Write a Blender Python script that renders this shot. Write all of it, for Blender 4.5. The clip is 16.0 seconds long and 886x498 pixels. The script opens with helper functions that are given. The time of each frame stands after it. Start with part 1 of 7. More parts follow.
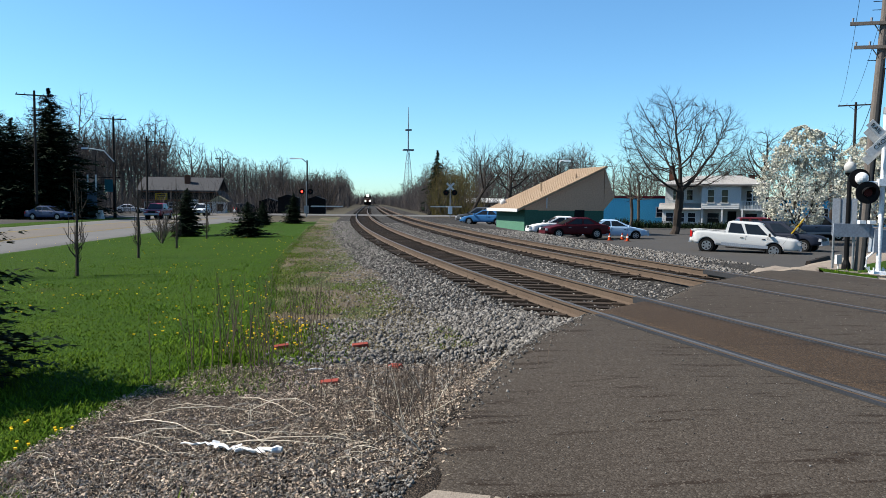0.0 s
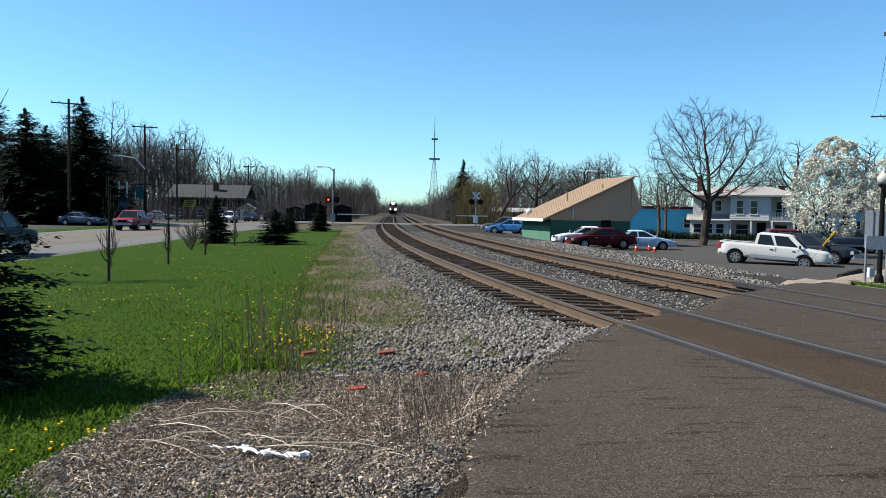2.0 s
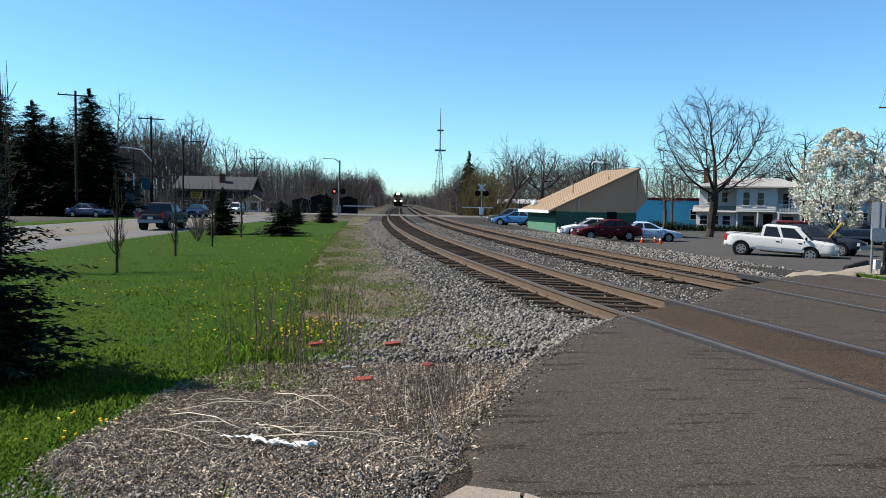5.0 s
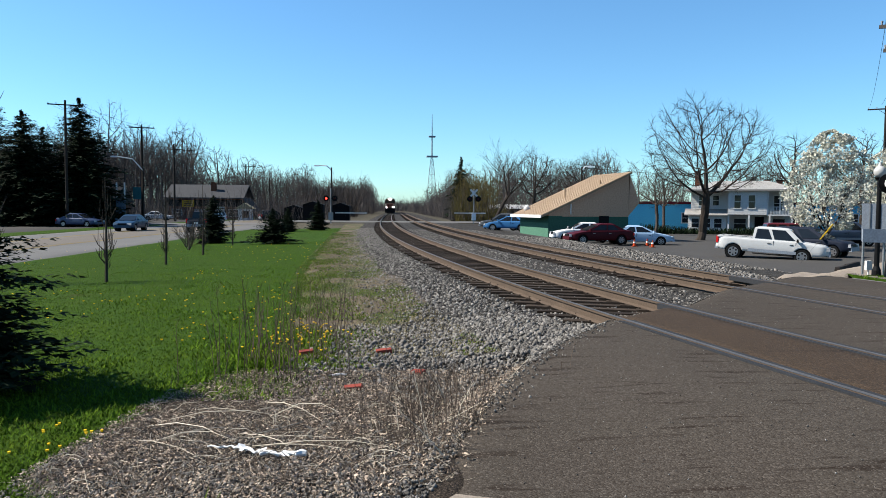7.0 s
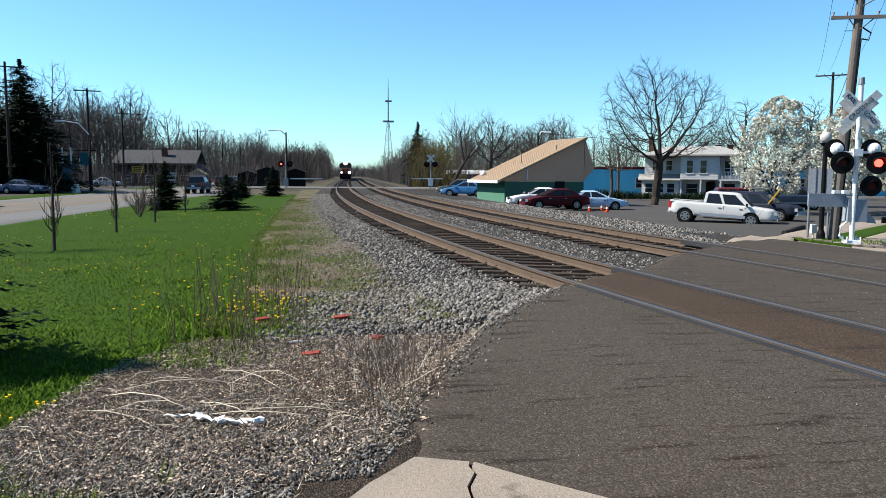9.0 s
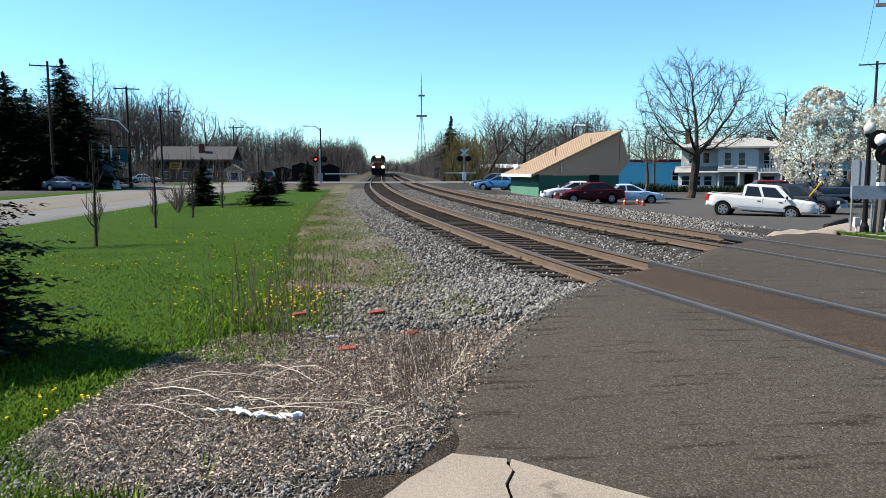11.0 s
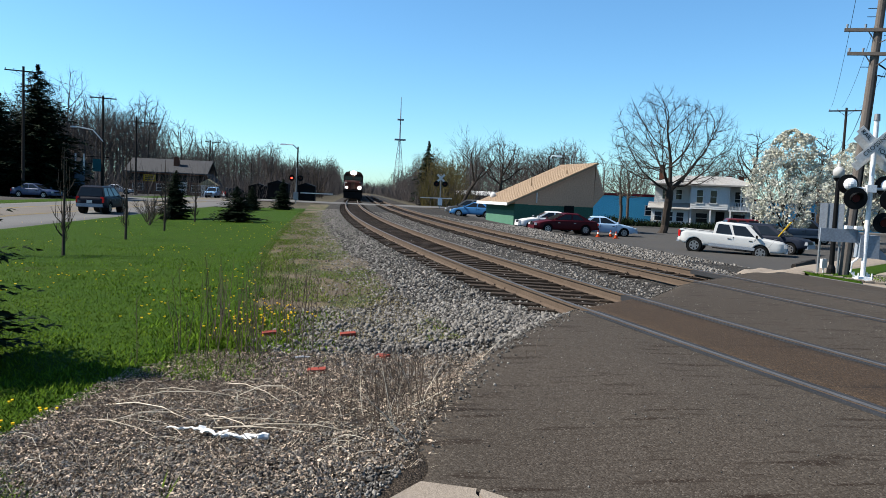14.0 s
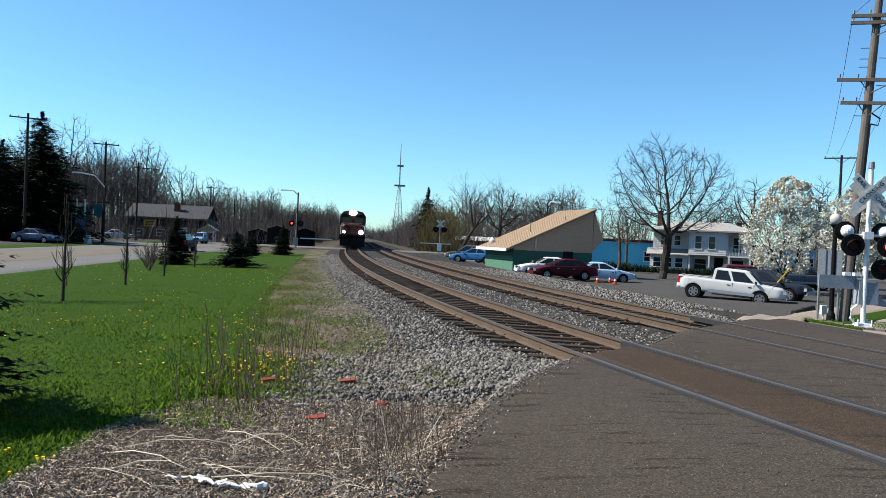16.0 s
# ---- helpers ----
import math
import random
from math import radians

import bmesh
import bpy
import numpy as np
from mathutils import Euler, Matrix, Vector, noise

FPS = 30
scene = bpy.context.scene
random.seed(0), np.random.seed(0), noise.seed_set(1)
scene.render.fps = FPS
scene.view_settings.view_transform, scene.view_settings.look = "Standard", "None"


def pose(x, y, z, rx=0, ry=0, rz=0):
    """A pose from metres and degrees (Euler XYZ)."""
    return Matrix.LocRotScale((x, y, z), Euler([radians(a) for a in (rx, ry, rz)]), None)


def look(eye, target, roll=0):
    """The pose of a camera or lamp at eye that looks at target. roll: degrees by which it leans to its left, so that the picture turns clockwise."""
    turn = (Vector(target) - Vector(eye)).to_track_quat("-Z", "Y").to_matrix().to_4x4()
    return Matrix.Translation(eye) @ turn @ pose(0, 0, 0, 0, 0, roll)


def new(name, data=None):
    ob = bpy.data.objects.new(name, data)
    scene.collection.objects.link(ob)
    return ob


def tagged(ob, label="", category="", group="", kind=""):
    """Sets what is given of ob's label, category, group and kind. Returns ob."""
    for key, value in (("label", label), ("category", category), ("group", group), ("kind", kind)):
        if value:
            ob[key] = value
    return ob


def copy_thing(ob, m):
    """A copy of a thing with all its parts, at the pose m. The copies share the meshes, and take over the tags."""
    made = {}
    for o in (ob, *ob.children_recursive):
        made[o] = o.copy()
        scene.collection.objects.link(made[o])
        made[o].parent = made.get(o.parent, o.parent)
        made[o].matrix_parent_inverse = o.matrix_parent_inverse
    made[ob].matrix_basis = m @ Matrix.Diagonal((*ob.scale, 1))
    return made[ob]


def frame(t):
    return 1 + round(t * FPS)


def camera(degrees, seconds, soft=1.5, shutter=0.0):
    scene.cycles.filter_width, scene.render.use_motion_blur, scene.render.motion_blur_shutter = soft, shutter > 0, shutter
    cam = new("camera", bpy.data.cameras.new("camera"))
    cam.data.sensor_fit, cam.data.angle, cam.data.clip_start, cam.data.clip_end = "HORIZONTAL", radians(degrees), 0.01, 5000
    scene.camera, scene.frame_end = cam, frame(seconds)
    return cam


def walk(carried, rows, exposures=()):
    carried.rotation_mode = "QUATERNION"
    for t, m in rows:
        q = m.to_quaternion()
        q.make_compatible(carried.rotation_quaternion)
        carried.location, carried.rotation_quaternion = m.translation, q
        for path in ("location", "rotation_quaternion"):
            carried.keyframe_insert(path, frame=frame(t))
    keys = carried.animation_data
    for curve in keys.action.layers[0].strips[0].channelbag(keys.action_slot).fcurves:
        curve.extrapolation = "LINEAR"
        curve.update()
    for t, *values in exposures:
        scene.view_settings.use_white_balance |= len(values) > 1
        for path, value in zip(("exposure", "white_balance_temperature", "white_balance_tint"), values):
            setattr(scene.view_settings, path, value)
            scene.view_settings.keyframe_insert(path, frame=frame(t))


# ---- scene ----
# ------------------------------------------------------------ camera
cam = camera(61.0, 16.0, soft=0.85)


def held(x, y, z, yaw, pitch, roll):
    return pose(x, y, z, 90 + pitch, 0, yaw) @ pose(0, 0, 0, 0, 0, roll)


PATH = [
    (0, 0.013, 0.043, 1.497, -1.44, -3.52, 0.55),
    (0.5, 0.019, 0.036, 1.500, -1.18, -3.12, 0.14),
    (1, 0.008, 0.018, 1.505, -1.16, -2.91, 0.47),
    (1.5, -0.002, 0.010, 1.502, -0.01, -2.40, 0.64),
    (2, -0.011, 0.014, 1.494, 0.48, -2.86, 0.99),
    (2.5, -0.016, -0.003, 1.513, 1.19, -2.15, 0.80),
    (3, -0.005, -0.002, 1.500, 1.04, -2.96, 1.01),
    (3.5, -0.007, 0.038, 1.489, 0.95, -3.07, 0.87),
    (4, -0.005, 0.126, 1.484, 1.22, -3.41, 0.42),
    (4.2, -0.005, -0.074, 1.514, 1.10, -3.58, 0.58),
    (6.3, -0.013, -0.016, 1.506, 0.67, -3.38, 1.35),
    (6.5, -0.018, 0.016, 1.505, -0.14, -3.37, 1.32),
    (7, 0.024, -0.001, 1.497, 0.38, -3.05, 0.38),
    (7.5, 0.033, -0.035, 1.497, -1.39, -3.70, 0.43),
    (8, 0.025, -0.030, 1.503, -3.97, -4.93, 0.14),
    (8.2, 0.029, -0.054, 1.500, -4.21, -4.97, 0.12),
    (10.3, 0.022, 0.064, 1.510, -0.18, -6.95, 0.55),
    (10.5, 0.028, 0.017, 1.494, -1.32, -6.52, 0.48),
    (11, 0.007, -0.004, 1.516, -0.34, -6.09, -0.13),
    (11.5, -0.000, 0.021, 1.511, 0.20, -3.85, 0.60),
    (12, 0.009, -0.007, 1.498, -0.00, -2.69, 1.11),
    (12.5, 0.010, 0.002, 1.507, -0.25, -3.02, 1.47),
    (13, 0.011, 0.017, 1.517, -0.11, -3.11, 1.00),
    (13.5, -0.005, -0.086, 1.514, -1.85, -4.42, 2.09),
    (14, -0.020, 0.042, 1.504, -2.36, -4.16, 2.49),
    (14.5, -0.045, -0.026, 1.520, -2.17, -1.80, 3.44),
    (15, -0.042, 0.008, 1.516, -1.44, -1.69, 3.01),
    (15.5, -0.023, -0.022, 1.520, -2.10, -1.57, 2.92),
    (16, -0.031, -0.005, 1.524, -2.27, -0.71, 2.57),
]
walk(cam, [(r[0], held(*r[1:])) for r in PATH],
     [(t, 1.19 + e) for t, e in ((0, 0.0), (8.2, 0.0), (9.8, 0.28), (11.0, 0.28), (11.5, 0.15), (12.0, 0.0), (16, 0.0))])

# ------------------------------------------------------------ world and sun
SUN_ELEVATION, SUN_FROM = 44.0, -84.0      # degrees; SUN_FROM: bearing of the sun, clockwise from +y
world = bpy.data.worlds.new("sky")
scene.world = world
world.use_nodes = True
wn = world.node_tree.nodes
sky = wn.new("ShaderNodeTexSky")
sky.sky_type, sky.sun_disc = "NISHITA", False
sky.sun_elevation, sky.sun_rotation = radians(SUN_ELEVATION), radians(SUN_FROM)
sky.air_density, sky.dust_density, sky.ozone_density = 1.0, 0.15, 4.0
tint = wn.new("ShaderNodeMix")
tint.data_type, tint.blend_type = "RGBA", "MULTIPLY"
tint.inputs["Factor"].default_value, tint.inputs["B"].default_value = 1.0, (0.63, 0.93, 1.06, 1)
wn["Background"].inputs["Strength"].default_value = 0.075
world.node_tree.links.new(sky.outputs[0], tint.inputs["A"])
world.node_tree.links.new(tint.outputs["Result"], wn["Background"].inputs["Color"])
sun_data = bpy.data.lights.new("sun", "SUN")
sun_data.energy, sun_data.angle, sun_data.color = 5.0, radians(0.53), (1.0, 0.95, 0.86)
sun = new("sun", sun_data)
_e, _a = radians(SUN_ELEVATION), radians(SUN_FROM)
_to = Vector((math.sin(_a) * math.cos(_e), math.cos(_a) * math.cos(_e), math.sin(_e)))
sun.matrix_world = look(_to * 100, (0, 0, 0))


# ------------------------------------------------------------ materials
TONE = 0.45                                 # scales down the base colour of dull surfaces, so that shaded parts come out deeper


def mat(name, c1, c2=None, scale=3.0, fine=40.0, rough=0.8, metal=0.0, bump=0.0, bump_scale=None, spots=None,
        spot_scale=1.0, spot_at=0.62, vary=0.0, island=0.0, coat=0.0, emit=0.0, spec=0.08, stretch=None, bright=False, cells=0.0, cell_low=0.45, grain=0.28):
    """A surface with two scales of mottling, fine relief and, if asked, patches of a third colour."""
    if not emit:
        tone = 0.82 if bright else TONE
        c1 = tuple(v * tone for v in c1)
        c2 = c2 and tuple(v * tone for v in c2)
        spots = spots and tuple(v * tone for v in spots)
    m = bpy.data.materials.new(name)
    m.use_nodes = True
    n, k = m.node_tree.nodes, m.node_tree.links
    b = n["Principled BSDF"]
    b.inputs["Roughness"].default_value, b.inputs["Metallic"].default_value = rough, metal
    b.inputs["Specular IOR Level"].default_value = spec
    b.inputs["Coat Weight"].default_value = coat
    c2 = c2 or tuple(v * 0.8 for v in c1)
    tc = n.new("ShaderNodeTexCoord")

    def noise_tex(s, detail=3.0):
        t = n.new("ShaderNodeTexNoise")
        t.inputs["Scale"].default_value, t.inputs["Detail"].default_value = s, detail
        k.new(tc.outputs["Object"], t.inputs["Vector"])
        return t.outputs["Fac"]

    def spread(fac, lo, hi):
        r = n.new("ShaderNodeMapRange")
        r.inputs["From Min"].default_value, r.inputs["From Max"].default_value = lo, hi
        k.new(fac, r.inputs["Value"])
        return r.outputs["Result"]

    def blend(fac, a, c):
        x = n.new("ShaderNodeMix")
        x.data_type = "RGBA"
        for sock, v in ((x.inputs["Factor"], fac), (x.inputs["A"], a), (x.inputs["B"], c)):
            if isinstance(v, tuple):
                sock.default_value = (*v, 1)
            elif isinstance(v, float):
                sock.default_value = v
            else:
                k.new(v, sock)
        return x.outputs["Result"]
    col = blend(spread(noise_tex(scale), 0.3, 0.7), c1, c2)
    f = noise_tex(fine)
    dark = blend(spread(f, 0.32, 0.68), tuple(v * (1 - grain) for v in c1), tuple(min(1, v * (1 + 0.9 * grain)) for v in c1))
    col = blend(0.5, col, dark)
    if spots:
        sp = noise_tex(spot_scale, 5.0)
        if stretch:
            mp = n.new("ShaderNodeMapping")
            mp.inputs["Scale"].default_value = stretch
            k.new(tc.outputs["Object"], mp.inputs["Vector"])
            k.new(mp.outputs["Vector"], sp.node.inputs["Vector"])
        col = blend(spread(sp, spot_at, spot_at + 0.08), col, spots)
    pebble = None
    if cells:                                       # small stones lying close together
        vo = n.new("ShaderNodeTexVoronoi")
        vo.inputs["Scale"].default_value = cells
        k.new(tc.outputs["Object"], vo.inputs["Vector"])
        pebble = vo.outputs["Distance"]
        tone = n.new("ShaderNodeSeparateColor")
        k.new(vo.outputs["Color"], tone.inputs["Color"])
        col = blend(spread(tone.outputs["Red"], 0.0, 1.0), tuple(v * cell_low for v in c2), col)
        col = blend(spread(tone.outputs["Green"], 0.8, 1.0), col, tuple(min(1, v * (1.7 if cell_low < 0.6 else 1.35)) for v in c1))
    for source, amount in (("obj", vary), ("isl", island)):
        if amount:
            if source == "obj":
                o = n.new("ShaderNodeObjectInfo").outputs["Random"]
            else:
                o = n.new("ShaderNodeNewGeometry").outputs["Random Per Island"]
            hsv = n.new("ShaderNodeHueSaturation")
            r = n.new("ShaderNodeMapRange")
            r.inputs["To Min"].default_value, r.inputs["To Max"].default_value = 1 - amount, 1 + amount
            k.new(o, r.inputs["Value"])
            k.new(r.outputs["Result"], hsv.inputs["Value"])
            k.new(col, hsv.inputs["Color"])
            col = hsv.outputs["Color"]
    k.new(col, b.inputs["Base Color"])
    if bump:
        bp = n.new("ShaderNodeBump")
        bp.inputs["Strength"].default_value, bp.inputs["Distance"].default_value = 1.0, bump
        k.new(noise_tex(bump_scale or fine, 4.0) if pebble is None else pebble, bp.inputs["Height"])
        bp.invert = pebble is not None
        k.new(bp.outputs["Normal"], b.inputs["Normal"])
    if emit:
        b.inputs["Emission Color"].default_value = (*c1, 1)
        b.inputs["Emission Strength"].default_value = emit
    return m


def paint(name, c, rough=0.4, coat=0.12, metal=0.0):
    if sum(c) < 0.12:
        coat, rough = 0.03, 0.5
    return mat(name, c, tuple(v * 0.93 for v in c), 1.5, 12, rough, metal, coat=coat, spec=0.1 if sum(c) < 0.12 else 0.2, bright=True, grain=0.04)


def glass_mat(name, c=(0.02, 0.025, 0.03), rough=0.05):
    return mat(name, c, c, 1, 3, rough, spec=0.3)


M_GROUND = mat("dry ground", (0.13, 0.112, 0.08), (0.085, 0.08, 0.045), 0.4, 9, 0.95, bump=0.03)
M_GRASS = mat("mown grass", (0.042, 0.098, 0.005), (0.068, 0.116, 0.007), 0.7, 7, 0.9, bump=0.04, bump_scale=25, spec=0.05,
              spots=(0.06, 0.08, 0.015), spot_scale=0.5, spot_at=0.66)
M_BLADE = mat("grass blade", (0.046, 0.098, 0.005), (0.128, 0.172, 0.010), 0.9, 5, 0.8, island=0.5, spec=0.035, bright=True)
M_DRYBLADE = mat("straw", (0.36, 0.30, 0.16), (0.22, 0.18, 0.09), 3, 30, 0.9, island=0.4)
M_ASPHALT = mat("worn asphalt", (0.128, 0.108, 0.088), (0.072, 0.056, 0.042), 0.28, 70, 0.9, bump=0.003, cells=85.0, cell_low=0.8,
                spots=(0.032, 0.020, 0.013), spot_scale=1.9, spot_at=0.575, stretch=(0.7, 4.2, 1))
M_PATCH = mat("rust-stained asphalt", (0.114, 0.078, 0.051), (0.066, 0.047, 0.034), 0.9, 50, 0.9, bump=0.004, cells=80.0, cell_low=0.75,
              spots=(0.035, 0.027, 0.022), spot_scale=1.6, spot_at=0.6, stretch=(0.32, 2.6, 1))
# paler than the other asphalt: full sun is put into the colour
M_STREET = mat("sunlit street asphalt", (0.235, 0.226, 0.217), (0.18, 0.174, 0.168), 0.25, 20, 0.9, bump=0.004)
M_LANE = mat("tan worn lane", (0.24, 0.21, 0.18), (0.20, 0.18, 0.16), 0.3, 20, 0.9)
M_LOT = mat("grey lot asphalt", (0.115, 0.108, 0.10), (0.085, 0.08, 0.077), 0.3, 18, 0.9)
M_CONCRETE = mat("concrete", (0.46, 0.385, 0.31), (0.34, 0.28, 0.225), 1.6, 45, 0.9, bump=0.006, bump_scale=90, spots=(0.22, 0.18, 0.145), spot_scale=4.0, spot_at=0.60)
M_GRAVEL = mat("gravel bed", (0.105, 0.096, 0.086), (0.045, 0.041, 0.036), 1.5, 45, 0.95, bump=0.025, cells=19.0)
M_STONE = mat("crushed stone", (0.158, 0.147, 0.134), (0.042, 0.038, 0.034), 6, 40, 0.9, island=0.85, bright=True)
M_MULCH = mat("leaf litter", (0.14, 0.108, 0.08), (0.035, 0.027, 0.02), 2.5, 60, 0.95, bump=0.012, cells=110.0)
M_DRYSTRIP = mat("dead grass and dirt", (0.225, 0.178, 0.128), (0.105, 0.085, 0.06), 0.9, 25, 0.95, bump=0.03, bump_scale=30, spots=(0.085, 0.11, 0.03), spot_scale=0.55, spot_at=0.47)
M_TIE = mat("creosoted timber", (0.055, 0.040, 0.030), (0.10, 0.075, 0.055), 5, 35, 0.9, bump=0.01, vary=0.35)
M_RAIL = mat("rusted rail side", (0.20, 0.145, 0.105), (0.14, 0.10, 0.075), 3, 40, 0.75, 0.2)
M_RAILTOP = mat("polished rail head", (0.24, 0.23, 0.225), (0.15, 0.14, 0.135), 2, 30, 0.6, 0.5)
M_RUBBER = mat("grey flangeway strip", (0.060, 0.062, 0.068), (0.022, 0.023, 0.025), 1.2, 30, 0.75, spec=0.1)
M_BARK = mat("bare bark", (0.15, 0.12, 0.095), (0.09, 0.072, 0.06), 6, 30, 0.95, island=0.25)
M_BARKDARK = mat("dark bark", (0.085, 0.068, 0.056), (0.05, 0.04, 0.034), 6, 30, 0.95, island=0.25)
M_WOODS = mat("grey winter twigs", (0.185, 0.160, 0.148), (0.115, 0.098, 0.092), 0.05, 3, 0.95, island=0.35)
M_BUDS = mat("budding twigs", (0.20, 0.155, 0.055), (0.13, 0.12, 0.04), 0.2, 4, 0.9, island=0.4)
M_NEEDLE = mat("dark conifer needles", (0.012, 0.026, 0.010), (0.022, 0.042, 0.014), 1.5, 12, 0.85, island=0.5)
M_BLOSSOM = mat("white blossom", (0.62, 0.60, 0.52), (0.46, 0.46, 0.34), 2, 12, 0.8, island=0.25, bright=True)
M_STALK = mat("dry weed stalk", (0.20, 0.15, 0.115), (0.07, 0.052, 0.040), 5, 30, 0.9, island=0.5)
M_STRAWSTALK = mat("pale fallen stalk", (0.50, 0.44, 0.35), (0.34, 0.29, 0.22), 5, 30, 0.85, island=0.3, bright=True)
M_LEAF = mat("dead leaf", (0.38, 0.30, 0.23), (0.075, 0.051, 0.036), 4, 30, 0.85, island=0.75, bright=True)
M_WEED = mat("weed leaf", (0.085, 0.15, 0.014), (0.12, 0.17, 0.02), 5, 20, 0.8, island=0.4, spec=0.0, bright=True)
M_YELLOW = mat("dandelion yellow", (0.85, 0.55, 0.02), (0.75, 0.40, 0.01), 5, 20, 0.8, bright=True)
M_BRICKRED = mat("red brick", (0.23, 0.050, 0.036), (0.17, 0.042, 0.03), 12, 60, 0.9, bump=0.003, bright=True)
M_PLASTIC = mat("crumpled white plastic", (0.75, 0.75, 0.74), (0.6, 0.6, 0.58), 8, 40, 0.4, bright=True)
M_TAN = mat("tan metal roof", (0.56, 0.40, 0.26), (0.52, 0.37, 0.24), 0.5, 9, 0.55, bump=0.002)
M_LINE = mat("worn yellow line", (0.36, 0.27, 0.10), (0.26, 0.21, 0.12), 0.4, 8, 0.9)
# second tan for the shaded sides, its colour warmed against blue skylight
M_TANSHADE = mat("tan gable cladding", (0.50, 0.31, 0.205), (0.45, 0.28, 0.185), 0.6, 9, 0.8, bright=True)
M_GREENWALL = mat("green painted wall", (0.075, 0.20, 0.145), (0.065, 0.175, 0.125), 0.8, 10, 0.7)
M_WHITE = mat("white paint", (0.62, 0.61, 0.59), (0.52, 0.51, 0.49), 1.2, 14, 0.6, bright=True)
M_TEAL = mat("teal block wall", (0.08, 0.40, 0.60), (0.07, 0.36, 0.54), 0.7, 8, 0.75, bright=True)
M_TRIMRED = mat("dark red trim", (0.22, 0.03, 0.045), None, 1, 8, 0.7)
M_SIDING = mat("white clapboard", (0.55, 0.545, 0.53), (0.48, 0.475, 0.46), 1.0, 10, 0.7, bright=True)
M_SHINGLE = mat("grey shingle", (0.11, 0.11, 0.115), (0.085, 0.085, 0.09), 1.0, 12, 0.9, bump=0.01)
# the roof looks white where lit; that brightness is put into the colour
M_PALEROOF = mat("pale roof in sunlit tone", (0.58, 0.55, 0.51), (0.42, 0.40, 0.37), 0.6, 8, 0.85)
M_BROWNBRICK = mat("brown brick wall", (0.22, 0.095, 0.06), (0.17, 0.075, 0.05), 2, 14, 0.9)
# sheds and fir house carry shade in this near-black; bands are dark themselves
M_DARKSHED = mat("dark bands and shaded boards", (0.020, 0.018, 0.018), (0.012, 0.011, 0.011), 2, 14, 0.85)
M_POLE = mat("weathered pole timber", (0.25, 0.215, 0.19), (0.16, 0.138, 0.12), 4, 30, 0.9, bump=0.006)
M_POLEDARK = mat("dark pole timber", (0.06, 0.05, 0.045), (0.04, 0.034, 0.03), 4, 30, 0.9)
M_STEEL = mat("galvanised steel", (0.46, 0.47, 0.48), (0.38, 0.39, 0.40), 3, 25, 0.5, 0.6)
M_SILVER = mat("aluminium paint", (0.74, 0.75, 0.76), (0.62, 0.63, 0.65), 3, 25, 0.45, 0.1, bright=True)
M_GREYBOX = mat("grey painted steel", (0.42, 0.47, 0.54), (0.36, 0.40, 0.46), 2, 20, 0.6)
M_BLACK = mat("matt black", (0.012, 0.012, 0.013), None, 2, 20, 0.6)
M_TYRE = mat("tyre rubber", (0.018, 0.018, 0.018), None, 4, 30, 0.85)
M_RIM = mat("alloy rim", (0.55, 0.55, 0.56), None, 4, 30, 0.35, 0.7)
M_GLASS = glass_mat("tinted glass")
M_REDLAMP = mat("lit red lens", (1.0, 0.03, 0.02), None, 4, 30, 0.4, emit=5.0)
M_DARKRED = mat("unlit red lens", (0.10, 0.012, 0.012), None, 4, 30, 0.3)
M_TAIL = mat("tail lamp red", (0.35, 0.01, 0.01), None, 4, 30, 0.3, emit=0.06)
M_HEADLAMP = mat("headlamp glass", (0.75, 0.76, 0.78), None, 4, 30, 0.2)
M_BEAM = mat("burning headlight", (1.0, 0.97, 0.9), None, 4, 30, 0.4, emit=6.0)
M_GLOBE = mat("milk glass globe", (0.82, 0.80, 0.76), None, 2, 10, 0.4)
M_CONE = mat("orange cone plastic", (0.75, 0.09, 0.02), None, 4, 30, 0.5)
M_LOCO = mat("brown-red locomotive paint", (0.055, 0.014, 0.012), (0.04, 0.011, 0.009), 0.8, 8, 0.55)
M_LOCOTOP = mat("dark brown locomotive cab paint", (0.085, 0.045, 0.034), (0.06, 0.032, 0.025), 0.8, 8, 0.55)
M_FREIGHT = mat("weathered freight steel", (0.075, 0.05, 0.04), (0.05, 0.036, 0.03), 0.7, 9, 0.85)
M_SIGNYEL = mat("yellow sign face", (0.80, 0.50, 0.02), None, 2, 15, 0.5)
M_SIGNBLUE = mat("teal sign face", (0.03, 0.18, 0.22), None, 2, 15, 0.5)
M_SOIL = mat("dark soil", (0.05, 0.036, 0.026), (0.09, 0.065, 0.045), 4, 30, 0.95, bump=0.02)


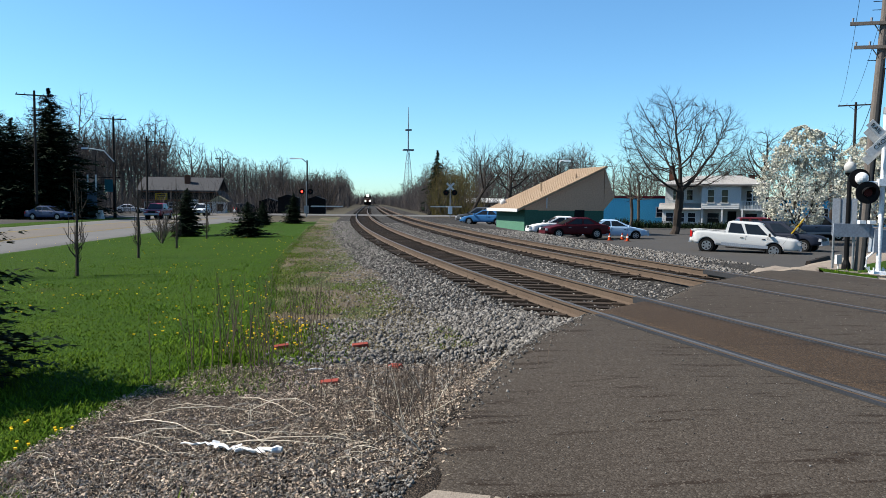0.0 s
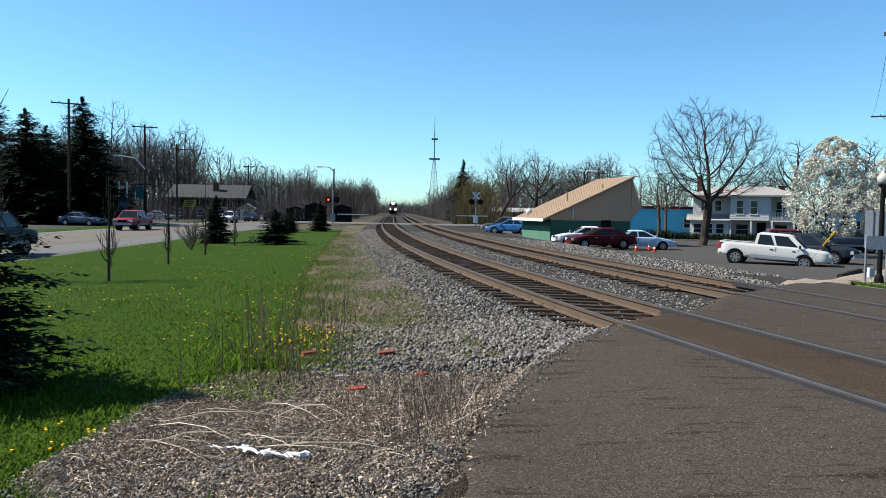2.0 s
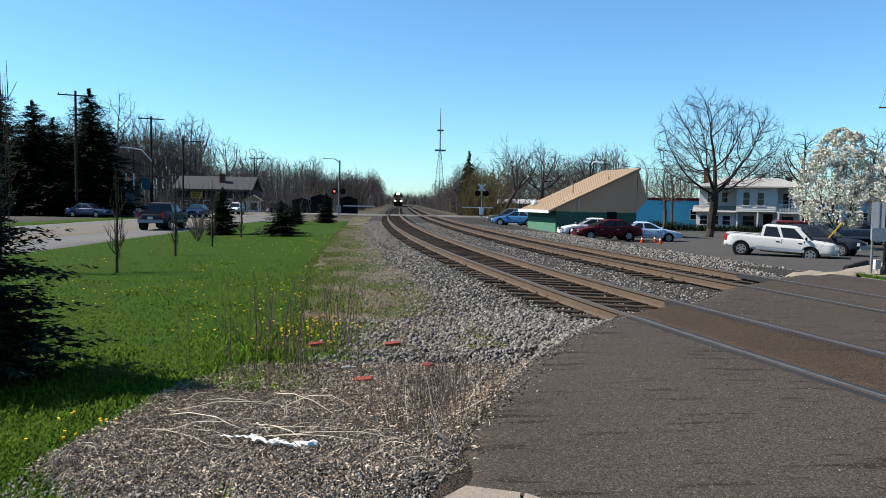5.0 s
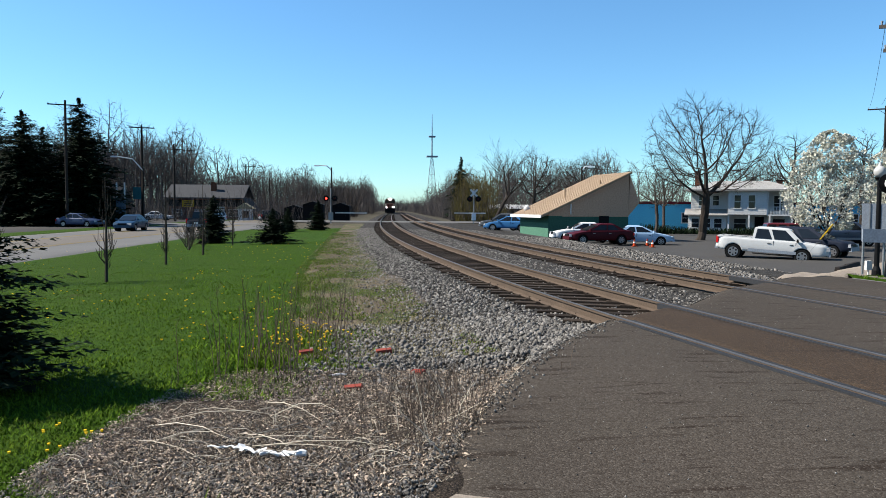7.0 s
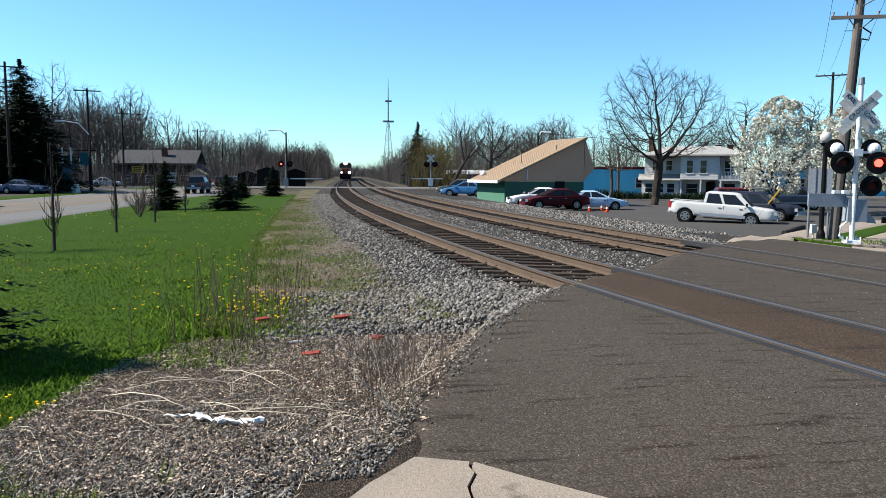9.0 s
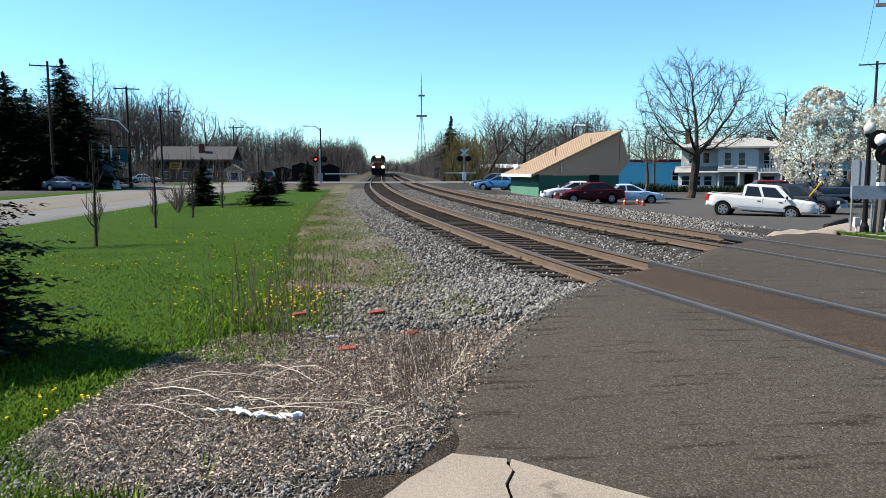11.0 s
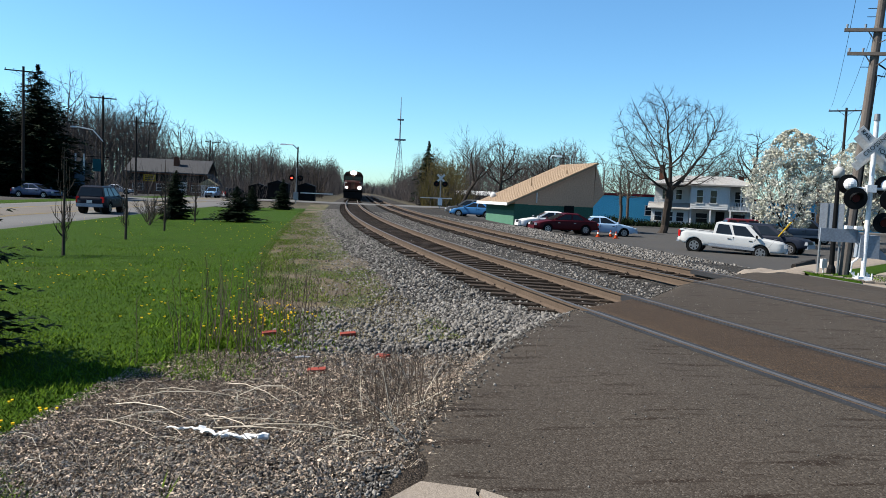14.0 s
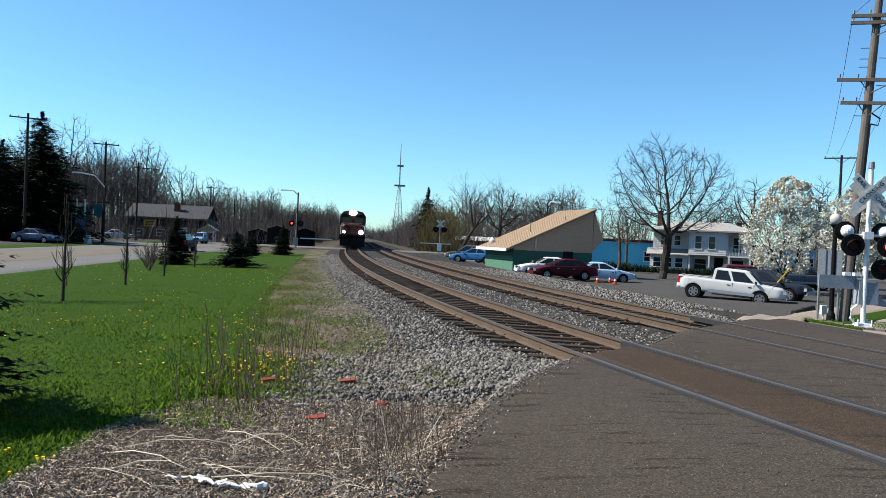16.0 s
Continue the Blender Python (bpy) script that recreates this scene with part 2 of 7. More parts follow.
# ------------------------------------------------------------ geometry helpers
class Geo:
    """Collects vertices and faces; each face may name a material slot."""

    def __init__(self):
        self.v, self.f, self.s = [], [], []

    def add(self, verts, faces, slot=0):
        n = len(self.v)
        self.v += [tuple(p) for p in verts]
        self.f += [tuple(i + n for i in q) for q in faces]
        self.s += [slot] * len(faces)
        return self

    def box(self, c, s, rz=0.0, slot=0, taper=(1, 1), m=None):
        hx, hy, hz = s[0] / 2, s[1] / 2, s[2] / 2
        tx, ty = taper
        pts = [(-hx, -hy, -hz), (hx, -hy, -hz), (hx, hy, -hz), (-hx, hy, -hz),
               (-hx * tx, -hy * ty, hz), (hx * tx, -hy * ty, hz), (hx * tx, hy * ty, hz), (-hx * tx, hy * ty, hz)]
        r = m or pose(*c, 0, 0, rz)
        return self.add([r @ Vector(p) for p in pts],
                        [(0, 3, 2, 1), (4, 5, 6, 7), (0, 1, 5, 4), (1, 2, 6, 5), (2, 3, 7, 6), (3, 0, 4, 7)], slot)

    def tube(self, pts, radii, n=6, slot=0, caps=True):
        pts = [Vector(p) for p in pts]
        if isinstance(radii, (int, float)):
            radii = [radii] * len(pts)
        verts, faces = [], []
        for i, p in enumerate(pts):
            a = pts[max(i - 1, 0)]
            b = pts[min(i + 1, len(pts) - 1)]
            d = (b - a).normalized()
            u = d.cross(Vector((0, 0, 1)) if abs(d.z) < 0.95 else Vector((1, 0, 0))).normalized()
            w = d.cross(u)
            for j in range(n):
                t = 2 * math.pi * j / n
                verts.append(p + (u * math.cos(t) + w * math.sin(t)) * radii[i])
        for i in range(len(pts) - 1):
            for j in range(n):
                k = (j + 1) % n
                faces.append((i * n + j, i * n + k, (i + 1) * n + k, (i + 1) * n + j))
        if caps:
            faces.append(tuple(range(n - 1, -1, -1)))
            faces.append(tuple((len(pts) - 1) * n + j for j in range(n)))
        return self.add(verts, faces, slot)

    def ball(self, c, r, nu=12, nv=8, slot=0, squash=1.0):
        verts = [(c[0], c[1], c[2] - r * squash)]
        for i in range(1, nv):
            a = -math.pi / 2 + math.pi * i / nv
            for j in range(nu):
                b = 2 * math.pi * j / nu
                verts.append((c[0] + r * math.cos(a) * math.cos(b), c[1] + r * math.cos(a) * math.sin(b),
                              c[2] + r * squash * math.sin(a)))
        verts.append((c[0], c[1], c[2] + r * squash))
        faces = [(0, 1 + (j + 1) % nu, 1 + j) for j in range(nu)]
        for i in range(nv - 2):
            for j in range(nu):
                k = (j + 1) % nu
                faces.append((1 + i * nu + j, 1 + i * nu + k, 1 + (i + 1) * nu + k, 1 + (i + 1) * nu + j))
        e = len(verts) - 1
        faces += [(e, e - nu + j, e - nu + (j + 1) % nu) for j in range(nu)]
        return self.add(verts, faces, slot)

    def prism(self, outline, a, b, axis="y", slot=0):
        """An outline of (u, w) pairs swept from a to b along an axis: y: (x, z) outline; x: (y, z); z: (x, y)."""
        def p3(u, w, t):
            return {"y": (u, t, w), "x": (t, u, w), "z": (u, w, t)}[axis]
        n = len(outline)
        verts = [p3(u, w, a) for u, w in outline] + [p3(u, w, b) for u, w in outline]
        faces = [tuple(range(n)), tuple(range(2 * n - 1, n - 1, -1))]
        faces += [(i, i + n, (i + 1) % n + n, (i + 1) % n) for i in range(n)]
        return self.add(verts, faces, slot)

    def mesh(self, name, mats, smooth=False):
        me = bpy.data.meshes.new(name)
        me.from_pydata(self.v, [], self.f)
        for m in (mats if isinstance(mats, (list, tuple)) else [mats]):
            me.materials.append(m)
        if any(self.s):
            me.polygons.foreach_set("material_index", self.s)
        if smooth:
            me.polygons.foreach_set("use_smooth", [True] * len(self.f))
        me.update()
        b = bmesh.new()
        b.from_mesh(me)
        bmesh.ops.recalc_face_normals(b, faces=b.faces)
        b.to_mesh(me)
        b.free()
        return me


def raw_mesh(name, verts, faces, mats, smooth=False):
    """A mesh straight from arrays, for large counts."""
    me = bpy.data.meshes.new(name)
    verts, faces = np.asarray(verts, float).reshape(-1, 3), np.asarray(faces, int)
    k = faces.shape[1]
    me.vertices.add(len(verts))
    me.vertices.foreach_set("co", verts.ravel())
    me.loops.add(faces.size)
    me.loops.foreach_set("vertex_index", faces.ravel())
    me.polygons.add(len(faces))
    me.polygons.foreach_set("loop_start", np.arange(0, faces.size, k))
    if smooth:
        me.polygons.foreach_set("use_smooth", np.ones(len(faces), bool))
    me.materials.append(mats)
    me.update(calc_edges=True)
    me.validate()
    return me


def thing(name, label, category, m=None, group="", kind=""):
    ob = tagged(new(name), label, category, group, kind)
    ob.empty_display_size = 0.2
    if m is not None:
        ob.matrix_world = m
    return ob


def part(name, geo, material, parent, label="", smooth=False):
    ob = new(name, geo.mesh(name, material, smooth))
    ob.parent = parent
    return tagged(ob, label)


def single(name, geo, material, label, category, m=None, group="", kind="", smooth=False):
    ob = tagged(new(name, geo.mesh(name, material, smooth)), label, category, group, kind)
    if m is not None:
        ob.matrix_world = m
    return ob


# ------------------------------------------------------------ lie of the land
def centre(y):
    """x of the near track's centre line."""
    return -1.373 - 0.0712 * y + 7.337 * math.exp(-max(y, -40) / 32.0)


def across(x, y):
    return x - centre(y)


def ramp(v, table):
    for (a, za), (b, zb) in zip(table, table[1:]):
        if v <= b:
            if v <= a:
                return za
            t = (v - a) / (b - a)
            return za + (zb - za) * t * t * (3 - 2 * t)
    return table[-1][1]


BANK = [(-60, -0.75), (-24, -0.68), (-12, -0.60), (-6.0, -0.46), (-3.6, -0.42), (-1.7, -0.22), (6.4, -0.22), (8.0, -0.36),
        (11.0, -0.55), (13.5, -0.92), (17.0, -1.06), (60, -1.10)]
ROADBANK = [(-60, -0.75), (-24, -0.6), (-9, -0.22), (-4.0, -0.12), (-1.7, -0.035), (6.2, -0.035), (8.0, -0.14), (11.5, -0.48),
            (14, -0.80), (20, -1.06), (60, -1.12)]
ROAD_AHEAD, ROAD_SIDE = Vector((0.656, 0.755)), Vector((0.755, -0.656))


ROAD_EDGE = [(-3.2, -8), (-1.4, 0.5), (0.0, 4.3), (0.22, 5.5), (0.42, 6.5), (0.72, 7.45), (0.96, 8.0), (1.48, 9.0), (2.26, 10.45), (3.2, 11.5), (4.1, 12.35), (5.05, 14.0), (5.25, 14.4)]


def road_edge(y):
    """x of the ragged near edge of the asphalt."""
    for (xa, ya), (xb, yb) in zip(ROAD_EDGE, ROAD_EDGE[1:]):
        if y <= yb:
            return xa + (xb - xa) * (y - ya) / (yb - ya)
    return ROAD_EDGE[-1][0]


def road_share(x, y):
    """1 on the road over the crossing, 0 well off it."""
    p = Vector((x - 2.7, y - 11.5))
    side = p.dot(ROAD_SIDE)
    near = max(0.0, min(1.0, (side + 0.5) / 0.6))
    if y < 14.4 and x < 5.2:
        near = max(0.0, min(1.0, (x - road_edge(y) + 0.42) / 0.5))
    return near


def lie(x, y):
    d = across(x, y)
    z = ramp(d, BANK)
    far = max(0.0, 1 - abs(y - 96) / 9)
    z += (max(z, -0.22 if -14 < d < 12 else z) - z) * min(1.0, far * 2)
    if y < 9 and x < 2:
        s = max(0.0, min(1.0, (8 - y) / 3.5))
        z += (-0.17 - z) * s * max(0.0, min(1.0, (x + 3.6) / 3))
    s = road_share(x, y) if y < 60 else 0
    if s:
        z += (ramp(d, ROADBANK) - z) * s
    if abs(x) < 60 and y < 120 and s < 0.5 and (d < -3.4 or d > 7):
        z += 0.03 * noise.noise((x * 0.35, y * 0.35, 1.7))
    return z


def sheet(name, left, right, nu, nv, lift, material, label, category, kind="structure", parent=None, edge=0.0, thick=0.0):
    """A surface draped on the land between two edge lines with as many points each."""
    def along(line, t):
        seg = t * (len(line) - 1)
        i = min(int(seg), len(line) - 2)
        f = seg - i
        return tuple(a + (b - a) * f for a, b in zip(line[i], line[i + 1]))
    g = Geo()
    verts, faces = [], []
    for j in range(nv + 1):
        a, b = along(left, j / nv), along(right, j / nv)
        for i in range(nu + 1):
            x, y = (a[k] + (b[k] - a[k]) * i / nu for k in (0, 1))
            if edge and i in (0, nu):
                w = edge * noise.noise((x * 1.3, y * 1.3, 5.1 + i))
                x, y = x + w, y + w * 0.6
            verts.append((x, y, lie(x, y) + lift))
    w = nu + 1
    faces = [(j * w + i, j * w + i + 1, (j + 1) * w + i + 1, (j + 1) * w + i) for j in range(nv) for i in range(nu)]
    for i, o in ((0, 1), (nu, nu - 1)):             # soft edge that runs down into the ground
        n = len(verts)
        for j in range(nv + 1):
            p, q = Vector(verts[j * w + i]), Vector(verts[j * w + o])
            out = (p - q).normalized() * 0.16
            verts.append((p.x + out.x, p.y + out.y, p.z - 0.10))
        faces += [(j * w + i, (j + 1) * w + i, n + j + 1, n + j) for j in range(nv)]
    for j, o in ((0, 1), (nv, nv - 1)):
        n = len(verts)
        for i in range(nu + 1):
            p, q = Vector(verts[j * w + i]), Vector(verts[o * w + i])
            out = (p - q).normalized() * 0.16
            verts.append((p.x + out.x, p.y + out.y, p.z - 0.10))
        faces += [(j * w + i, j * w + i + 1, n + i + 1, n + i) for i in range(nu)]
    g.add(verts, faces)
    ob = new(name, g.mesh(name, material, True))
    if parent is None:
        tagged(ob, label, category, "", kind)
    else:
        ob.parent = parent
    if thick:
        s = ob.modifiers.new("depth", "SOLIDIFY")
        s.thickness, s.offset = thick, -1.0
    return ob


# ------------------------------------------------------------ ground
def build_ground():
    ds = [-2600, -1200, -600, -300, -160, -90, -60, -44, -34, -28, -24] + [-20 + 0.8 * i for i in range(20)] + \
         [-4 + 0.3 * i for i in range(40)] + [8 + 0.6 * i for i in range(20)] + [21, 25, 32, 45, 60, 90, 160, 300, 600, 1200, 2600]
    ys = [-900, -300, -120, -60, -40, -28, -20, -14, -10, -7, -4, -2] + [0.4 * i for i in range(60)] + \
         [24 + 0.8 * i for i in range(40)] + [56 + 2 * i for i in range(30)] + [120, 130, 145, 165, 190, 230, 300, 400, 600, 1000, 1800, 3200, 4600]
    verts, faces = [], []
    for y in ys:
        for d in ds:
            x = centre(y) + d
            verts.append((x, y, lie(x, y) - (0.07 if abs(d) > 25 or y > 70 or y < 0 else 0.05)))
    w = len(ds)
    faces = [(j * w + i, j * w + i + 1, (j + 1) * w + i + 1, (j + 1) * w + i) for j in range(len(ys) - 1) for i in range(w - 1)]
    ob = new("ground", raw_mesh("ground", verts, faces, M_GROUND, True))
    return tagged(ob, "dry stony ground with thin brown grass", "ground", "", "structure")


build_ground()


def street_x(y, off):
    """x of a line along the street beyond the lawn, off metres from its near kerb."""
    return -15.9 - 0.07 * (y - 28) - off


# lawn between the street and the railway
LAWN_R = [(-1.6, 3.4), (-2.5, 4.6), (-3.0, 5.2), (-2.9, 6.2), (-2.9, 7.2), (-2.4, 8.6), (-2.2, 11.0), (-2.9, 14.6), (-4.2, 22), (-5.2, 29.7), (-7.0, 45), (-8.6, 58), (-10.2, 72)]
sheet("lawn", [(street_x(y, 0.05), y) for _, y in LAWN_R], LAWN_R, 36, 90, 0.02, M_GRASS,
      "mown green lawn strip dotted with dandelions", "lawn", edge=0.25)
# the street
SY = [-60, -20, 0, 15, 30, 45, 60, 80, 100, 130, 170, 230, 320]
sheet("road_street", [(street_x(y, 13.5), y) for y in SY], [(street_x(y, 0), y) for y in SY], 12, 70, 0.02, M_STREET,
      "pale grey asphalt street with a centre line", "road")
sheet("road_lane", [(street_x(y, 9.4), y) for y in SY], [(street_x(y, 4.3), y) for y in SY], 6, 70, 0.03, M_LANE,
      "tan worn middle lane of the street", "road")
for off in (4.35, 9.3):
    for k in (0, 0.25):
        sheet("road_marking", [(street_x(y, off + k + 0.1), y) for y in SY], [(street_x(y, off + k), y) for y in SY], 1, 70, 0.036, M_LINE,
              "worn yellow line painted on the street", "road marking")
# forecourt beyond the street
sheet("forecourt", [(-120, y) for y in SY], [(street_x(y, 17), y) for y in SY], 12, 60, 0.015, M_LOT,
      "grey asphalt forecourt of roadside businesses", "parking lot")
sheet("verge", [(street_x(y, 17), y) for y in SY], [(street_x(y, 13.7), y) for y in SY], 4, 60, 0.025, M_GRASS,
      "grass verge across the street", "verge")
# cross street beyond
sheet("road_cross", [(-70, 99.5), (-30, 99), (-15, 99), (-5, 99), (10, 99), (30, 99), (120, 100)],
      [(-70, 91), (-30, 91.5), (-15, 92), (-5, 92), (10, 92), (30, 92), (120, 92)], 10, 90, 0.09, M_STREET,
      "pale cross street over the railway", "road")
# dead grass between lawn and ballast
DY = [8.6, 11.0, 14.6, 22, 29.7, 45, 58, 72, 88]
sheet("dry_strip", [(x + 0.05, y) for x, y in zip((-2.4, -2.2, -2.9, -4.2, -5.2, -7.0, -8.6, -10.2, -12.0), DY)], [(centre(y) - (2.6 if y > 12 else 4.2), y) for y in DY], 10, 60, 0.012, M_DRYSTRIP,
      "tan strip of dead grass and dirt beside the ballast", "ground", edge=0.2)
# road over the crossing
ROAD_L = [(-9.0, -30), (-3.2, -8), (-1.4, 0.5), (0.03, 4.4), (0.22, 5.5), (0.62, 7.2), (1.43, 8.9), (2.22, 10.4), (3.4, 11.7), (5.25, 14.4), (8.2, 17.7), (10.2, 19.4),
          (30, 42.2), (60, 76.7), (100, 122.7)]
ROAD_R = [(30, -40), (18, -18), (15, -9), (15, -4), (15, -1), (15, 0.5), (15, 2), (15.2, 3.2), (15.5, 4.2), (17.0, 6.5), (19.4, 9.5), (20.6, 11.0), (39.5, 33.0), (69.5, 67.5), (110, 113)]
sheet("road_crossing", ROAD_L, ROAD_R, 70, 160, 0.012, M_ASPHALT, "dark worn asphalt road over the level crossing", "road", edge=0.05)
# pale sheet over the dark road, its sunlit look given by colour
sheet("road_beyond", [(10.2, 18.9), (12.8, 19.2), (16.2, 24.2), (20.3, 29.4), (31, 42.2), (61, 76.5), (101, 122.5)],
      [(14.8, 6.2), (17.6, 8.6), (21.0, 12.6), (25.5, 17.8), (38, 31.6), (68, 66), (108, 112.6)], 12, 60, 0.026, M_STREET, "pale grey asphalt street beyond the tracks", "road", edge=0.05)
# parking lot by the green building
sheet("parking_lot", [(11.5, 27.6), (11.4, 34.8), (9.8, 44.8), (7.0, 53.0), (5.8, 66), (4.5, 80), (4, 90)],
      [(15.0, 28.6), (22, 36), (30, 45), (40, 56), (48, 66), (56, 80), (60, 90)], 40, 50, 0.03, M_LOT, "worn grey asphalt parking lot", "parking lot", edge=0.2)
# far pavement beside the crossing road
sheet("pavement_far", [(8.9, 20.0), (9.9, 22.0), (12.3, 25.6), (16.6, 31.8), (26, 42)], [(10.5, 19.7), (11.2, 21.4), (13.8, 25.3), (18.0, 30.7), (27.6, 40.8)],
      5, 30, 0.10, M_CONCRETE, "tan concrete pavement", "pavement")
sheet("grass_patch", [(10.6, 19.95), (11.35, 21.6), (13.95, 25.5), (18.2, 30.9), (27.8, 40.4)], [(11.95, 19.5), (12.5, 21.2), (15.0, 24.9), (19.1, 30.1), (28.5, 39.9)],
      6, 24, 0.12, M_GRASS, "small kerbed patch of green grass", "grass")
sheet("pavement_kerb", [(11.97, 19.5), (12.55, 21.2), (15.05, 24.9), (19.15, 30.1), (28.55, 39.9)], [(12.9, 19.2), (13.2, 20.75), (15.65, 24.45), (19.75, 29.65), (29.1, 39.4)],
      3, 24, 0.085, M_CONCRETE, "tan broken kerb strip along the street", "pavement")
# gravel shoulder of the railway
BY = [8.6, 10.2, 11.5, 13, 15, 18, 22, 27, 33, 40, 50, 62, 76, 90, 110, 150, 220, 320]
sheet("ballast_bed", [(centre(y) - (2.8 if y > 12.5 else 4.4), y) for y in BY], [(centre(y) + 8.6, y) for y in [19.0, 19.2, 19.5, 20.0, 20.8, 22.0, 24.5, 28.5] + BY[8:]], 40, 150, 0.006, M_GRAVEL,
      "grey crushed stone ballast under the tracks", "ballast", edge=0.15)
GY = [20.5, 23, 27, 33, 40, 50, 62, 76, 90]
sheet("gravel_strip", [(centre(y) + 8.5, y) for y in GY], [(centre(y) + w, y) for y, w in zip(GY, (9.5, 11.5, 13, 13.2, 13, 12.8, 12.5, 12, 11))], 8, 50, 0.012, M_GRAVEL,
      "loose grey gravel between railway and lot", "gravel", edge=0.3)
# leaf litter and soil near the corner
sheet("litter_bed", [(-0.7, 3.3), (-2.0, 4.0), (-2.9, 5.3), (-2.85, 6.6), (-2.7, 7.8), (-2.1, 9.2)], [(-0.1, 3.5), (0.05, 4.4), (0.2, 5.4), (0.45, 6.6), (0.5, 7.4), (-0.2, 8.4)], 24, 36, 0.02, M_MULCH,
      "bed of dead leaves, soil and broken stalks", "leaf litter", edge=0.12)
# pavement underfoot: a dark joint bed with two cracked slabs on it
def slab_geo(outline, top, bottom):
    n = len(outline)
    return Geo().add([(x, y, top + 0.006 * math.sin(3 * x + y)) for x, y in outline] + [(x, y, bottom) for x, y in outline],
                     [tuple(range(n))] + [(i, i + n, (i + 1) % n + n, (i + 1) % n) for i in range(n)])


PAVE = [(-0.36, 3.36), (-0.16, 3.76), (0.08, 4.14), (0.4, 4.05), (0.72, 3.79), (1.15, 3.45), (2.2, 2.45), (1.2, 0.0), (-0.6, -3.0), (-2.4, -3.0), (-1.3, 0.6)]
pavement = single("pavement_near", slab_geo(PAVE, -0.105, -0.3), M_SOIL, "cracked tan concrete pavement by the crossing", "pavement", kind="structure")
for outline in ([(-0.35, 3.36), (-0.16, 3.75), (0.08, 4.12), (0.385, 4.035), (0.375, 3.97), (0.40, 3.88), (0.345, 3.70), (0.37, 3.3), (0.20, 2.2), (-1.25, 0.7)],
                [(0.41, 4.03), (0.71, 3.77), (1.13, 3.44), (2.18, 2.45), (1.2, 0.05), (-0.6, -2.9), (-2.3, -2.9), (-1.22, 0.66), (0.23, 2.18), (0.39, 3.3), (0.365, 3.70), (0.42, 3.88), (0.395, 3.97)]):
    part("slab", slab_geo(outline, -0.085, -0.2), M_CONCRETE, pavement)


# ------------------------------------------------------------ railway
def track_offset(y, off):
    s = -0.0712 - 7.337 / 32 * math.exp(-max(y, -40) / 32.0)
    n = math.hypot(1, s)
    return centre(y) + off / n, y - off * s / n, s


def rail_line(off, y0, y1):
    pts, y = [], y0
    while y < y1:
        x, yy, _ = track_offset(y, off)
        pts.append((x, yy))
        y += 0.8 if y < 60 else (4 if y < 150 else 20)
    return pts


def rail(off, parent):
    web, top = Geo(), Geo()
    pts = rail_line(off, -25, 900)
    prof = [(-0.07, -0.172), (0.07, -0.172), (0.07, -0.16), (0.012, -0.14), (0.012, -0.045), (0.036, -0.035), (0.037, -0.004),
            (-0.037, -0.004), (-0.036, -0.035), (-0.012, -0.045), (-0.012, -0.14), (-0.07, -0.16)]
    n = len(prof)
    verts, tops = [], []
    for i, (x, y) in enumerate(pts):
        a, b = pts[max(i - 1, 0)], pts[min(i + 1, len(pts) - 1)]
        t = Vector((b[0] - a[0], b[1] - a[1])).normalized()
        s = Vector((t.y, -t.x))
        verts += [(x + s.x * u, y + s.y * u, w) for u, w in prof]
        tops += [(x + s.x * u, y + s.y * u, 0.0) for u in (-0.033, 0.033)]
    web.add(verts, [(i * n + j, i * n + (j + 1) % n, (i + 1) * n + (j + 1) % n, (i + 1) * n + j) for i in range(len(pts) - 1) for j in range(n)])
    top.add(tops, [(2 * i, 2 * i + 1, 2 * i + 3, 2 * i + 2) for i in range(len(pts) - 1)])
    ob = part("rail", web, M_RAIL, parent, "rusty steel rail")
    part("rail_head", top, M_RAILTOP, ob, "polished running surface")


def track(off, label):
    tr = thing("railway_track", label, "railway track", kind="", group="main line tracks")
    for s in (-0.735, 0.735):
        rail(off + s, tr)
    return tr


def tie_mesh():
    g = Geo()
    g.box((0, 0, -0.075), (2.6, 0.23, 0.15), taper=(0.995, 0.94))
    for s in (-0.735, 0.735):
        g.box((s, 0, 0.006), (0.34, 0.19, 0.016))
        for q in (-0.11, 0.11):
            g.box((s + q, 0.05, 0.022), (0.03, 0.03, 0.03))
    return g.mesh("tie", M_TIE)


TRACKS = [(0.0, track(0.0, "near railway track on timber ties through gravel")), (4.15, track(4.15, "second railway track on dark ties in gravel"))]
# strips beside the rails where the road crosses
for off, tr in TRACKS:
    for s in (-0.735, 0.735):
        g = Geo()
        for side in (-1, 1):
            a = [track_offset(y, off + s + side * 0.045)[:2] for y in np.arange(-12 if off < 1 else -10, (11.4 if off < 1 else 15.6) + s * 1.2, 0.8)]
            b = [track_offset(y, off + s + side * 0.115)[:2] for y in np.arange(-12 if off < 1 else -10, (11.4 if off < 1 else 15.6) + s * 1.2, 0.8)]
            n = len(a)
            g.add([(x, y, -0.008) for x, y in a] + [(x, y, -0.006) for x, y in b] + [(x, y, -0.1) for x, y in a] + [(x, y, -0.1) for x, y in b],
                  [(i, i + 1, n + i + 1, n + i) for i in range(n - 1)] + [(i, i + 1, 2 * n + i + 1, 2 * n + i) for i in range(n - 1)]
                  + [(n + i, n + i + 1, 3 * n + i + 1, 3 * n + i) for i in range(n - 1)])
        part("crossing_strip", g, M_RUBBER, tr, "grey rubber strip along the rail")
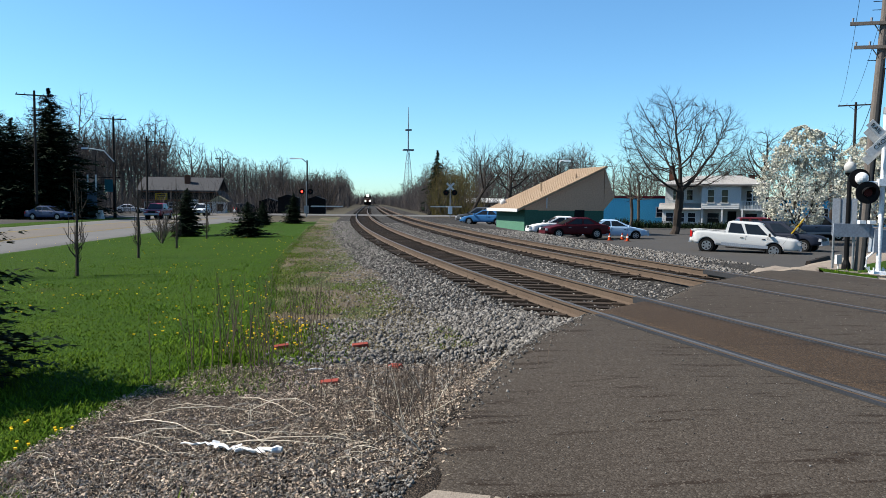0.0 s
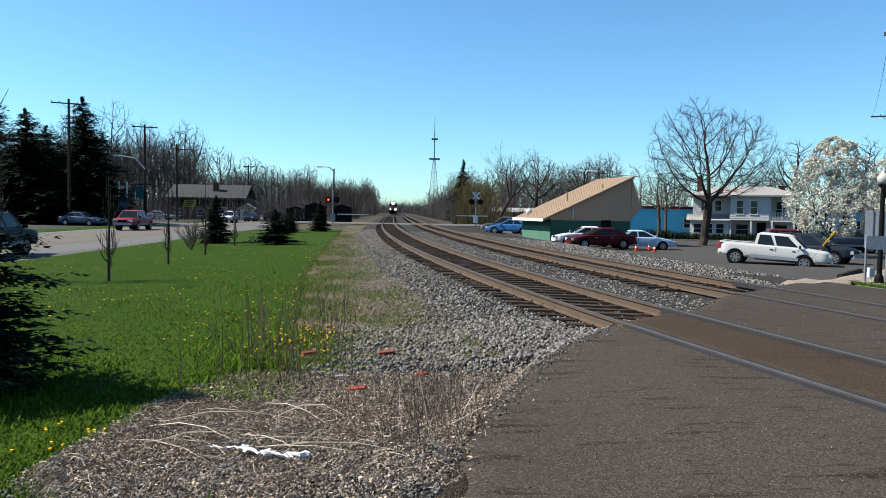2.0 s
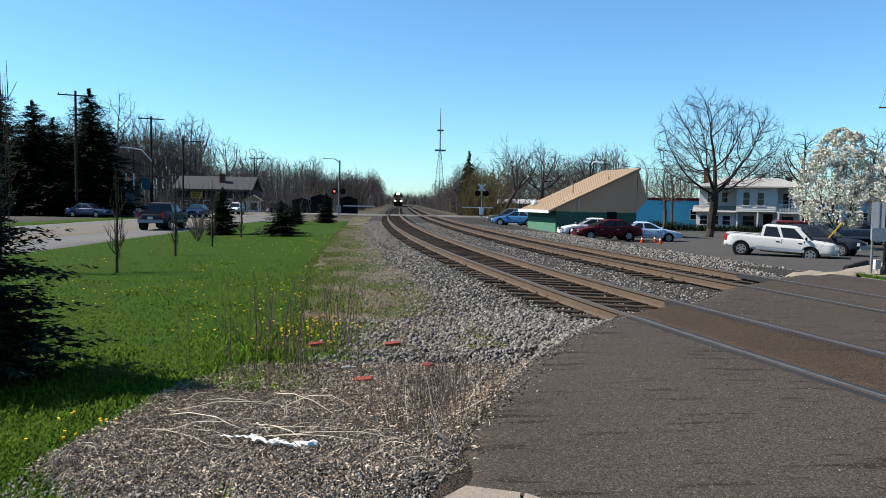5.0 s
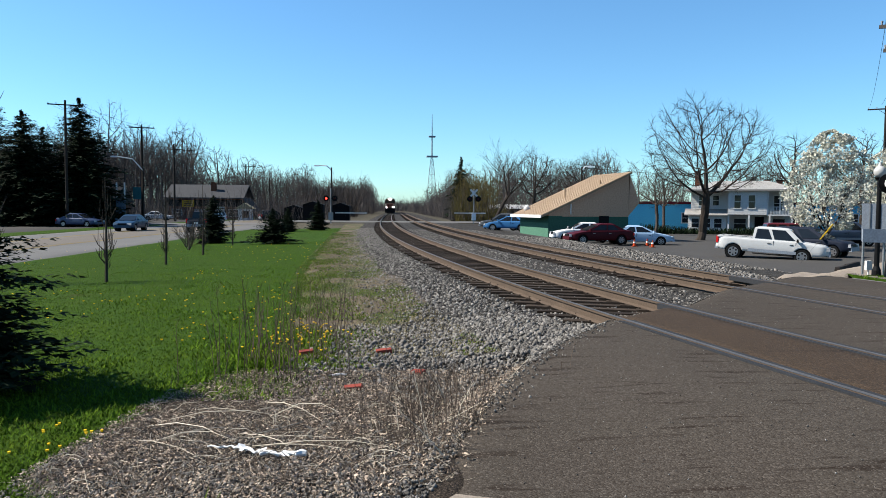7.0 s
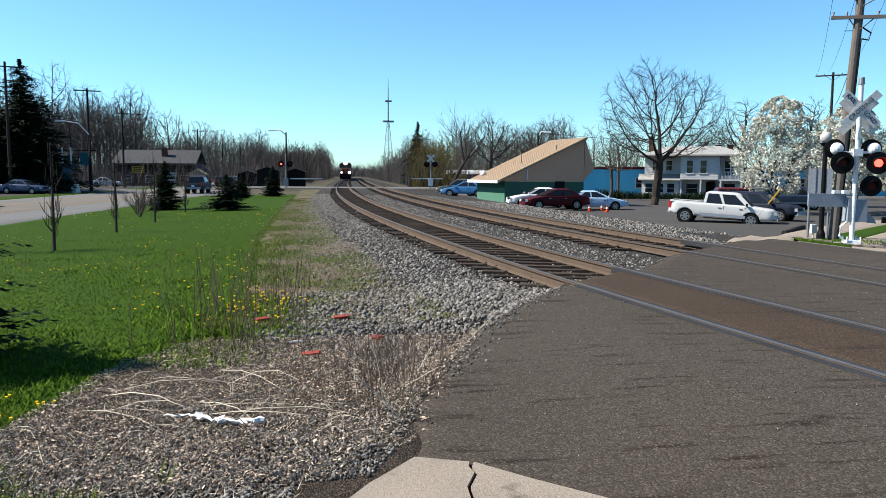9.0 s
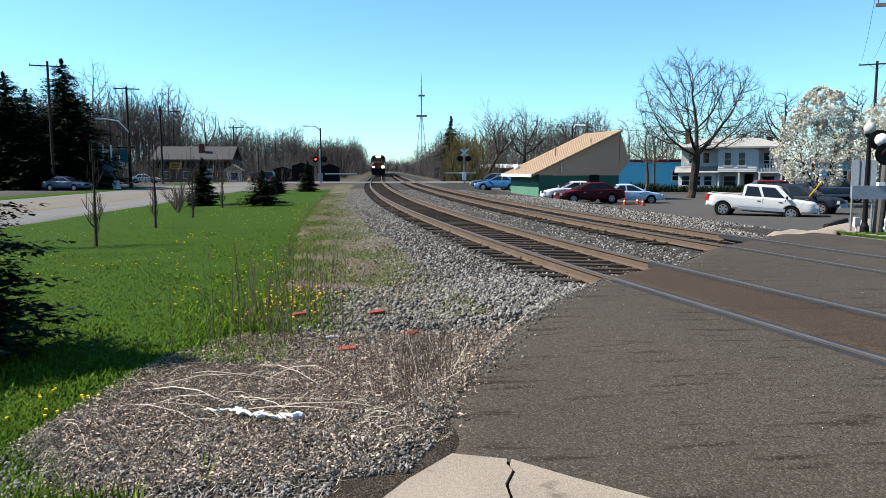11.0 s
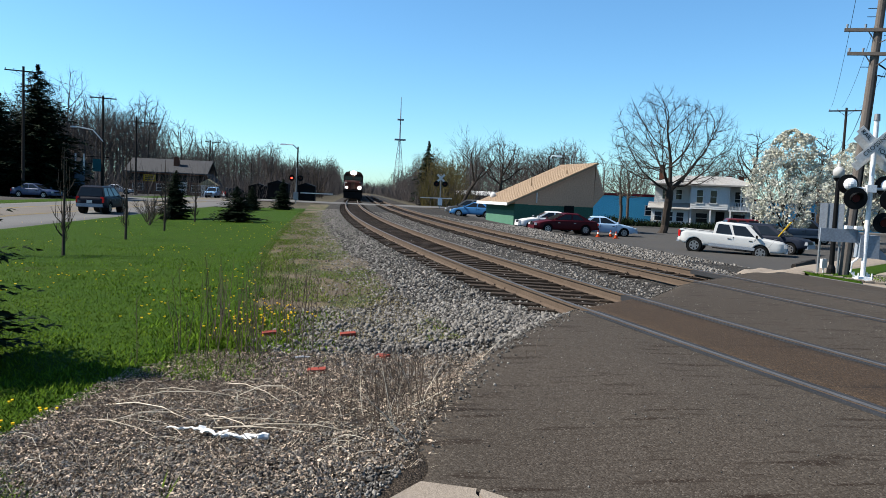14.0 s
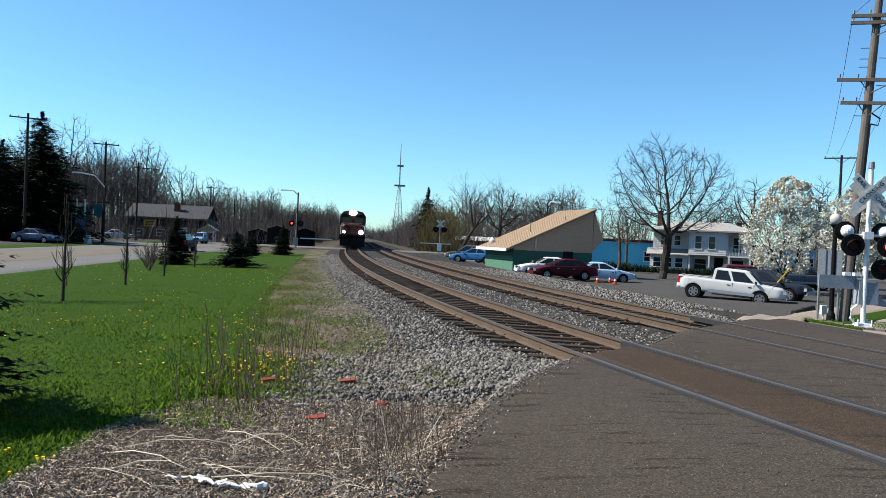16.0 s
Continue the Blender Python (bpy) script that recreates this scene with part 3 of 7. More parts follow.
# rust-stained asphalt between the rails
YS = [-12, -6, 0, 4, 7, 9, 10.5, 11.6]
sheet("road_infill", [track_offset(y, -0.58)[:2] for y in YS], [track_offset(y + (0.9 if y > 8 else 0), 0.58)[:2] for y in YS], 8, 50, 0.024, M_PATCH,
      "rust-brown asphalt between the rails", "road")


# ------------------------------------------------------------ green building with a single tan slope
def depot():
    o = thing("green_building", "low green building with a tan sloping metal roof", "building", pose(8.1, 60.6, -1.0, 0, 0, 16))
    # local x: along the front wall, local y: back along the side wall
    w, d, eave, top, split = 7.15, 6.2, 2.22, 5.45, 1.98
    g = Geo()
    g.prism([(0, -0.5), (w, -0.5), (w, split), (0, split)], 0, d)
    part("wall", g, M_GREENWALL, o, "green painted lower wall")
    g = Geo()
    g.prism([(0, split + 0.004), (w, split + 0.004), (w, top - 0.05), (0, eave - 0.03)], 0.0, d)
    g.box((w / 2 + 0.6, -0.012, split), (w - 1.2, 0.03, 0.07))
    part("gable", g, M_TANSHADE, o, "tan upper gable cladding")
    g = Geo()
    g.prism([(w + 0.004, split + 0.02), (w + 1.0, 3.1), (w + 0.1, top)], 0.02, d - 0.02)
    part("side_slope", g, M_TANSHADE, o, "steep tan side slope")
    g = Geo()
    sl = (top - eave) / w
    g.prism([(-0.75, eave - 0.75 * sl + 0.02), (w + 0.12, top + 0.12 * sl + 0.02), (w + 0.12, top + 0.12 * sl + 0.16), (-0.75, eave - 0.75 * sl + 0.16)], -0.25, d + 0.3)
    roof = part("roof", g, M_TAN, o, "tan standing-seam metal roof")
    for k in range(14):
        yy = -0.15 + k * 0.5
        g = Geo()
        g.prism([(-0.74, eave - 0.74 * sl + 0.158), (w + 0.1, top + 0.1 * sl + 0.158), (w + 0.1, top + 0.1 * sl + 0.185), (-0.74, eave - 0.74 * sl + 0.185)], yy, yy + 0.03)
        part("seam", g, M_TAN, roof)
    g = Geo()
    g.box((-0.79, d / 2, eave - 0.75 * sl + 0.08), (0.06, d + 0.6, 0.24))
    part("fascia", g, M_WHITE, roof, "white eave board")
    g = Geo()
    g.prism([(-0.77, eave - 0.77 * sl - 0.02), (w + 0.13, top + 0.13 * sl - 0.02), (w + 0.13, top + 0.13 * sl + 0.17), (-0.77, eave - 0.77 * sl + 0.17)], -0.29, -0.255)
    part("bargeboard", g, M_TAN, roof, "pale board along the roof's sloping edge")
    for x, y, h in ((2.6, 2.6, 0.9), (5.0, 0.9, 0.5)):
        g = Geo()
        z = eave + sl * x
        g.tube([(x, y, z), (x, y, z + h)], 0.06, 8)
        part("vent_pipe", g, M_TAN, roof)
    g = Geo()
    g.tube([(1.9, -0.08, eave - 0.1), (1.9, -0.08, eave + 0.75)], 0.055, 8)
    part("flue", g, M_WHITE, o, "short white flue on the gable")
    g = Geo()
    g.box((4.9, -0.012, 1.0), (0.9, 0.05, 2.0))
    part("door", g, M_BLACK, o, "dark door in the front wall")
    # sunlight on the side wall as paler green; the bare top stays as eave shade
    g = Geo()
    g.box((-0.012, d / 2, 0.55), (0.03, d - 0.1, 1.75))
    part("panel", g, mat("sunlit green wall tone", (0.14, 0.32, 0.22), (0.12, 0.28, 0.19), 0.8, 10, 0.7), o, "side wall's sunlit tone as a paler green sheet")
    g = Geo()
    g.ball((0.2, d - 1.0, eave + 0.36), 0.27, 14, 8)
    part("dish", g, M_WHITE, roof, "white satellite dish")
    return o


depot()


# ------------------------------------------------------------ locomotive and train
def wheelset(parent, x, r=0.5):
    for s in (-0.75, 0.75):
        g = Geo()
        g.tube([(x, s - 0.06, r), (x, s + 0.06, r)], r, 14)
        part("wheel", g, M_BLACK, parent)


def locomotive(lit):
    """Length along local x, nose at x = 0 and the body behind at negative x; z = 0 is the rail."""
    o = thing("locomotive", "dark red-brown freight locomotive with burning headlights", "locomotive", group="train")
    L = 21.5
    g = Geo()
    g.prism([(-L, 1.15), (-0.3, 1.15), (-0.05, 1.45), (-0.05, 1.65), (-L, 1.65)], -1.52, 1.52)
    part("frame", g, M_BLACK, o, "black underframe and walkway")
    g = Geo()
    g.prism([(-1.45, -1.52 + 1.52 + 0.25), (1.45, 0.25), (1.5, 1.2), (-1.5, 1.2)], -0.25, -0.02, axis="x")
    part("snow_plough", g, M_BLACK, o)
    g = Geo()                                           # nose: wide, tapered
    sec = [(-0.55, 1.15, 1.66, 2.75), (-0.9, 1.38, 1.66, 3.0), (-2.4, 1.45, 1.66, 3.12)]
    verts, faces = [], []
    for x, hw, z0, z1 in sec:
        verts += [(x, -hw, z0), (x, hw, z0), (x, hw, z1 - 0.25), (x, hw - 0.25, z1), (x, -hw + 0.25, z1), (x, -hw, z1 - 0.25)]
    faces = [(0, 1, 2, 3, 4, 5), (17, 16, 15, 14, 13, 12)] + [(6 * i + j, 6 * i + (j + 1) % 6, 6 * i + 6 + (j + 1) % 6, 6 * i + 6 + j) for i in range(2) for j in range(6)]
    g.add(verts, faces)
    part("nose", g, M_LOCO, o, "dark red wide nose")
    g = Geo()
    g.box((-0.545, 0, 2.25), (0.03, 0.62, 1.1))
    part("nose_door", g, M_LOCOTOP, o)
    g = Geo()                                           # cab
    g.prism([(-1.56, 1.66), (1.56, 1.66), (1.56, 3.9), (1.2, 4.42), (0.6, 4.55), (-0.6, 4.55), (-1.2, 4.42), (-1.56, 3.9)], -5.0, -2.35, axis="x")
    cab = part("cab", g, M_LOCOTOP, o, "dark brown cab")
    for s in (-1, 1):
        g = Geo()
        g.box((-2.335, s * 0.72, 3.40), (0.05, 1.15, 0.62))
        part("windscreen", g, M_GLASS, cab, "dark cab window")
        g = Geo()
        g.box((-3.6, s * 1.565, 3.5), (1.3, 0.04, 0.65))
        part("side_window", g, M_GLASS, cab)
    g = Geo()
    g.box((-2.2, 0, 4.02), (0.35, 2.7, 0.1))
    part("visor", g, M_BLACK, cab)
    g = Geo()
    g.box((-2.32, 0, 4.24), (0.1, 0.7, 0.34))
    part("number_board", g, M_BLACK, cab)
    g = Geo()                                           # long hood
    g.prism([(-0.95, 1.66), (0.95, 1.66), (0.95, 3.9), (0.6, 4.35), (-0.6, 4.35), (-0.95, 3.9)], -L + 0.6, -5.0, axis="x")
    hood = part("hood", g, M_LOCO, o, "dark red engine hood")
    g = Geo()
    g.prism([(-1.5, 3.5), (1.5, 3.5), (1.35, 4.5), (-1.35, 4.5)], -L + 0.7, -L + 5.0, axis="x")
    part("radiator", g, M_BLACK, hood)
    for k in range(4):
        g = Geo()
        g.tube([(-7.5 - k * 1.8, 0, 4.34), (-7.5 - k * 1.8, 0, 4.5)], 0.6, 14)
        part("fan", g, M_BLACK, hood)
    g = Geo()
    g.prism([(-13.5, 0.35), (-8.2, 0.35), (-7.9, 1.15), (-13.8, 1.15)], -1.4, 1.4)
    part("fuel_tank", g, M_BLACK, o)
    for c in (-4.1, -17.6):
        g = Geo()
        for s in (-1, 1):
            g.prism([(c - 2.6, 0.4), (c + 2.6, 0.4), (c + 2.4, 0.95), (c - 2.4, 0.95)], s * 1.05 - 0.1, s * 1.05 + 0.1)
        g.box((c, 0, 0.85), (4.6, 2.0, 0.3))
        bogie = part("bogie", g, M_BLACK, o)
        for q in (-1.85, 0, 1.85):
            wheelset(bogie, c + q)
    for s in (-1, 1):
        g = Geo()
        for i in range(9):
            g.tube([(-6 - i * 1.8, s * 1.48, 1.66), (-6 - i * 1.8, s * 1.48, 2.65)], 0.02, 5)
        g.tube([(-5.2, s * 1.48, 2.65), (-L + 0.5, s * 1.48, 2.65)], 0.02, 5)
        g.tube([(-0.3, s * 1.4, 1.66), (-0.3, s * 1.4, 2.7), (-0.5, s * 1.0, 2.75)], 0.025, 5)
        part("handrail", g, M_SILVER, o)
        g = Geo()
        g.tube([(-0.04, s * 1.0, 1.95), (0.06, s * 1.0, 1.95)], 0.15, 14)
        lamp = part("ditch_light", g, M_BLACK, o)
        # ball wider than the lamp: its glare built as shape, stronger on one side
        g = Geo()
        g.ball((0.05, s * 1.0, 1.95), 0.27 if s > 0 else 0.17, 12, 8)
        part("lens", g, M_BEAM if lit else M_HEADLAMP, lamp, "burning ditch light swollen to its glow")
    # headlight balls likewise oversized, to hold the glare round the lamps
    for s in (-0.14, 0.14):
        g = Geo()
        g.ball((-2.28, s, 4.28), 0.34, 14, 9)
        part("headlight", g, M_BEAM if lit else M_HEADLAMP, o, "burning twin headlight swollen to its glow")
    g = Geo()
    g.box((0.2, 0, 0.95), (0.5, 0.25, 0.3))
    part("coupler", g, M_BLACK, o)
    return o


def freight_car():
    o = thing("freight_car", "weathered brown covered freight car", "freight car", group="train")
    g = Geo()
    g.prism([(-1.5, 1.1), (1.5, 1.1), (1.52, 3.9), (1.1, 4.3), (-1.1, 4.3), (-1.52, 3.9)], -16.0, -0.8, axis="x")
    part("body", g, M_FREIGHT, o)
    g = Geo()
    g.box((-8.4, 0, 0.95), (16.2, 2.2, 0.35))
    part("sill", g, M_BLACK, o)
    for k in range(10):
        for s in (-1, 1):
            g = Geo()
            g.box((-1.5 - k * 1.53, s * 1.54, 2.5), (0.1, 0.08, 2.7))
            part("rib", g, M_FREIGHT, o)
    for c in (-2.6, -14.2):
        g = Geo()
        g.box((c, 0, 0.6), (2.2, 1.9, 0.35))
        bogie = part("bogie", g, M_BLACK, o)
        for q in (-0.85, 0.85):
            wheelset(bogie, c + q, 0.46)
    return o


TRAIN = [(locomotive(True), 0.0), (locomotive(False), 22.5)]
_car = freight_car()
TRAIN.append((_car, 45.0))
for i in range(1, 5):
    TRAIN.append((copy_thing(_car, pose(0, 0, 0)), 45.0 + 17.2 * i))


def on_track(y, length):
    """The pose of a rail vehicle whose nose is at y on the near track."""
    a = Vector((centre(y), y, 0.0))
    b = Vector((centre(y + length), y + length, 0.0))
    t = a - b
    return Matrix.Translation(a) @ pose(0, 0, 0, 0, 0, math.degrees(math.atan2(t.y, t.x)))


def train_y(t):
    return 90.0 + 15.0 * (16.0 - t)


# ------------------------------------------------------------ trees
def branch(g, p, d, length, r, depth, rng, spread, up, twig_n, slot=0, kids=(3, 5), shrink=0.68, ribbon=False):
    """A limb in a few bent segments that carries smaller limbs."""
    n = 4 if depth > 1 else 3
    pts, dirs = [p], [d]
    for i in range(n):
        d = (d + Vector((rng.uniform(-1, 1), rng.uniform(-1, 1), rng.uniform(-1, 1))) * 0.16 + Vector((0, 0, up)) * 0.12).normalized()
        p = p + d * (length / n)
        pts.append(p)
        dirs.append(d)
    radii = [r * (1 - 0.55 * i / n) for i in range(n + 1)]
    if ribbon and depth < 2:                        # far twigs: thin flat slips
        w = d.cross(Vector((rng.uniform(-1, 1), rng.uniform(-1, 1), rng.uniform(-1, 1)))).normalized() * max(r, 0.013)
        if depth == 0:
            g.add([pts[0] - w, pts[0] + w, pts[-1] + w * 0.4, pts[-1] - w * 0.4], [(0, 1, 2, 3)], slot)
            return
        g.tube([pts[0], pts[2], pts[-1]], [radii[0], radii[2], radii[-1]], 3, slot, caps=False)
    else:
        g.tube(pts, radii, 6 if depth > 2 else (4 if depth > 0 else 3), slot, caps=False)
    if depth == 0:
        return
    count = rng.randint(*kids) if depth > 1 else twig_n
    for k in range(count):
        t = rng.uniform(0.3, 1.0) if k else 1.0
        i = min(int(t * n), n - 1)
        q = pts[i] + (pts[i + 1] - pts[i]) * (t * n - i)
        a = Vector((rng.uniform(-1, 1), rng.uniform(-1, 1), rng.uniform(-0.6, 1)))
        nd = (dirs[i] + a.normalized() * spread).normalized()
        branch(g, q, nd, length * shrink * rng.uniform(0.75, 1.15), max(radii[i] * 0.5, 0.009), depth - 1, rng, spread, up, twig_n, slot, kids, shrink, ribbon)


def bare_tree_geo(seed, height, trunk_r, depth=4, spread=0.75, up=0.5, twig_n=5, fork=0.3, kids=(3, 5), stems=5, lean=0.0, ribbon=False):
    rng = random.Random(seed)
    trunk, crown = Geo(), Geo()
    d = Vector((lean, 0, 1)).normalized()
    pts = [Vector((0, 0, -0.2))]
    n = 5
    for i in range(n):
        d = (d + Vector((rng.uniform(-1, 1), rng.uniform(-1, 1), 0)) * 0.05).normalized()
        pts.append(pts[-1] + d * height * fork / n)
    trunk.tube(pts, [trunk_r * (1.35 if i == 0 else 1 - 0.3 * i / n) for i in range(n + 1)], 10, caps=False)
    for k in range(stems):
        a = 2 * math.pi * (k + rng.uniform(-0.3, 0.3)) / stems
        nd = (d + Vector((math.cos(a), math.sin(a), 0)) * rng.uniform(0.35, 0.9)).normalized()
        q = pts[-1] if k < 3 else pts[-2]
        branch(crown, q, nd, height * 0.34 * rng.uniform(0.85, 1.15), trunk_r * 0.5, depth, rng, spread, up, twig_n, 0, kids, 0.68, ribbon)
    return trunk, crown


def grown_tree_geo(seed, height, trunk_r, fork, wide, points=900, step=0.055, lean=0.0, base=0.16, twigs=2, flat=0.4, drift=0.07, ribbon=0.0, rise=0.12):
    """A tree whose limbs reach out into a rounded crown: each grows towards the empty room nearest to it. Sizes in shares of the height."""
    rs = np.random.RandomState(seed)
    cz, rz_ = (1 + fork + base) / 2 - 0.02, (1 - fork - base) / 2 + 0.04
    room = []
    while len(room) < points:
        p = rs.uniform(-1, 1, 3)
        a = math.atan2(p[1], p[0])
        side = lean * fork * 1.6
        edge = 0.86 + 0.30 * noise.noise((math.cos(a) * 1.5 + seed, math.sin(a) * 1.5, p[2] * 1.8))
        q = p[2] * (1.0 if p[2] > 0 else 1.1)
        if edge * 0.28 < math.sqrt(p[0] ** 2 + p[1] ** 2 + q * q) < edge:
            room.append((side + p[0] * wide / 2 * (1 - 0.18 * max(p[2], 0)), p[1] * wide / 2, cz + p[2] * rz_))
    room = np.array(room)
    nodes, parent, way = [np.array((0.0, 0.0, -0.015))], [-1], [np.array((lean, 0.0, 1.0))]
    while nodes[-1][2] < fork:
        k = len(nodes)
        nodes.append(nodes[-1] + np.array((lean * step + rs.normal() * 0.006, rs.normal() * 0.006, step)))
        parent.append(k - 1)
        way.append(np.array((lean, 0.0, 1.0)))
    pts = np.array(nodes)
    dist = np.linalg.norm(room[:, None] - pts[None], axis=2)
    near, far = dist.argmin(1), dist.min(1)
    live, kin = np.ones(len(room), bool), [0] * len(nodes)
    for _ in range(70):
        pull = {}
        for i in np.nonzero(live & (far < 0.6))[0]:
            pull.setdefault(near[i], []).append(i)
        if not pull:
            break
        fresh = []
        for k, who in pull.items():
            if kin[k] > 2:                              # no limb sprouts without end from one knot
                live[who] = False
                continue
            kin[k] += 1
            kin.append(0)
            v = room[who] - nodes[k]
            v = (v / np.linalg.norm(v, axis=1)[:, None]).mean(0) + rs.normal(size=3) * drift + np.array((0, 0, rise)) + way[k] * 0.35
            v = v / np.linalg.norm(v)
            way.append(v)
            fresh.append(nodes[k] + v * step)
            parent.append(int(k))
        if not fresh:
            continue
        first = len(nodes)
        nodes += fresh
        f = np.array(fresh)
        d = np.linalg.norm(room[:, None] - f[None], axis=2)
        better = d.min(1) < far
        near[better], far[better] = first + d.argmin(1)[better], d.min(1)[better]
        live &= far > step * 1.25
        if len(nodes) > 5200:
            break
    n = len(nodes)
    kids = [[] for _ in range(n)]
    area = np.zeros(n)
    for i in range(n - 1, 0, -1):
        if area[i] == 0:
            area[i] = 1.0
        area[parent[i]] += area[i]
        kids[parent[i]].append(i)
    rad = trunk_r * (area / area[0]) ** 0.55
    rad = np.maximum(rad, 0.008 + ribbon)
    trunk, crown = Geo(), Geo()
    size = np.array(nodes) * height
    starts = [(None, 0)]
    while starts:
        p, i = starts.pop()
        chain = [] if p is None else [p]
        while True:
            chain.append(i)
            if not kids[i]:
                break
            order = sorted(kids[i], key=lambda q: -area[q])
            starts += [(i, q) for q in order[1:]]
            i = order[0]
        rr = [rad[q] for q in chain]
        if p is not None:
            rr[0] = rr[1]
        if p is None:
            rr[0] *= 1.5
        top = max(rr)
        (trunk if p is None else crown).tube([size[q] for q in chain], rr, 9 if p is None else (6 if top > 0.06 else (4 if top > 0.03 and not ribbon else 3)), caps=False)
    verts, faces = [], []
    for i in range(n):                                  # fine twigs on the thin wood
        if area[i] < 14:
            for _ in range(twigs):
                v = size[i] - size[parent[i]]
                v = v / np.linalg.norm(v) + rs.normal(size=3) * flat + np.array((0, 0, 0.15))
                L = height * step * rs.uniform(0.6, 2.0)
                e = size[i] + v / np.linalg.norm(v) * L
                w = np.cross(v, rs.normal(size=3))
                w = w / np.linalg.norm(w) * (0.007 + ribbon * 0.7)
                k = len(verts)
                verts += [size[i] - w, size[i] + w, e + w * 0.45, e - w * 0.45]
                faces.append((k, k + 1, k + 2, k + 3))
    crown.add(verts, faces)
    return trunk, crown


def grown_tree(seed, m, label, material, **kw):
    o = thing("bare_tree", label, "tree", m)
    trunk, crown = grown_tree_geo(seed, **kw)
    part("trunk", trunk, material, o)
    part("crown", crown, material, o, "bare spreading branches")
    return o


def bare_tree(name, seed, m, label, material=M_BARK, **kw):
    o = thing(name, label, "tree", m)
    trunk, crown = bare_tree_geo(seed, **kw)
    part("trunk", trunk, material, o)
    part("crown", crown, material, o, "bare spreading branches")
    return o


def land(x, y, lift=0.0, rz=0.0, lean_x=0.0, lean_y=0.0):
    return pose(x, y, lie(x, y) + lift, lean_x, lean_y, rz)


# the great bare tree beside the white house
grown_tree(24, land(21.7, 64.8), "tall leafless spreading tree beside the white house", M_BARKDARK, height=12.3, trunk_r=0.34, fork=0.17, wide=1.06, points=1900, step=0.034,
           lean=0.16, base=0.10, twigs=6)
grown_tree(12, land(21.5, 78), "smaller leafless tree in front of the teal wall", M_BARK, height=7.2, trunk_r=0.16, fork=0.22, wide=0.75, points=420, step=0.05, twigs=4)
grown_tree(13, land(25.0, 88), "leafless tree near the teal wall", M_BARK, height=7.6, trunk_r=0.16, fork=0.2, wide=0.8, points=420, step=0.05, twigs=4)
bare_tree("bare_tree", 15, land(6.6, 112, rz=20), "leaning leafless tree beside the railway", M_BARKDARK, height=13.0, trunk_r=0.28, depth=3, twig_n=5, fork=0.4, stems=4, lean=0.35)
grown_tree(16, land(13.0, 112), "leafless tree behind the green building", M_BARKDARK, height=11.0, trunk_r=0.28, fork=0.25, wide=0.85, points=600, step=0.045, twigs=4)
grown_tree(17, land(19.5, 110), "leafless tree behind the green building", M_BARKDARK, height=10.6, trunk_r=0.25, fork=0.25, wide=0.8, points=600, step=0.045, twigs=4)
grown_tree(18, land(45.0, 82), "leafless tree behind the blossom", M_BARKDARK, height=11.4, trunk_r=0.3, fork=0.25, wide=0.75, points=700, step=0.045, twigs=4)
grown_tree(19, land(40.0, 88), "leafless tree behind the white house", M_BARKDARK, height=11.4, trunk_r=0.3, fork=0.3, wide=0.8, points=700, step=0.045, twigs=4)
for k, (x, y, h, w) in enumerate(((-67.6, 150.5, 23.6, 0.50), (-60.8, 153, 19.0, 0.46), (-55.0, 155.5, 20.6, 0.48), (-73.5, 148, 22.0, 0.5), (-50.5, 165, 15.8, 0.6), (-44.5, 168, 13.8, 0.7))):
    grown_tree(201 + k, land(x, y), "tall round-crowned leafless tree in the woods", M_WOODS, height=h, trunk_r=0.34, fork=0.3, wide=w, points=620, step=0.036, base=0.08, twigs=4, ribbon=0.009)


def blossom_tree(m, seed, height, width):
    rng = random.Random(seed)
    o = thing("blossom_tree", "pear tree in full white blossom beside the lot", "tree", m, group="blossom trees")
    trunk, limbs = bare_tree_geo(seed, height * 0.95, 0.14, depth=3, twig_n=4, fork=0.2, stems=6, up=0.9, spread=0.6)
    part("trunk", trunk, M_BARKDARK, o)
    part("limb_crown", limbs, M_BARKDARK, o)
    nr = np.random.RandomState(seed)
    verts, faces = [], []
    n = 9500
    z0 = height * 0.17
    pick = 0
    while pick < n:
        t = rng.random()
        rad = width / 2 * (math.sin(math.pi * min(1, (t * 0.88 + 0.12))) ** 0.7)
        a = rng.uniform(0, 2 * math.pi)
        rad *= 0.82 + 0.55 * noise.noise((math.cos(a) * 1.6 + seed, math.sin(a) * 1.6, t * 4.5))
        rr = rad * math.sqrt(rng.uniform(0.12, 1.0))
        c = Vector((rr * math.cos(a), rr * math.sin(a), z0 + t * (height - z0)))
        if noise.noise(c * 1.7 + Vector((seed, 0, 0))) < 0.05 + 0.15 * rng.random():
            continue
        pick += 1
        s = rng.uniform(0.04, 0.085)
        for _ in range(2):
            u = Vector(nr.normal(size=3)).normalized()
            w = u.cross(Vector(nr.normal(size=3))).normalized()
            b = len(verts)
            verts += [c + u * s, c + w * s, c - u * s, c - w * s]
            faces.append((b, b + 1, b + 2, b + 3))
    ob = new("blossom", raw_mesh("blossom", [tuple(v) for v in verts], faces, M_BLOSSOM))
    ob.parent = o
    tagged(ob, "dense white blossom clusters")
    return o


blossom_tree(land(25.2, 50.0), 31, 8.0, 6.4)
blossom_tree(land(36.5, 62.0), 32, 8.4, 6.0)
blossom_tree(land(32.0, 52), 33, 7.6, 5.0)
for k, (x, y, h) in enumerate(((52, 78, 6.0), (58, 88, 6.5), (64, 98, 7.0))):
    blossom_tree(land(x, y), 40 + k, h, 5.0)


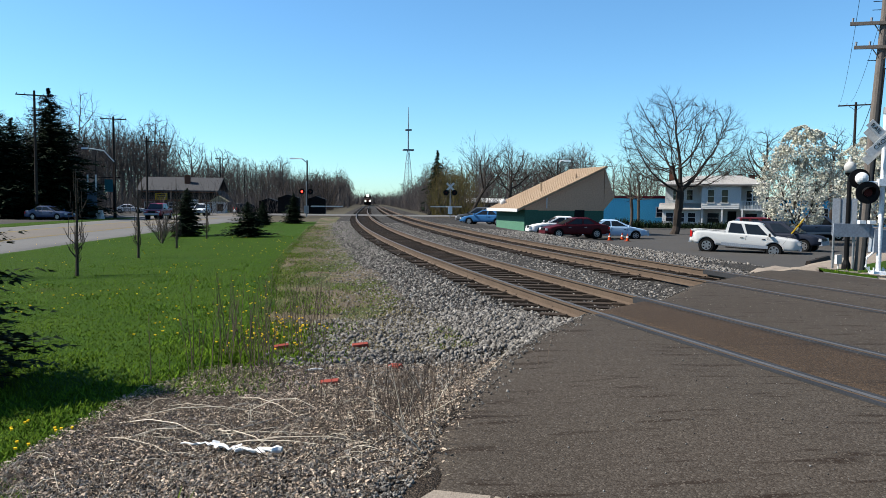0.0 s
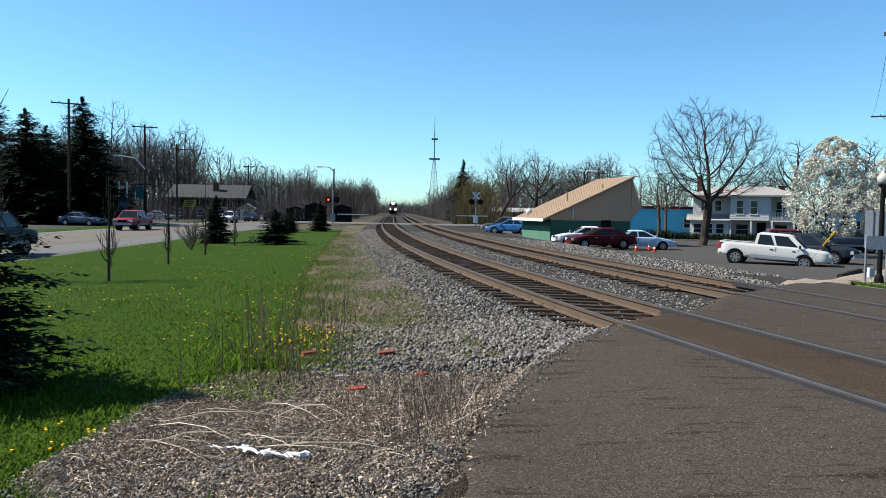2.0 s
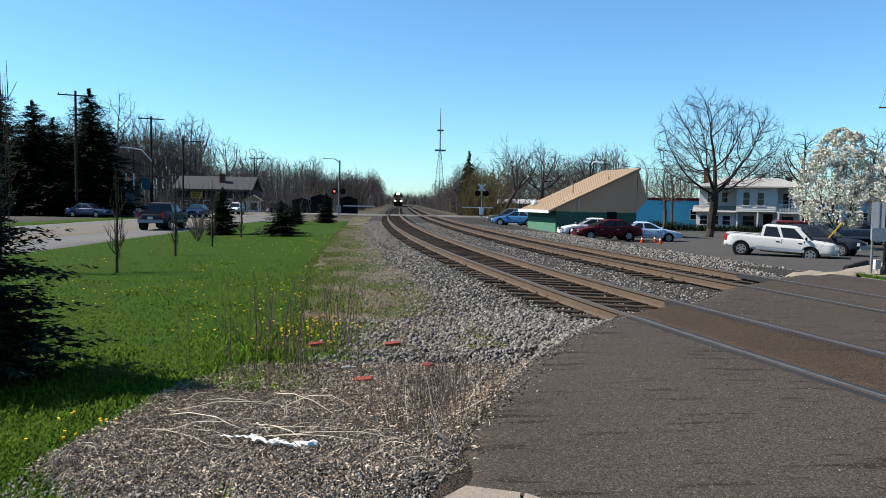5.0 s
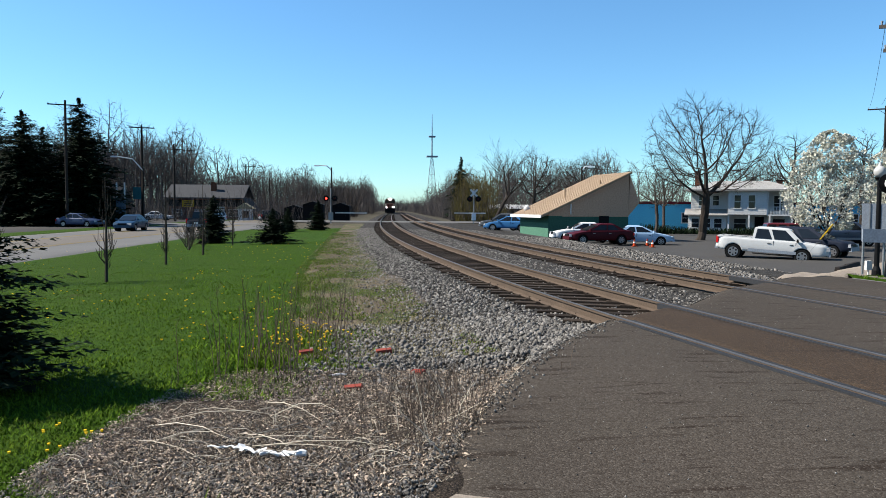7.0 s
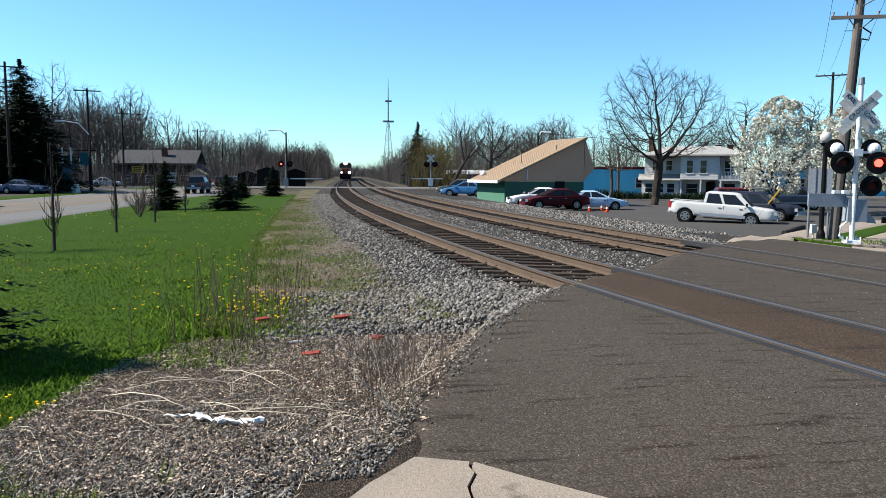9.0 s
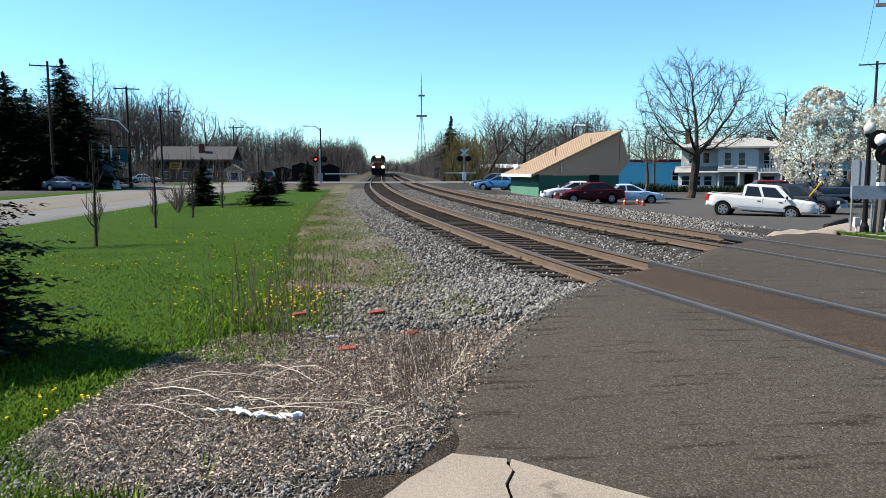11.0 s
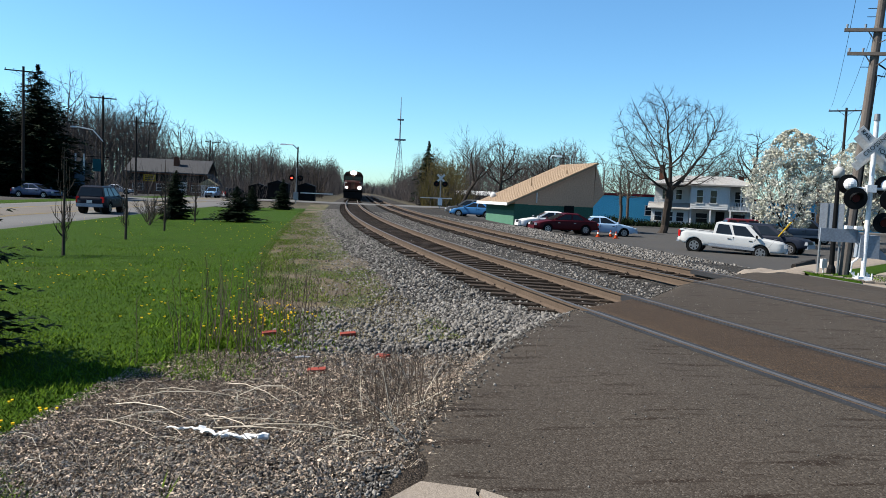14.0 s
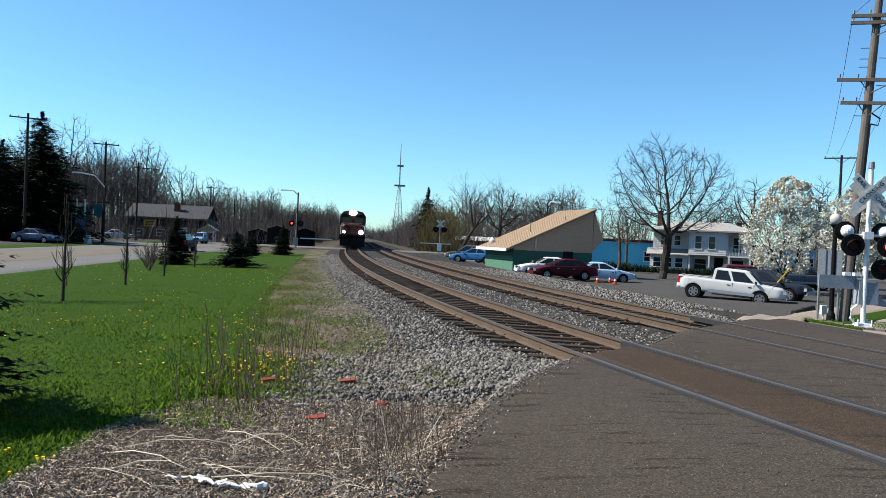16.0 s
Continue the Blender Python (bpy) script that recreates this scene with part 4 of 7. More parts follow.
def conifer(name, m, seed, height, width, label, whorls, per, sprigs, group="", low=0.06, droop=0.25, sprig=0.16, taper=0.78):
    """Trunk with whorls of drooping boughs that carry needle sprays."""
    rng = random.Random(seed)
    o = thing(name, label, "conifer", m, group=group)
    g = Geo()
    g.tube([(0, 0, -0.15), (0, 0, height * 0.5), (0, 0, height * 0.98)], [height * 0.018 + 0.02, height * 0.011 + 0.01, 0.01], 8, caps=False)
    part("trunk", g, M_BARKDARK, o)
    verts, faces = [], []
    for i in range(whorls):
        t = i / (whorls - 1)
        z = height * (low + (1 - low) * t)
        reach = width / 2 * ((1 - t) ** taper) * rng.uniform(0.55, 1.2) + 0.012 * width
        for k in range(per):
            a = rng.uniform(0, 2 * math.pi)
            zj = z + rng.uniform(-0.6, 0.6) * height / whorls
            L = reach * rng.uniform(0.65, 1.1)
            dirv = Vector((math.cos(a), math.sin(a), 0))
            side = Vector((-dirv.y, dirv.x, 0))
            for j in range(sprigs):
                f = (j + rng.random()) / sprigs
                c = dirv * (L * f) + Vector((0, 0, zj + L * (0.18 * f - droop * f * f * 1.3) + rng.uniform(-0.03, 0.03) * height * 0.3))
                s = sprig * height ** 0.5 * rng.uniform(0.6, 1.2) * (1.1 - 0.5 * f) * (1 - 0.80 * t)
                for q in (-1, 1):
                    out = (dirv * 0.8 + side * q * rng.uniform(0.3, 1.0) + Vector((0, 0, rng.uniform(-0.5, 0.25)))).normalized()
                    w = out.cross(Vector((rng.uniform(-0.6, 0.6), rng.uniform(-0.6, 0.6), 1))).normalized()
                    b = len(verts)
                    verts += [c - w * s * 0.26, c + out * s, c + w * s * 0.26]
                    faces.append((b, b + 1, b + 2))
    ob = new("needle_mass", raw_mesh("needle_mass", [tuple(v) for v in verts], faces, M_NEEDLE))
    ob.parent = o
    tagged(ob, "dense dark needle boughs")
    return o


# big firs across the street
for k, (x, y, h, w) in enumerate(((-41.6, 85, 13.9, 12.5), (-47.5, 84, 12.6, 12.5), (-52.5, 86, 14.0, 13), (-44.0, 92, 10.5, 12), (-58, 86, 14.5, 12), (-49.5, 92, 11.5, 13), (-62, 80, 13.5, 10))):
    conifer("fir_tree", land(x, y), 60 + k, h, w, "tall dark fir across the street", 21, 22, 18, "firs across the street", low=0.03, droop=0.16, sprig=0.34, taper=0.52)
# young spruces on the lawn
for k, (x, y, h, w) in enumerate(((-9.55, 41.0, 1.9, 2.7), (-13.6, 43.6, 2.7, 2.3), (-13.2, 62, 1.9, 2.0), (-11.4, 66, 2.6, 2.2))):
    conifer("young_spruce", land(x, y, 0.02), 70 + k, h, w, "young dark green spruce planted on the lawn", 22, 14, 11, "young spruces", low=0.02, droop=0.1, sprig=0.25, taper=0.68)
# the spruce close by
conifer("young_spruce", land(-5.2, 7.8, 0.02), 79, 2.7, 3.0, "dark spruce close by at the lawn's edge", 28, 21, 19, "young spruces", low=0.05, droop=0.12, sprig=0.13)


def sapling(m, seed, height, label, lush=1):
    rng = random.Random(seed)
    o = thing("sapling", label, "sapling", m, group="saplings on the lawn")
    g = Geo()
    g.tube([(0, 0, -0.1), (0.02, 0, height * 0.5), (0, 0.02, height * 0.96)], [0.046, 0.030, 0.008], 6, caps=False)
    part("trunk", g, M_BARKDARK, o)
    g = Geo()
    for k in range(26 * lush):
        z = height * (0.10 + 0.62 * rng.random() ** 1.6)
        a = rng.uniform(0, 2 * math.pi)
        L = height * 0.13 * rng.uniform(0.5, 1.2)
        p = Vector((0, 0, z))
        q = p + Vector((math.cos(a) * L * 0.42, math.sin(a) * L * 0.42, L * 0.45))
        e = q + Vector((math.cos(a) * L * -0.05, math.sin(a) * L * -0.05, L * 1.3))
        g.tube([p, q, e], [0.015, 0.011, 0.004], 4, caps=False)
        for _ in range(2):
            b = a + rng.uniform(-1, 1)
            g.tube([q, q + Vector((math.cos(b) * L * 0.28, math.sin(b) * L * 0.28, L * 0.6))], [0.008, 0.003], 3, caps=False)
    part("twig_crown", g, M_BARKDARK, o)
    return o


for k, (x, y, h) in enumerate(((-9.3, 20.4, 3.0), (-10.0, 26.6, 3.1), (-10.4, 31.9, 3.1), (-11.5, 40.1, 2.6))):
    sapling(land(x, y), 80 + k, h, "thin leafless sapling planted in the lawn")
sapling(land(-12.4, 20.2), 88, 6.2, "taller thin leafless sapling near the street", 2)
for k, (x, y) in enumerate(((-13.6, 39.0), (-12.6, 36.5))):
    o = thing("shrub", "small leafless shrub on the lawn", "shrub", land(x, y))
    g = Geo()
    rng = random.Random(95 + k)
    for _ in range(9):
        a = rng.uniform(0, 6.28)
        branch(g, Vector((0, 0, -0.05)), Vector((math.cos(a) * 0.5, math.sin(a) * 0.5, 1)).normalized(), 0.75, 0.018, 2, rng, 0.6, 0.3, 3)
    part("stem_clump", g, M_BARK, o)


# distant woods, each stand one mass of bare trees
def woods(name, label, places, seeds, heights, material, depth=3):
    kinds = []
    for s in seeds:
        t, c = grown_tree_geo(s, 10.0, 0.16, 0.22, 0.62, points=300 if depth > 2 else 200, step=0.052, twigs=5, base=0.05, ribbon=0.008)
        g = Geo()
        g.add(t.v, t.f)
        g.add(c.v, c.f)
        v = np.array(g.v)
        f = np.array([q for q in g.f if len(q) == 4])
        kinds.append((v, f))
    rng = random.Random(len(places))
    V, F, n = [], [], 0
    for i, (x, y) in enumerate(places):
        v, f = kinds[i % len(kinds)]
        s = rng.uniform(*heights) / 10.0
        a = rng.uniform(0, 6.28)
        R = np.array([[math.cos(a), -math.sin(a), 0], [math.sin(a), math.cos(a), 0], [0, 0, 1]])
        V.append(v @ R.T * np.array([s * 0.9, s * 0.9, s]) + np.array([x, y, lie(x, y)]))
        F.append(f + n)
        n += len(v)
    ob = new(name, raw_mesh(name, np.concatenate(V), np.concatenate(F), material))
    return tagged(ob, label, "woods", "", "stuff")


rngw = random.Random(5)
P1 = [(-(0.325 + 0.26 * rngw.random()) * y - 2, y) for y in [rngw.uniform(145, 200) for _ in range(115)]]
woods("woods_left", "grey leafless woods beyond the street", P1, (101, 102, 103, 104), (12, 19), M_WOODS)
P1 = [(-(0.17 + 0.17 * rngw.random()) * y - 2, y) for y in [rngw.uniform(195, 270) for _ in range(80)]]
woods("woods_left_middle", "brown-grey leafless woods along the street", P1, (101, 103, 105), (10.5, 14.5), M_WOODS)
P2 = [(-(0.105 + 0.085 * rngw.random()) * y, y) for y in [rngw.uniform(260, 420) for _ in range(120)]]
woods("woods_left_far", "hazy leafless woods along the railway", P2, (105, 106, 107), (10, 14), M_WOODS, depth=2)
P3 = [(-(0.095 + 0.07 * rngw.random()) * y, y) for y in [rngw.uniform(230, 520) for _ in range(90)]]
woods("thicket_left", "low leafless thicket beside the railway", P3, (108, 109), (7, 12), M_WOODS, depth=2)
P4 = [((-0.045 + 0.075 * rngw.random()) * y, y) for y in [rngw.uniform(150, 420) for _ in range(70)]]
woods("thicket_right", "leafless thicket right of the railway", [(max(x, centre(y) + 14 + 6 * rngw.random()), y) for x, y in P4], (110, 111), (7, 12), M_WOODS, depth=2)
P5 = [((0.012 + 0.05 * rngw.random()) * y, y) for y in [rngw.uniform(118, 150) for _ in range(26)]]
woods("budding_thicket", "thicket with yellow-green buds beside the railway", P5, (112, 113), (5.5, 9.5), M_BUDS, depth=2)
P6 = [((0.06 + 0.15 * rngw.random()) * y, y) for y in [rngw.uniform(130, 190) for _ in range(48)]]
woods("woods_right", "leafless trees behind the green building", P6, (114, 115, 116), (9, 14), M_WOODS, depth=3)
P7 = [((0.20 + 0.5 * rngw.random()) * y, y) for y in [rngw.uniform(120, 190) for _ in range(60)]]
woods("woods_behind_house", "leafless trees behind the houses", P7, (117, 118), (8, 13), M_WOODS, depth=3)
conifer("fir_tree", land(2.5, 150), 91, 12.5, 7.0, "dark fir amid the bare thicket", 22, 12, 10, low=0.05, droop=0.3, sprig=0.42)


def brush(name, label, n, seed, place, tall, material, width=0.022):
    """Low tangled brush: many thin upright slips over a stretch of ground."""
    rs = np.random.RandomState(seed)
    x, y = place(rs, n)
    h = tall[0] + (tall[1] - tall[0]) * rs.random_sample(n) ** 1.5
    h *= np.array([0.75 + 0.8 * noise.noise((a * 0.09, b * 0.05, seed * 1.3)) for a, b in zip(x, y)])
    h = np.maximum(h, 0.4)
    a = rs.uniform(0, 2 * np.pi, n)
    lean = rs.normal(size=(n, 2)) * 0.28
    u = np.stack([np.cos(a), np.sin(a), np.zeros(n)], 1) * (width * (0.6 + rs.random_sample(n)) * (y / 150.0) ** 0.5)[:, None]
    start = rs.random_sample(n) ** 2 * 0.6
    z = np.array([lie(p, q) for p, q in zip(x, y)])
    foot = np.stack([x, y, z + start * h], 1)
    tip = foot + np.stack([lean[:, 0] * h, lean[:, 1] * h, h * (1 - start)], 1)
    v = np.stack([foot - u, foot + u, tip + u * 0.4, tip - u * 0.4], 1)
    ob = new(name, raw_mesh(name, v, np.arange(4 * n).reshape(n, 4), material))
    return tagged(ob, label, "brush", "", "stuff")


def beside(d0, d1, y0, y1):
    def place(rs, n):
        y = y0 + (y1 - y0) * rs.random_sample(n)
        return np.array([centre(v) for v in y]) + rs.uniform(d0, d1, n), y
    return place


def fan(t0, t1, y0, y1):
    def place(rs, n):
        y = rs.uniform(y0, y1, n)
        return rs.uniform(t0, t1, n) * y, y
    return place


brush("brush_left", "tangled brown brush left of the railway", 26000, 1, beside(-46, -7.5, 112, 430), (2.0, 7.0), M_WOODS)
brush("brush_right", "tangled brown brush right of the railway", 26000, 2, beside(11, 46, 112, 430), (2.0, 7.0), M_WOODS)
brush("brush_budding", "yellow-green budding brush beside the railway", 9000, 3, fan(0.01, 0.075, 116, 140), (1.5, 6.0), M_BUDS)
brush("brush_woods", "dark undergrowth below the far woods", 26000, 4, fan(-0.62, -0.12, 150, 240), (2.0, 9.0), M_BARKDARK)
brush("brush_houses", "brown undergrowth behind the buildings", 14000, 5, fan(0.06, 0.62, 118, 170), (2.0, 5.5), M_WOODS)
brush("hedge", "low dark green shrubs in front of the white house", 2500, 7, lambda rs, n: (rs.uniform(20.5, 40, n), rs.normal(81.5, 0.5, n)), (0.5, 1.3), M_NEEDLE, 0.06)
brush("brush_far", "hazy far brush where the railway vanishes", 12000, 6, fan(-0.16, 0.03, 430, 900), (5.0, 11.0), M_WOODS, 0.05)


# ------------------------------------------------------------ vehicles
def smooth_step(v):
    v = max(0.0, min(1.0, v))
    return v * v * (3 - 2 * v)


def line_at(line, x):
    for (xa, za), (xb, zb) in zip(line, line[1:]):
        if x <= xb:
            return za + (zb - za) * (x - xa) / max(xb - xa, 1e-6)
    return line[-1][1]


SHAPES = {  # length, width, wheel radius, axles, sill, shoulder line, (rear and front foot, height) and (rear and front edge, height) of the cab
    "pickup": (5.55, 1.92, 0.385, 1.52, -1.86, 0.44,
               [(-2.78, 1.02), (-2.74, 1.13), (-0.95, 1.13), (-0.9, 1.14), (1.25, 1.14), (1.6, 1.10), (2.5, 1.02), (2.70, 0.93), (2.78, 0.78)],
               (-0.98, 1.56, 1.12), (-0.86, 0.80, 1.78)),
    "suv": (4.55, 1.84, 0.35, 1.38, -1.30, 0.36,
            [(-2.28, 0.90), (-2.24, 1.0), (0.9, 1.02), (1.25, 0.99), (1.95, 0.90), (2.17, 0.80), (2.28, 0.66)],
            (-2.20, 1.22, 1.0), (-1.90, 0.22, 1.66)),
    "car": (4.70, 1.80, 0.325, 1.42, -1.36, 0.28,
            [(-2.36, 0.78), (-2.28, 0.92), (-1.7, 0.97), (0.9, 0.94), (1.4, 0.88), (2.0, 0.76), (2.25, 0.66), (2.36, 0.52)],
            (-1.85, 1.22, 0.94), (-0.92, 0.12, 1.44))}


def car_skin(L, W, wr, xf, xr, z0, line):
    """The lower body: columns along its length, bulged sides, rounded shoulders and ends, cut away over the wheels."""
    r = wr * 1.17
    xs = sorted(set([round(-L / 2 + L * i / 44, 3) for i in range(45)]
                    + [round(c + r * math.cos(math.pi * k / 12), 3) for c in (xf, xr) for k in range(13)]))
    rows = []
    for x in xs:
        zt = line_at(line, x)
        zb = z0 + 0.10 * smooth_step((abs(x) - L / 2 + 0.5) / 0.5)
        for c in (xf, xr):
            if abs(x - c) < r:
                zb = max(zb, wr + math.sqrt(r * r - (x - c) ** 2) * 0.98)
        zb = min(zb, zt - 0.06)
        hw = W / 2 * (1 - 0.16 * smooth_step((abs(x) - L / 2 + 0.55) / 0.55) ** 2)
        ring = []
        for t in (0.0, 0.18, 0.4, 0.62, 0.82, 0.93):
            z = zb + (zt - zb) * t
            a = (z - z0) / (zt - z0)
            ring.append((x, hw * (1 - 0.045 * (2 * a - 0.95) ** 2 - (0.012 if 0.55 < a < 0.7 else 0)), z))
        ring += [(x, hw * 0.935, zt), (x, hw * 0.80, zt + 0.012), (x, 0.0, zt + 0.03)]
        rows.append(ring)
    g = Geo()
    n = len(rows[0])
    for s in (-1, 1):
        v = [(p[0], s * p[1], p[2]) for ring in rows for p in ring]
        f = [(i * n + j, (i + 1) * n + j, (i + 1) * n + j + 1, i * n + j + 1) for i in range(len(rows) - 1) for j in range(n - 1)]
        k = len(v)
        v += [(ring[0][0], 0.0, ring[0][2]) for ring in rows]
        f += [(i * n, k + i, k + i + 1, (i + 1) * n) for i in range(len(rows) - 1)]
        for i in (0, len(rows) - 1):
            f.append(tuple(i * n + j for j in range(n)) + (k + i,))
        g.add(v, f)
    return g


def pane(quad, thick, inset=0.0):
    """A thin slab over a quad (four corners in order round it), drawn in at its edges and set proud."""
    q = [Vector(p) for p in quad]
    c = sum(q, Vector()) / 4
    q = [p + (c - p).normalized() * inset for p in q]
    nrm = (q[1] - q[0]).cross(q[3] - q[0]).normalized()
    if nrm.dot(c - Vector((0, 0, 0.9))) < 0:
        nrm = -nrm
    return Geo().add([p - nrm * 0.02 for p in q] + [p + nrm * thick for p in q],
                     [(3, 2, 1, 0), (4, 5, 6, 7), (0, 1, 5, 4), (1, 2, 6, 5), (2, 3, 7, 6), (3, 0, 4, 7)])


def vehicle(kind, colour, label, category, m, group=""):
    o = thing(category.replace(" ", "_"), label, category, m, group=group)
    p = paint(label.split(" ")[0] + " car paint", colour)
    L, W, wr, xf, xr, z0, line, (a, b, zb), (c, d, zr) = SHAPES[kind]
    part("body", car_skin(L, W, wr, xf, xr, z0, line), p, o, smooth=True)
    bw, rw = W / 2 * 0.90, W / 2 * 0.70
    # cab: waist, upper edge of the glass, rounded roof
    g = Geo()
    zg = zr - 0.05
    v = [(a, -bw, zb - 0.05), (b, -bw, zb - 0.05), (b, bw, zb - 0.05), (a, bw, zb - 0.05),
         (c - 0.03, -rw - 0.015, zg), (d + 0.05, -rw - 0.015, zg), (d + 0.05, rw + 0.015, zg), (c - 0.03, rw + 0.015, zg),
         (c + 0.12, -rw + 0.12, zr + 0.02), (d - 0.18, -rw + 0.12, zr + 0.02), (d - 0.18, rw - 0.12, zr + 0.02), (c + 0.12, rw - 0.12, zr + 0.02)]
    g.add(v, [(0, 1, 5, 4), (1, 2, 6, 5), (2, 3, 7, 6), (3, 0, 4, 7), (4, 5, 9, 8), (5, 6, 10, 9), (6, 7, 11, 10), (7, 4, 8, 11), (8, 9, 10, 11)])
    part("cab_shell", g, p, o)

    def on_side(t, u, s):
        """A point of the cab's side: t along from rear to front, u up from waist to roof."""
        lo = Vector((a + (b - a) * t, s * bw, zb))
        hi = Vector((c - 0.03 + (d - c + 0.08) * t, s * (rw + 0.015), zg))
        return lo.lerp(hi, u)
    cuts = {"pickup": ((0.06, 0.40), (0.45, 0.86)), "suv": ((0.04, 0.27), (0.31, 0.55), (0.60, 0.90)), "car": ((0.17, 0.47), (0.51, 0.88))}[kind]
    for s in (-1, 1):
        for t0, t1 in cuts:
            part("side_window", pane([on_side(t0, 0.1, s), on_side(t1, 0.1, s), on_side(t1 - 0.02, 0.93, s), on_side(t0 + 0.02, 0.93, s)], 0.004), M_GLASS, o, "dark tinted side window")
        for t in [q[1] + 0.025 for q in cuts[:-1]] + [cuts[-1][1] - 0.01]:
            q = on_side(t, 0.0, s)
            part("door_gap", Geo().box((q.x, s * W / 2 * 0.972, (zb + z0) / 2 + 0.1), (0.016, 0.03, zb - z0 - 0.26)), M_BLACK, o)
            part("door_handle", Geo().box((q.x - 0.2, s * W / 2 * 0.985, zb - 0.17), (0.17, 0.04, 0.035)), M_BLACK if sum(colour) > 0.1 else M_RIM, o)
    for x0, x1, n in ((b, d + 0.05, "windscreen"), (a, c - 0.03, "rear_window")):
        lo, hi = Vector((x0, 0, zb)), Vector((x1, 0, zg))
        p0, p1 = lo.lerp(hi, 0.08), lo.lerp(hi, 0.94)
        h0, h1 = bw - 0.10, rw - 0.05
        part(n, pane([(p0.x, -h0, p0.z), (p0.x, h0, p0.z), (p1.x, h1, p1.z), (p1.x, -h1, p1.z)], 0.004), M_GLASS, o, "dark glass")
    if kind == "pickup":
        # the bed is closed: a black sheet on top paints its shaded inside
        part("bed_floor", Geo().box((-1.86, 0, 1.168), (1.62, W - 0.42, 0.012)), M_BLACK, o, "black sheet for the shaded inside of the load bed")
        g = Geo()
        for s in (-1, 1):
            g.box((-1.86, s * (W / 2 - 0.13), 1.165), (1.74, 0.12, 0.08), taper=(0.99, 0.7))
        g.box((-2.69, 0, 1.15), (0.10, W - 0.3, 0.09))
        part("bed_rail", g, p, o)
        for s in (-1, 1):
            part("sill_cladding", Geo().box((0.05, s * W / 2 * 0.965, z0 + 0.10), (2.35, 0.05, 0.16)), M_BLACK if sum(colour) < 0.1 else M_GREYBOX, o, "lower body cladding")
            part("step_bar", Geo().tube([(-0.9, s * W / 2 * 0.95, z0 - 0.06), (1.1, s * W / 2 * 0.95, z0 - 0.06)], 0.035, 6), M_BLACK, o)
    for s in (-1, 1):
        for x in (xf, xr):
            part("wheel_well", Geo().tube([(x, s * (W / 2 - 0.40), wr), (x, s * (W / 2 - 0.10), wr)], wr * 1.15, 18), M_BLACK, o)
            g = Geo()
            g.tube([(x, s * (W / 2 - 0.26), wr), (x, s * (W / 2 - 0.24), wr), (x, s * (W / 2 - 0.05), wr), (x, s * (W / 2 - 0.02), wr)], [wr * 0.93, wr, wr, wr * 0.93], 22)
            tyre = part("wheel", g, M_TYRE, o)
            g = Geo()
            g.tube([(x, s * (W / 2 - 0.06), wr), (x, s * (W / 2 - 0.012), wr)], [wr * 0.60, wr * 0.66], 18)
            part("rim", g, M_RIM, tyre)
            # black discs on the solid rim paint the shade inside its openings
            for k in range(6):
                an = math.pi * 2 * (k + 0.5) / 6
                g = Geo().tube([(x + math.cos(an) * wr * 0.44, s * (W / 2 - 0.03), wr + math.sin(an) * wr * 0.44),
                                (x + math.cos(an) * wr * 0.44, s * (W / 2 - 0.006), wr + math.sin(an) * wr * 0.44)], wr * 0.13, 6)
                part("rim_opening", g, M_BLACK, tyre)
        zl = line_at(line, L / 2 - 0.1) - (0.09 if kind != "car" else 0.03)
        part("headlight", Geo().box((L / 2 - 0.10, s * (W / 2 - 0.30), zl), (0.16, 0.40, 0.17), rz=-s * 14, taper=(0.8, 0.9)), M_HEADLAMP, o)
        zt = line[0][1] - 0.05
        part("tail_lamp", Geo().box((-L / 2 + 0.06, s * (W / 2 - 0.20), zt), (0.12, 0.17, 0.36 if kind != "car" else 0.18), rz=s * 12), M_TAIL, o)
        part("mirror", Geo().box((b - 0.30, s * (W / 2 + 0.05), zb + 0.09), (0.11, 0.2, 0.15), taper=(0.8, 0.85)), p if kind == "car" else M_BLACK, o)
    hb = 0.84 * W
    part("front_bumper", Geo().box((L / 2 - 0.02, 0, z0 + 0.15), (0.16, hb, 0.22), taper=(0.8, 0.97)), p if kind == "car" else M_GREYBOX, o)
    part("rear_bumper", Geo().box((-L / 2 + 0.02, 0, z0 + 0.15), (0.16, hb, 0.20), taper=(0.8, 0.97)), p if kind == "car" else M_GREYBOX, o)
    part("grille", Geo().box((L / 2 - 0.03, 0, zl - 0.03), (0.08, W * 0.42, 0.22), taper=(0.7, 0.95)), M_BLACK, o)
    part("plate", Geo().box((-L / 2 - 0.035, 0, z0 + 0.36), (0.02, 0.32, 0.16)), M_WHITE, o)
    return o


def heading(x, y, az, lift=0.0, nose=0.0):
    """A vehicle's pose: az is the bearing of its front, clockwise from +y."""
    return pose(x, y, lie(x, y) + 0.03 + lift, 0, nose, 90 - az)


vehicle("pickup", (0.50, 0.495, 0.48), "silver crew-cab pickup parked on the lot", "pickup truck", heading(17.5, 40.7, 118, -0.13, 3.4))
vehicle("suv", (0.012, 0.016, 0.028), "black SUV parked behind the silver pickup", "car", heading(20.6, 42.8, 132, -0.04))
vehicle("suv", (0.10, 0.012, 0.014), "maroon SUV parked farther back on the lot", "car", heading(25.0, 54.5, 100))
vehicle("pickup", (0.04, 0.06, 0.10), "dark blue pickup parked near the teal wall", "pickup truck", heading(29.5, 56.5, 95))
# the red is lowered to carry the shade this sedan stands in
vehicle("car", (0.055, 0.004, 0.007), "dark red sedan parked by the green building", "car", heading(10.7, 53.4, -98))
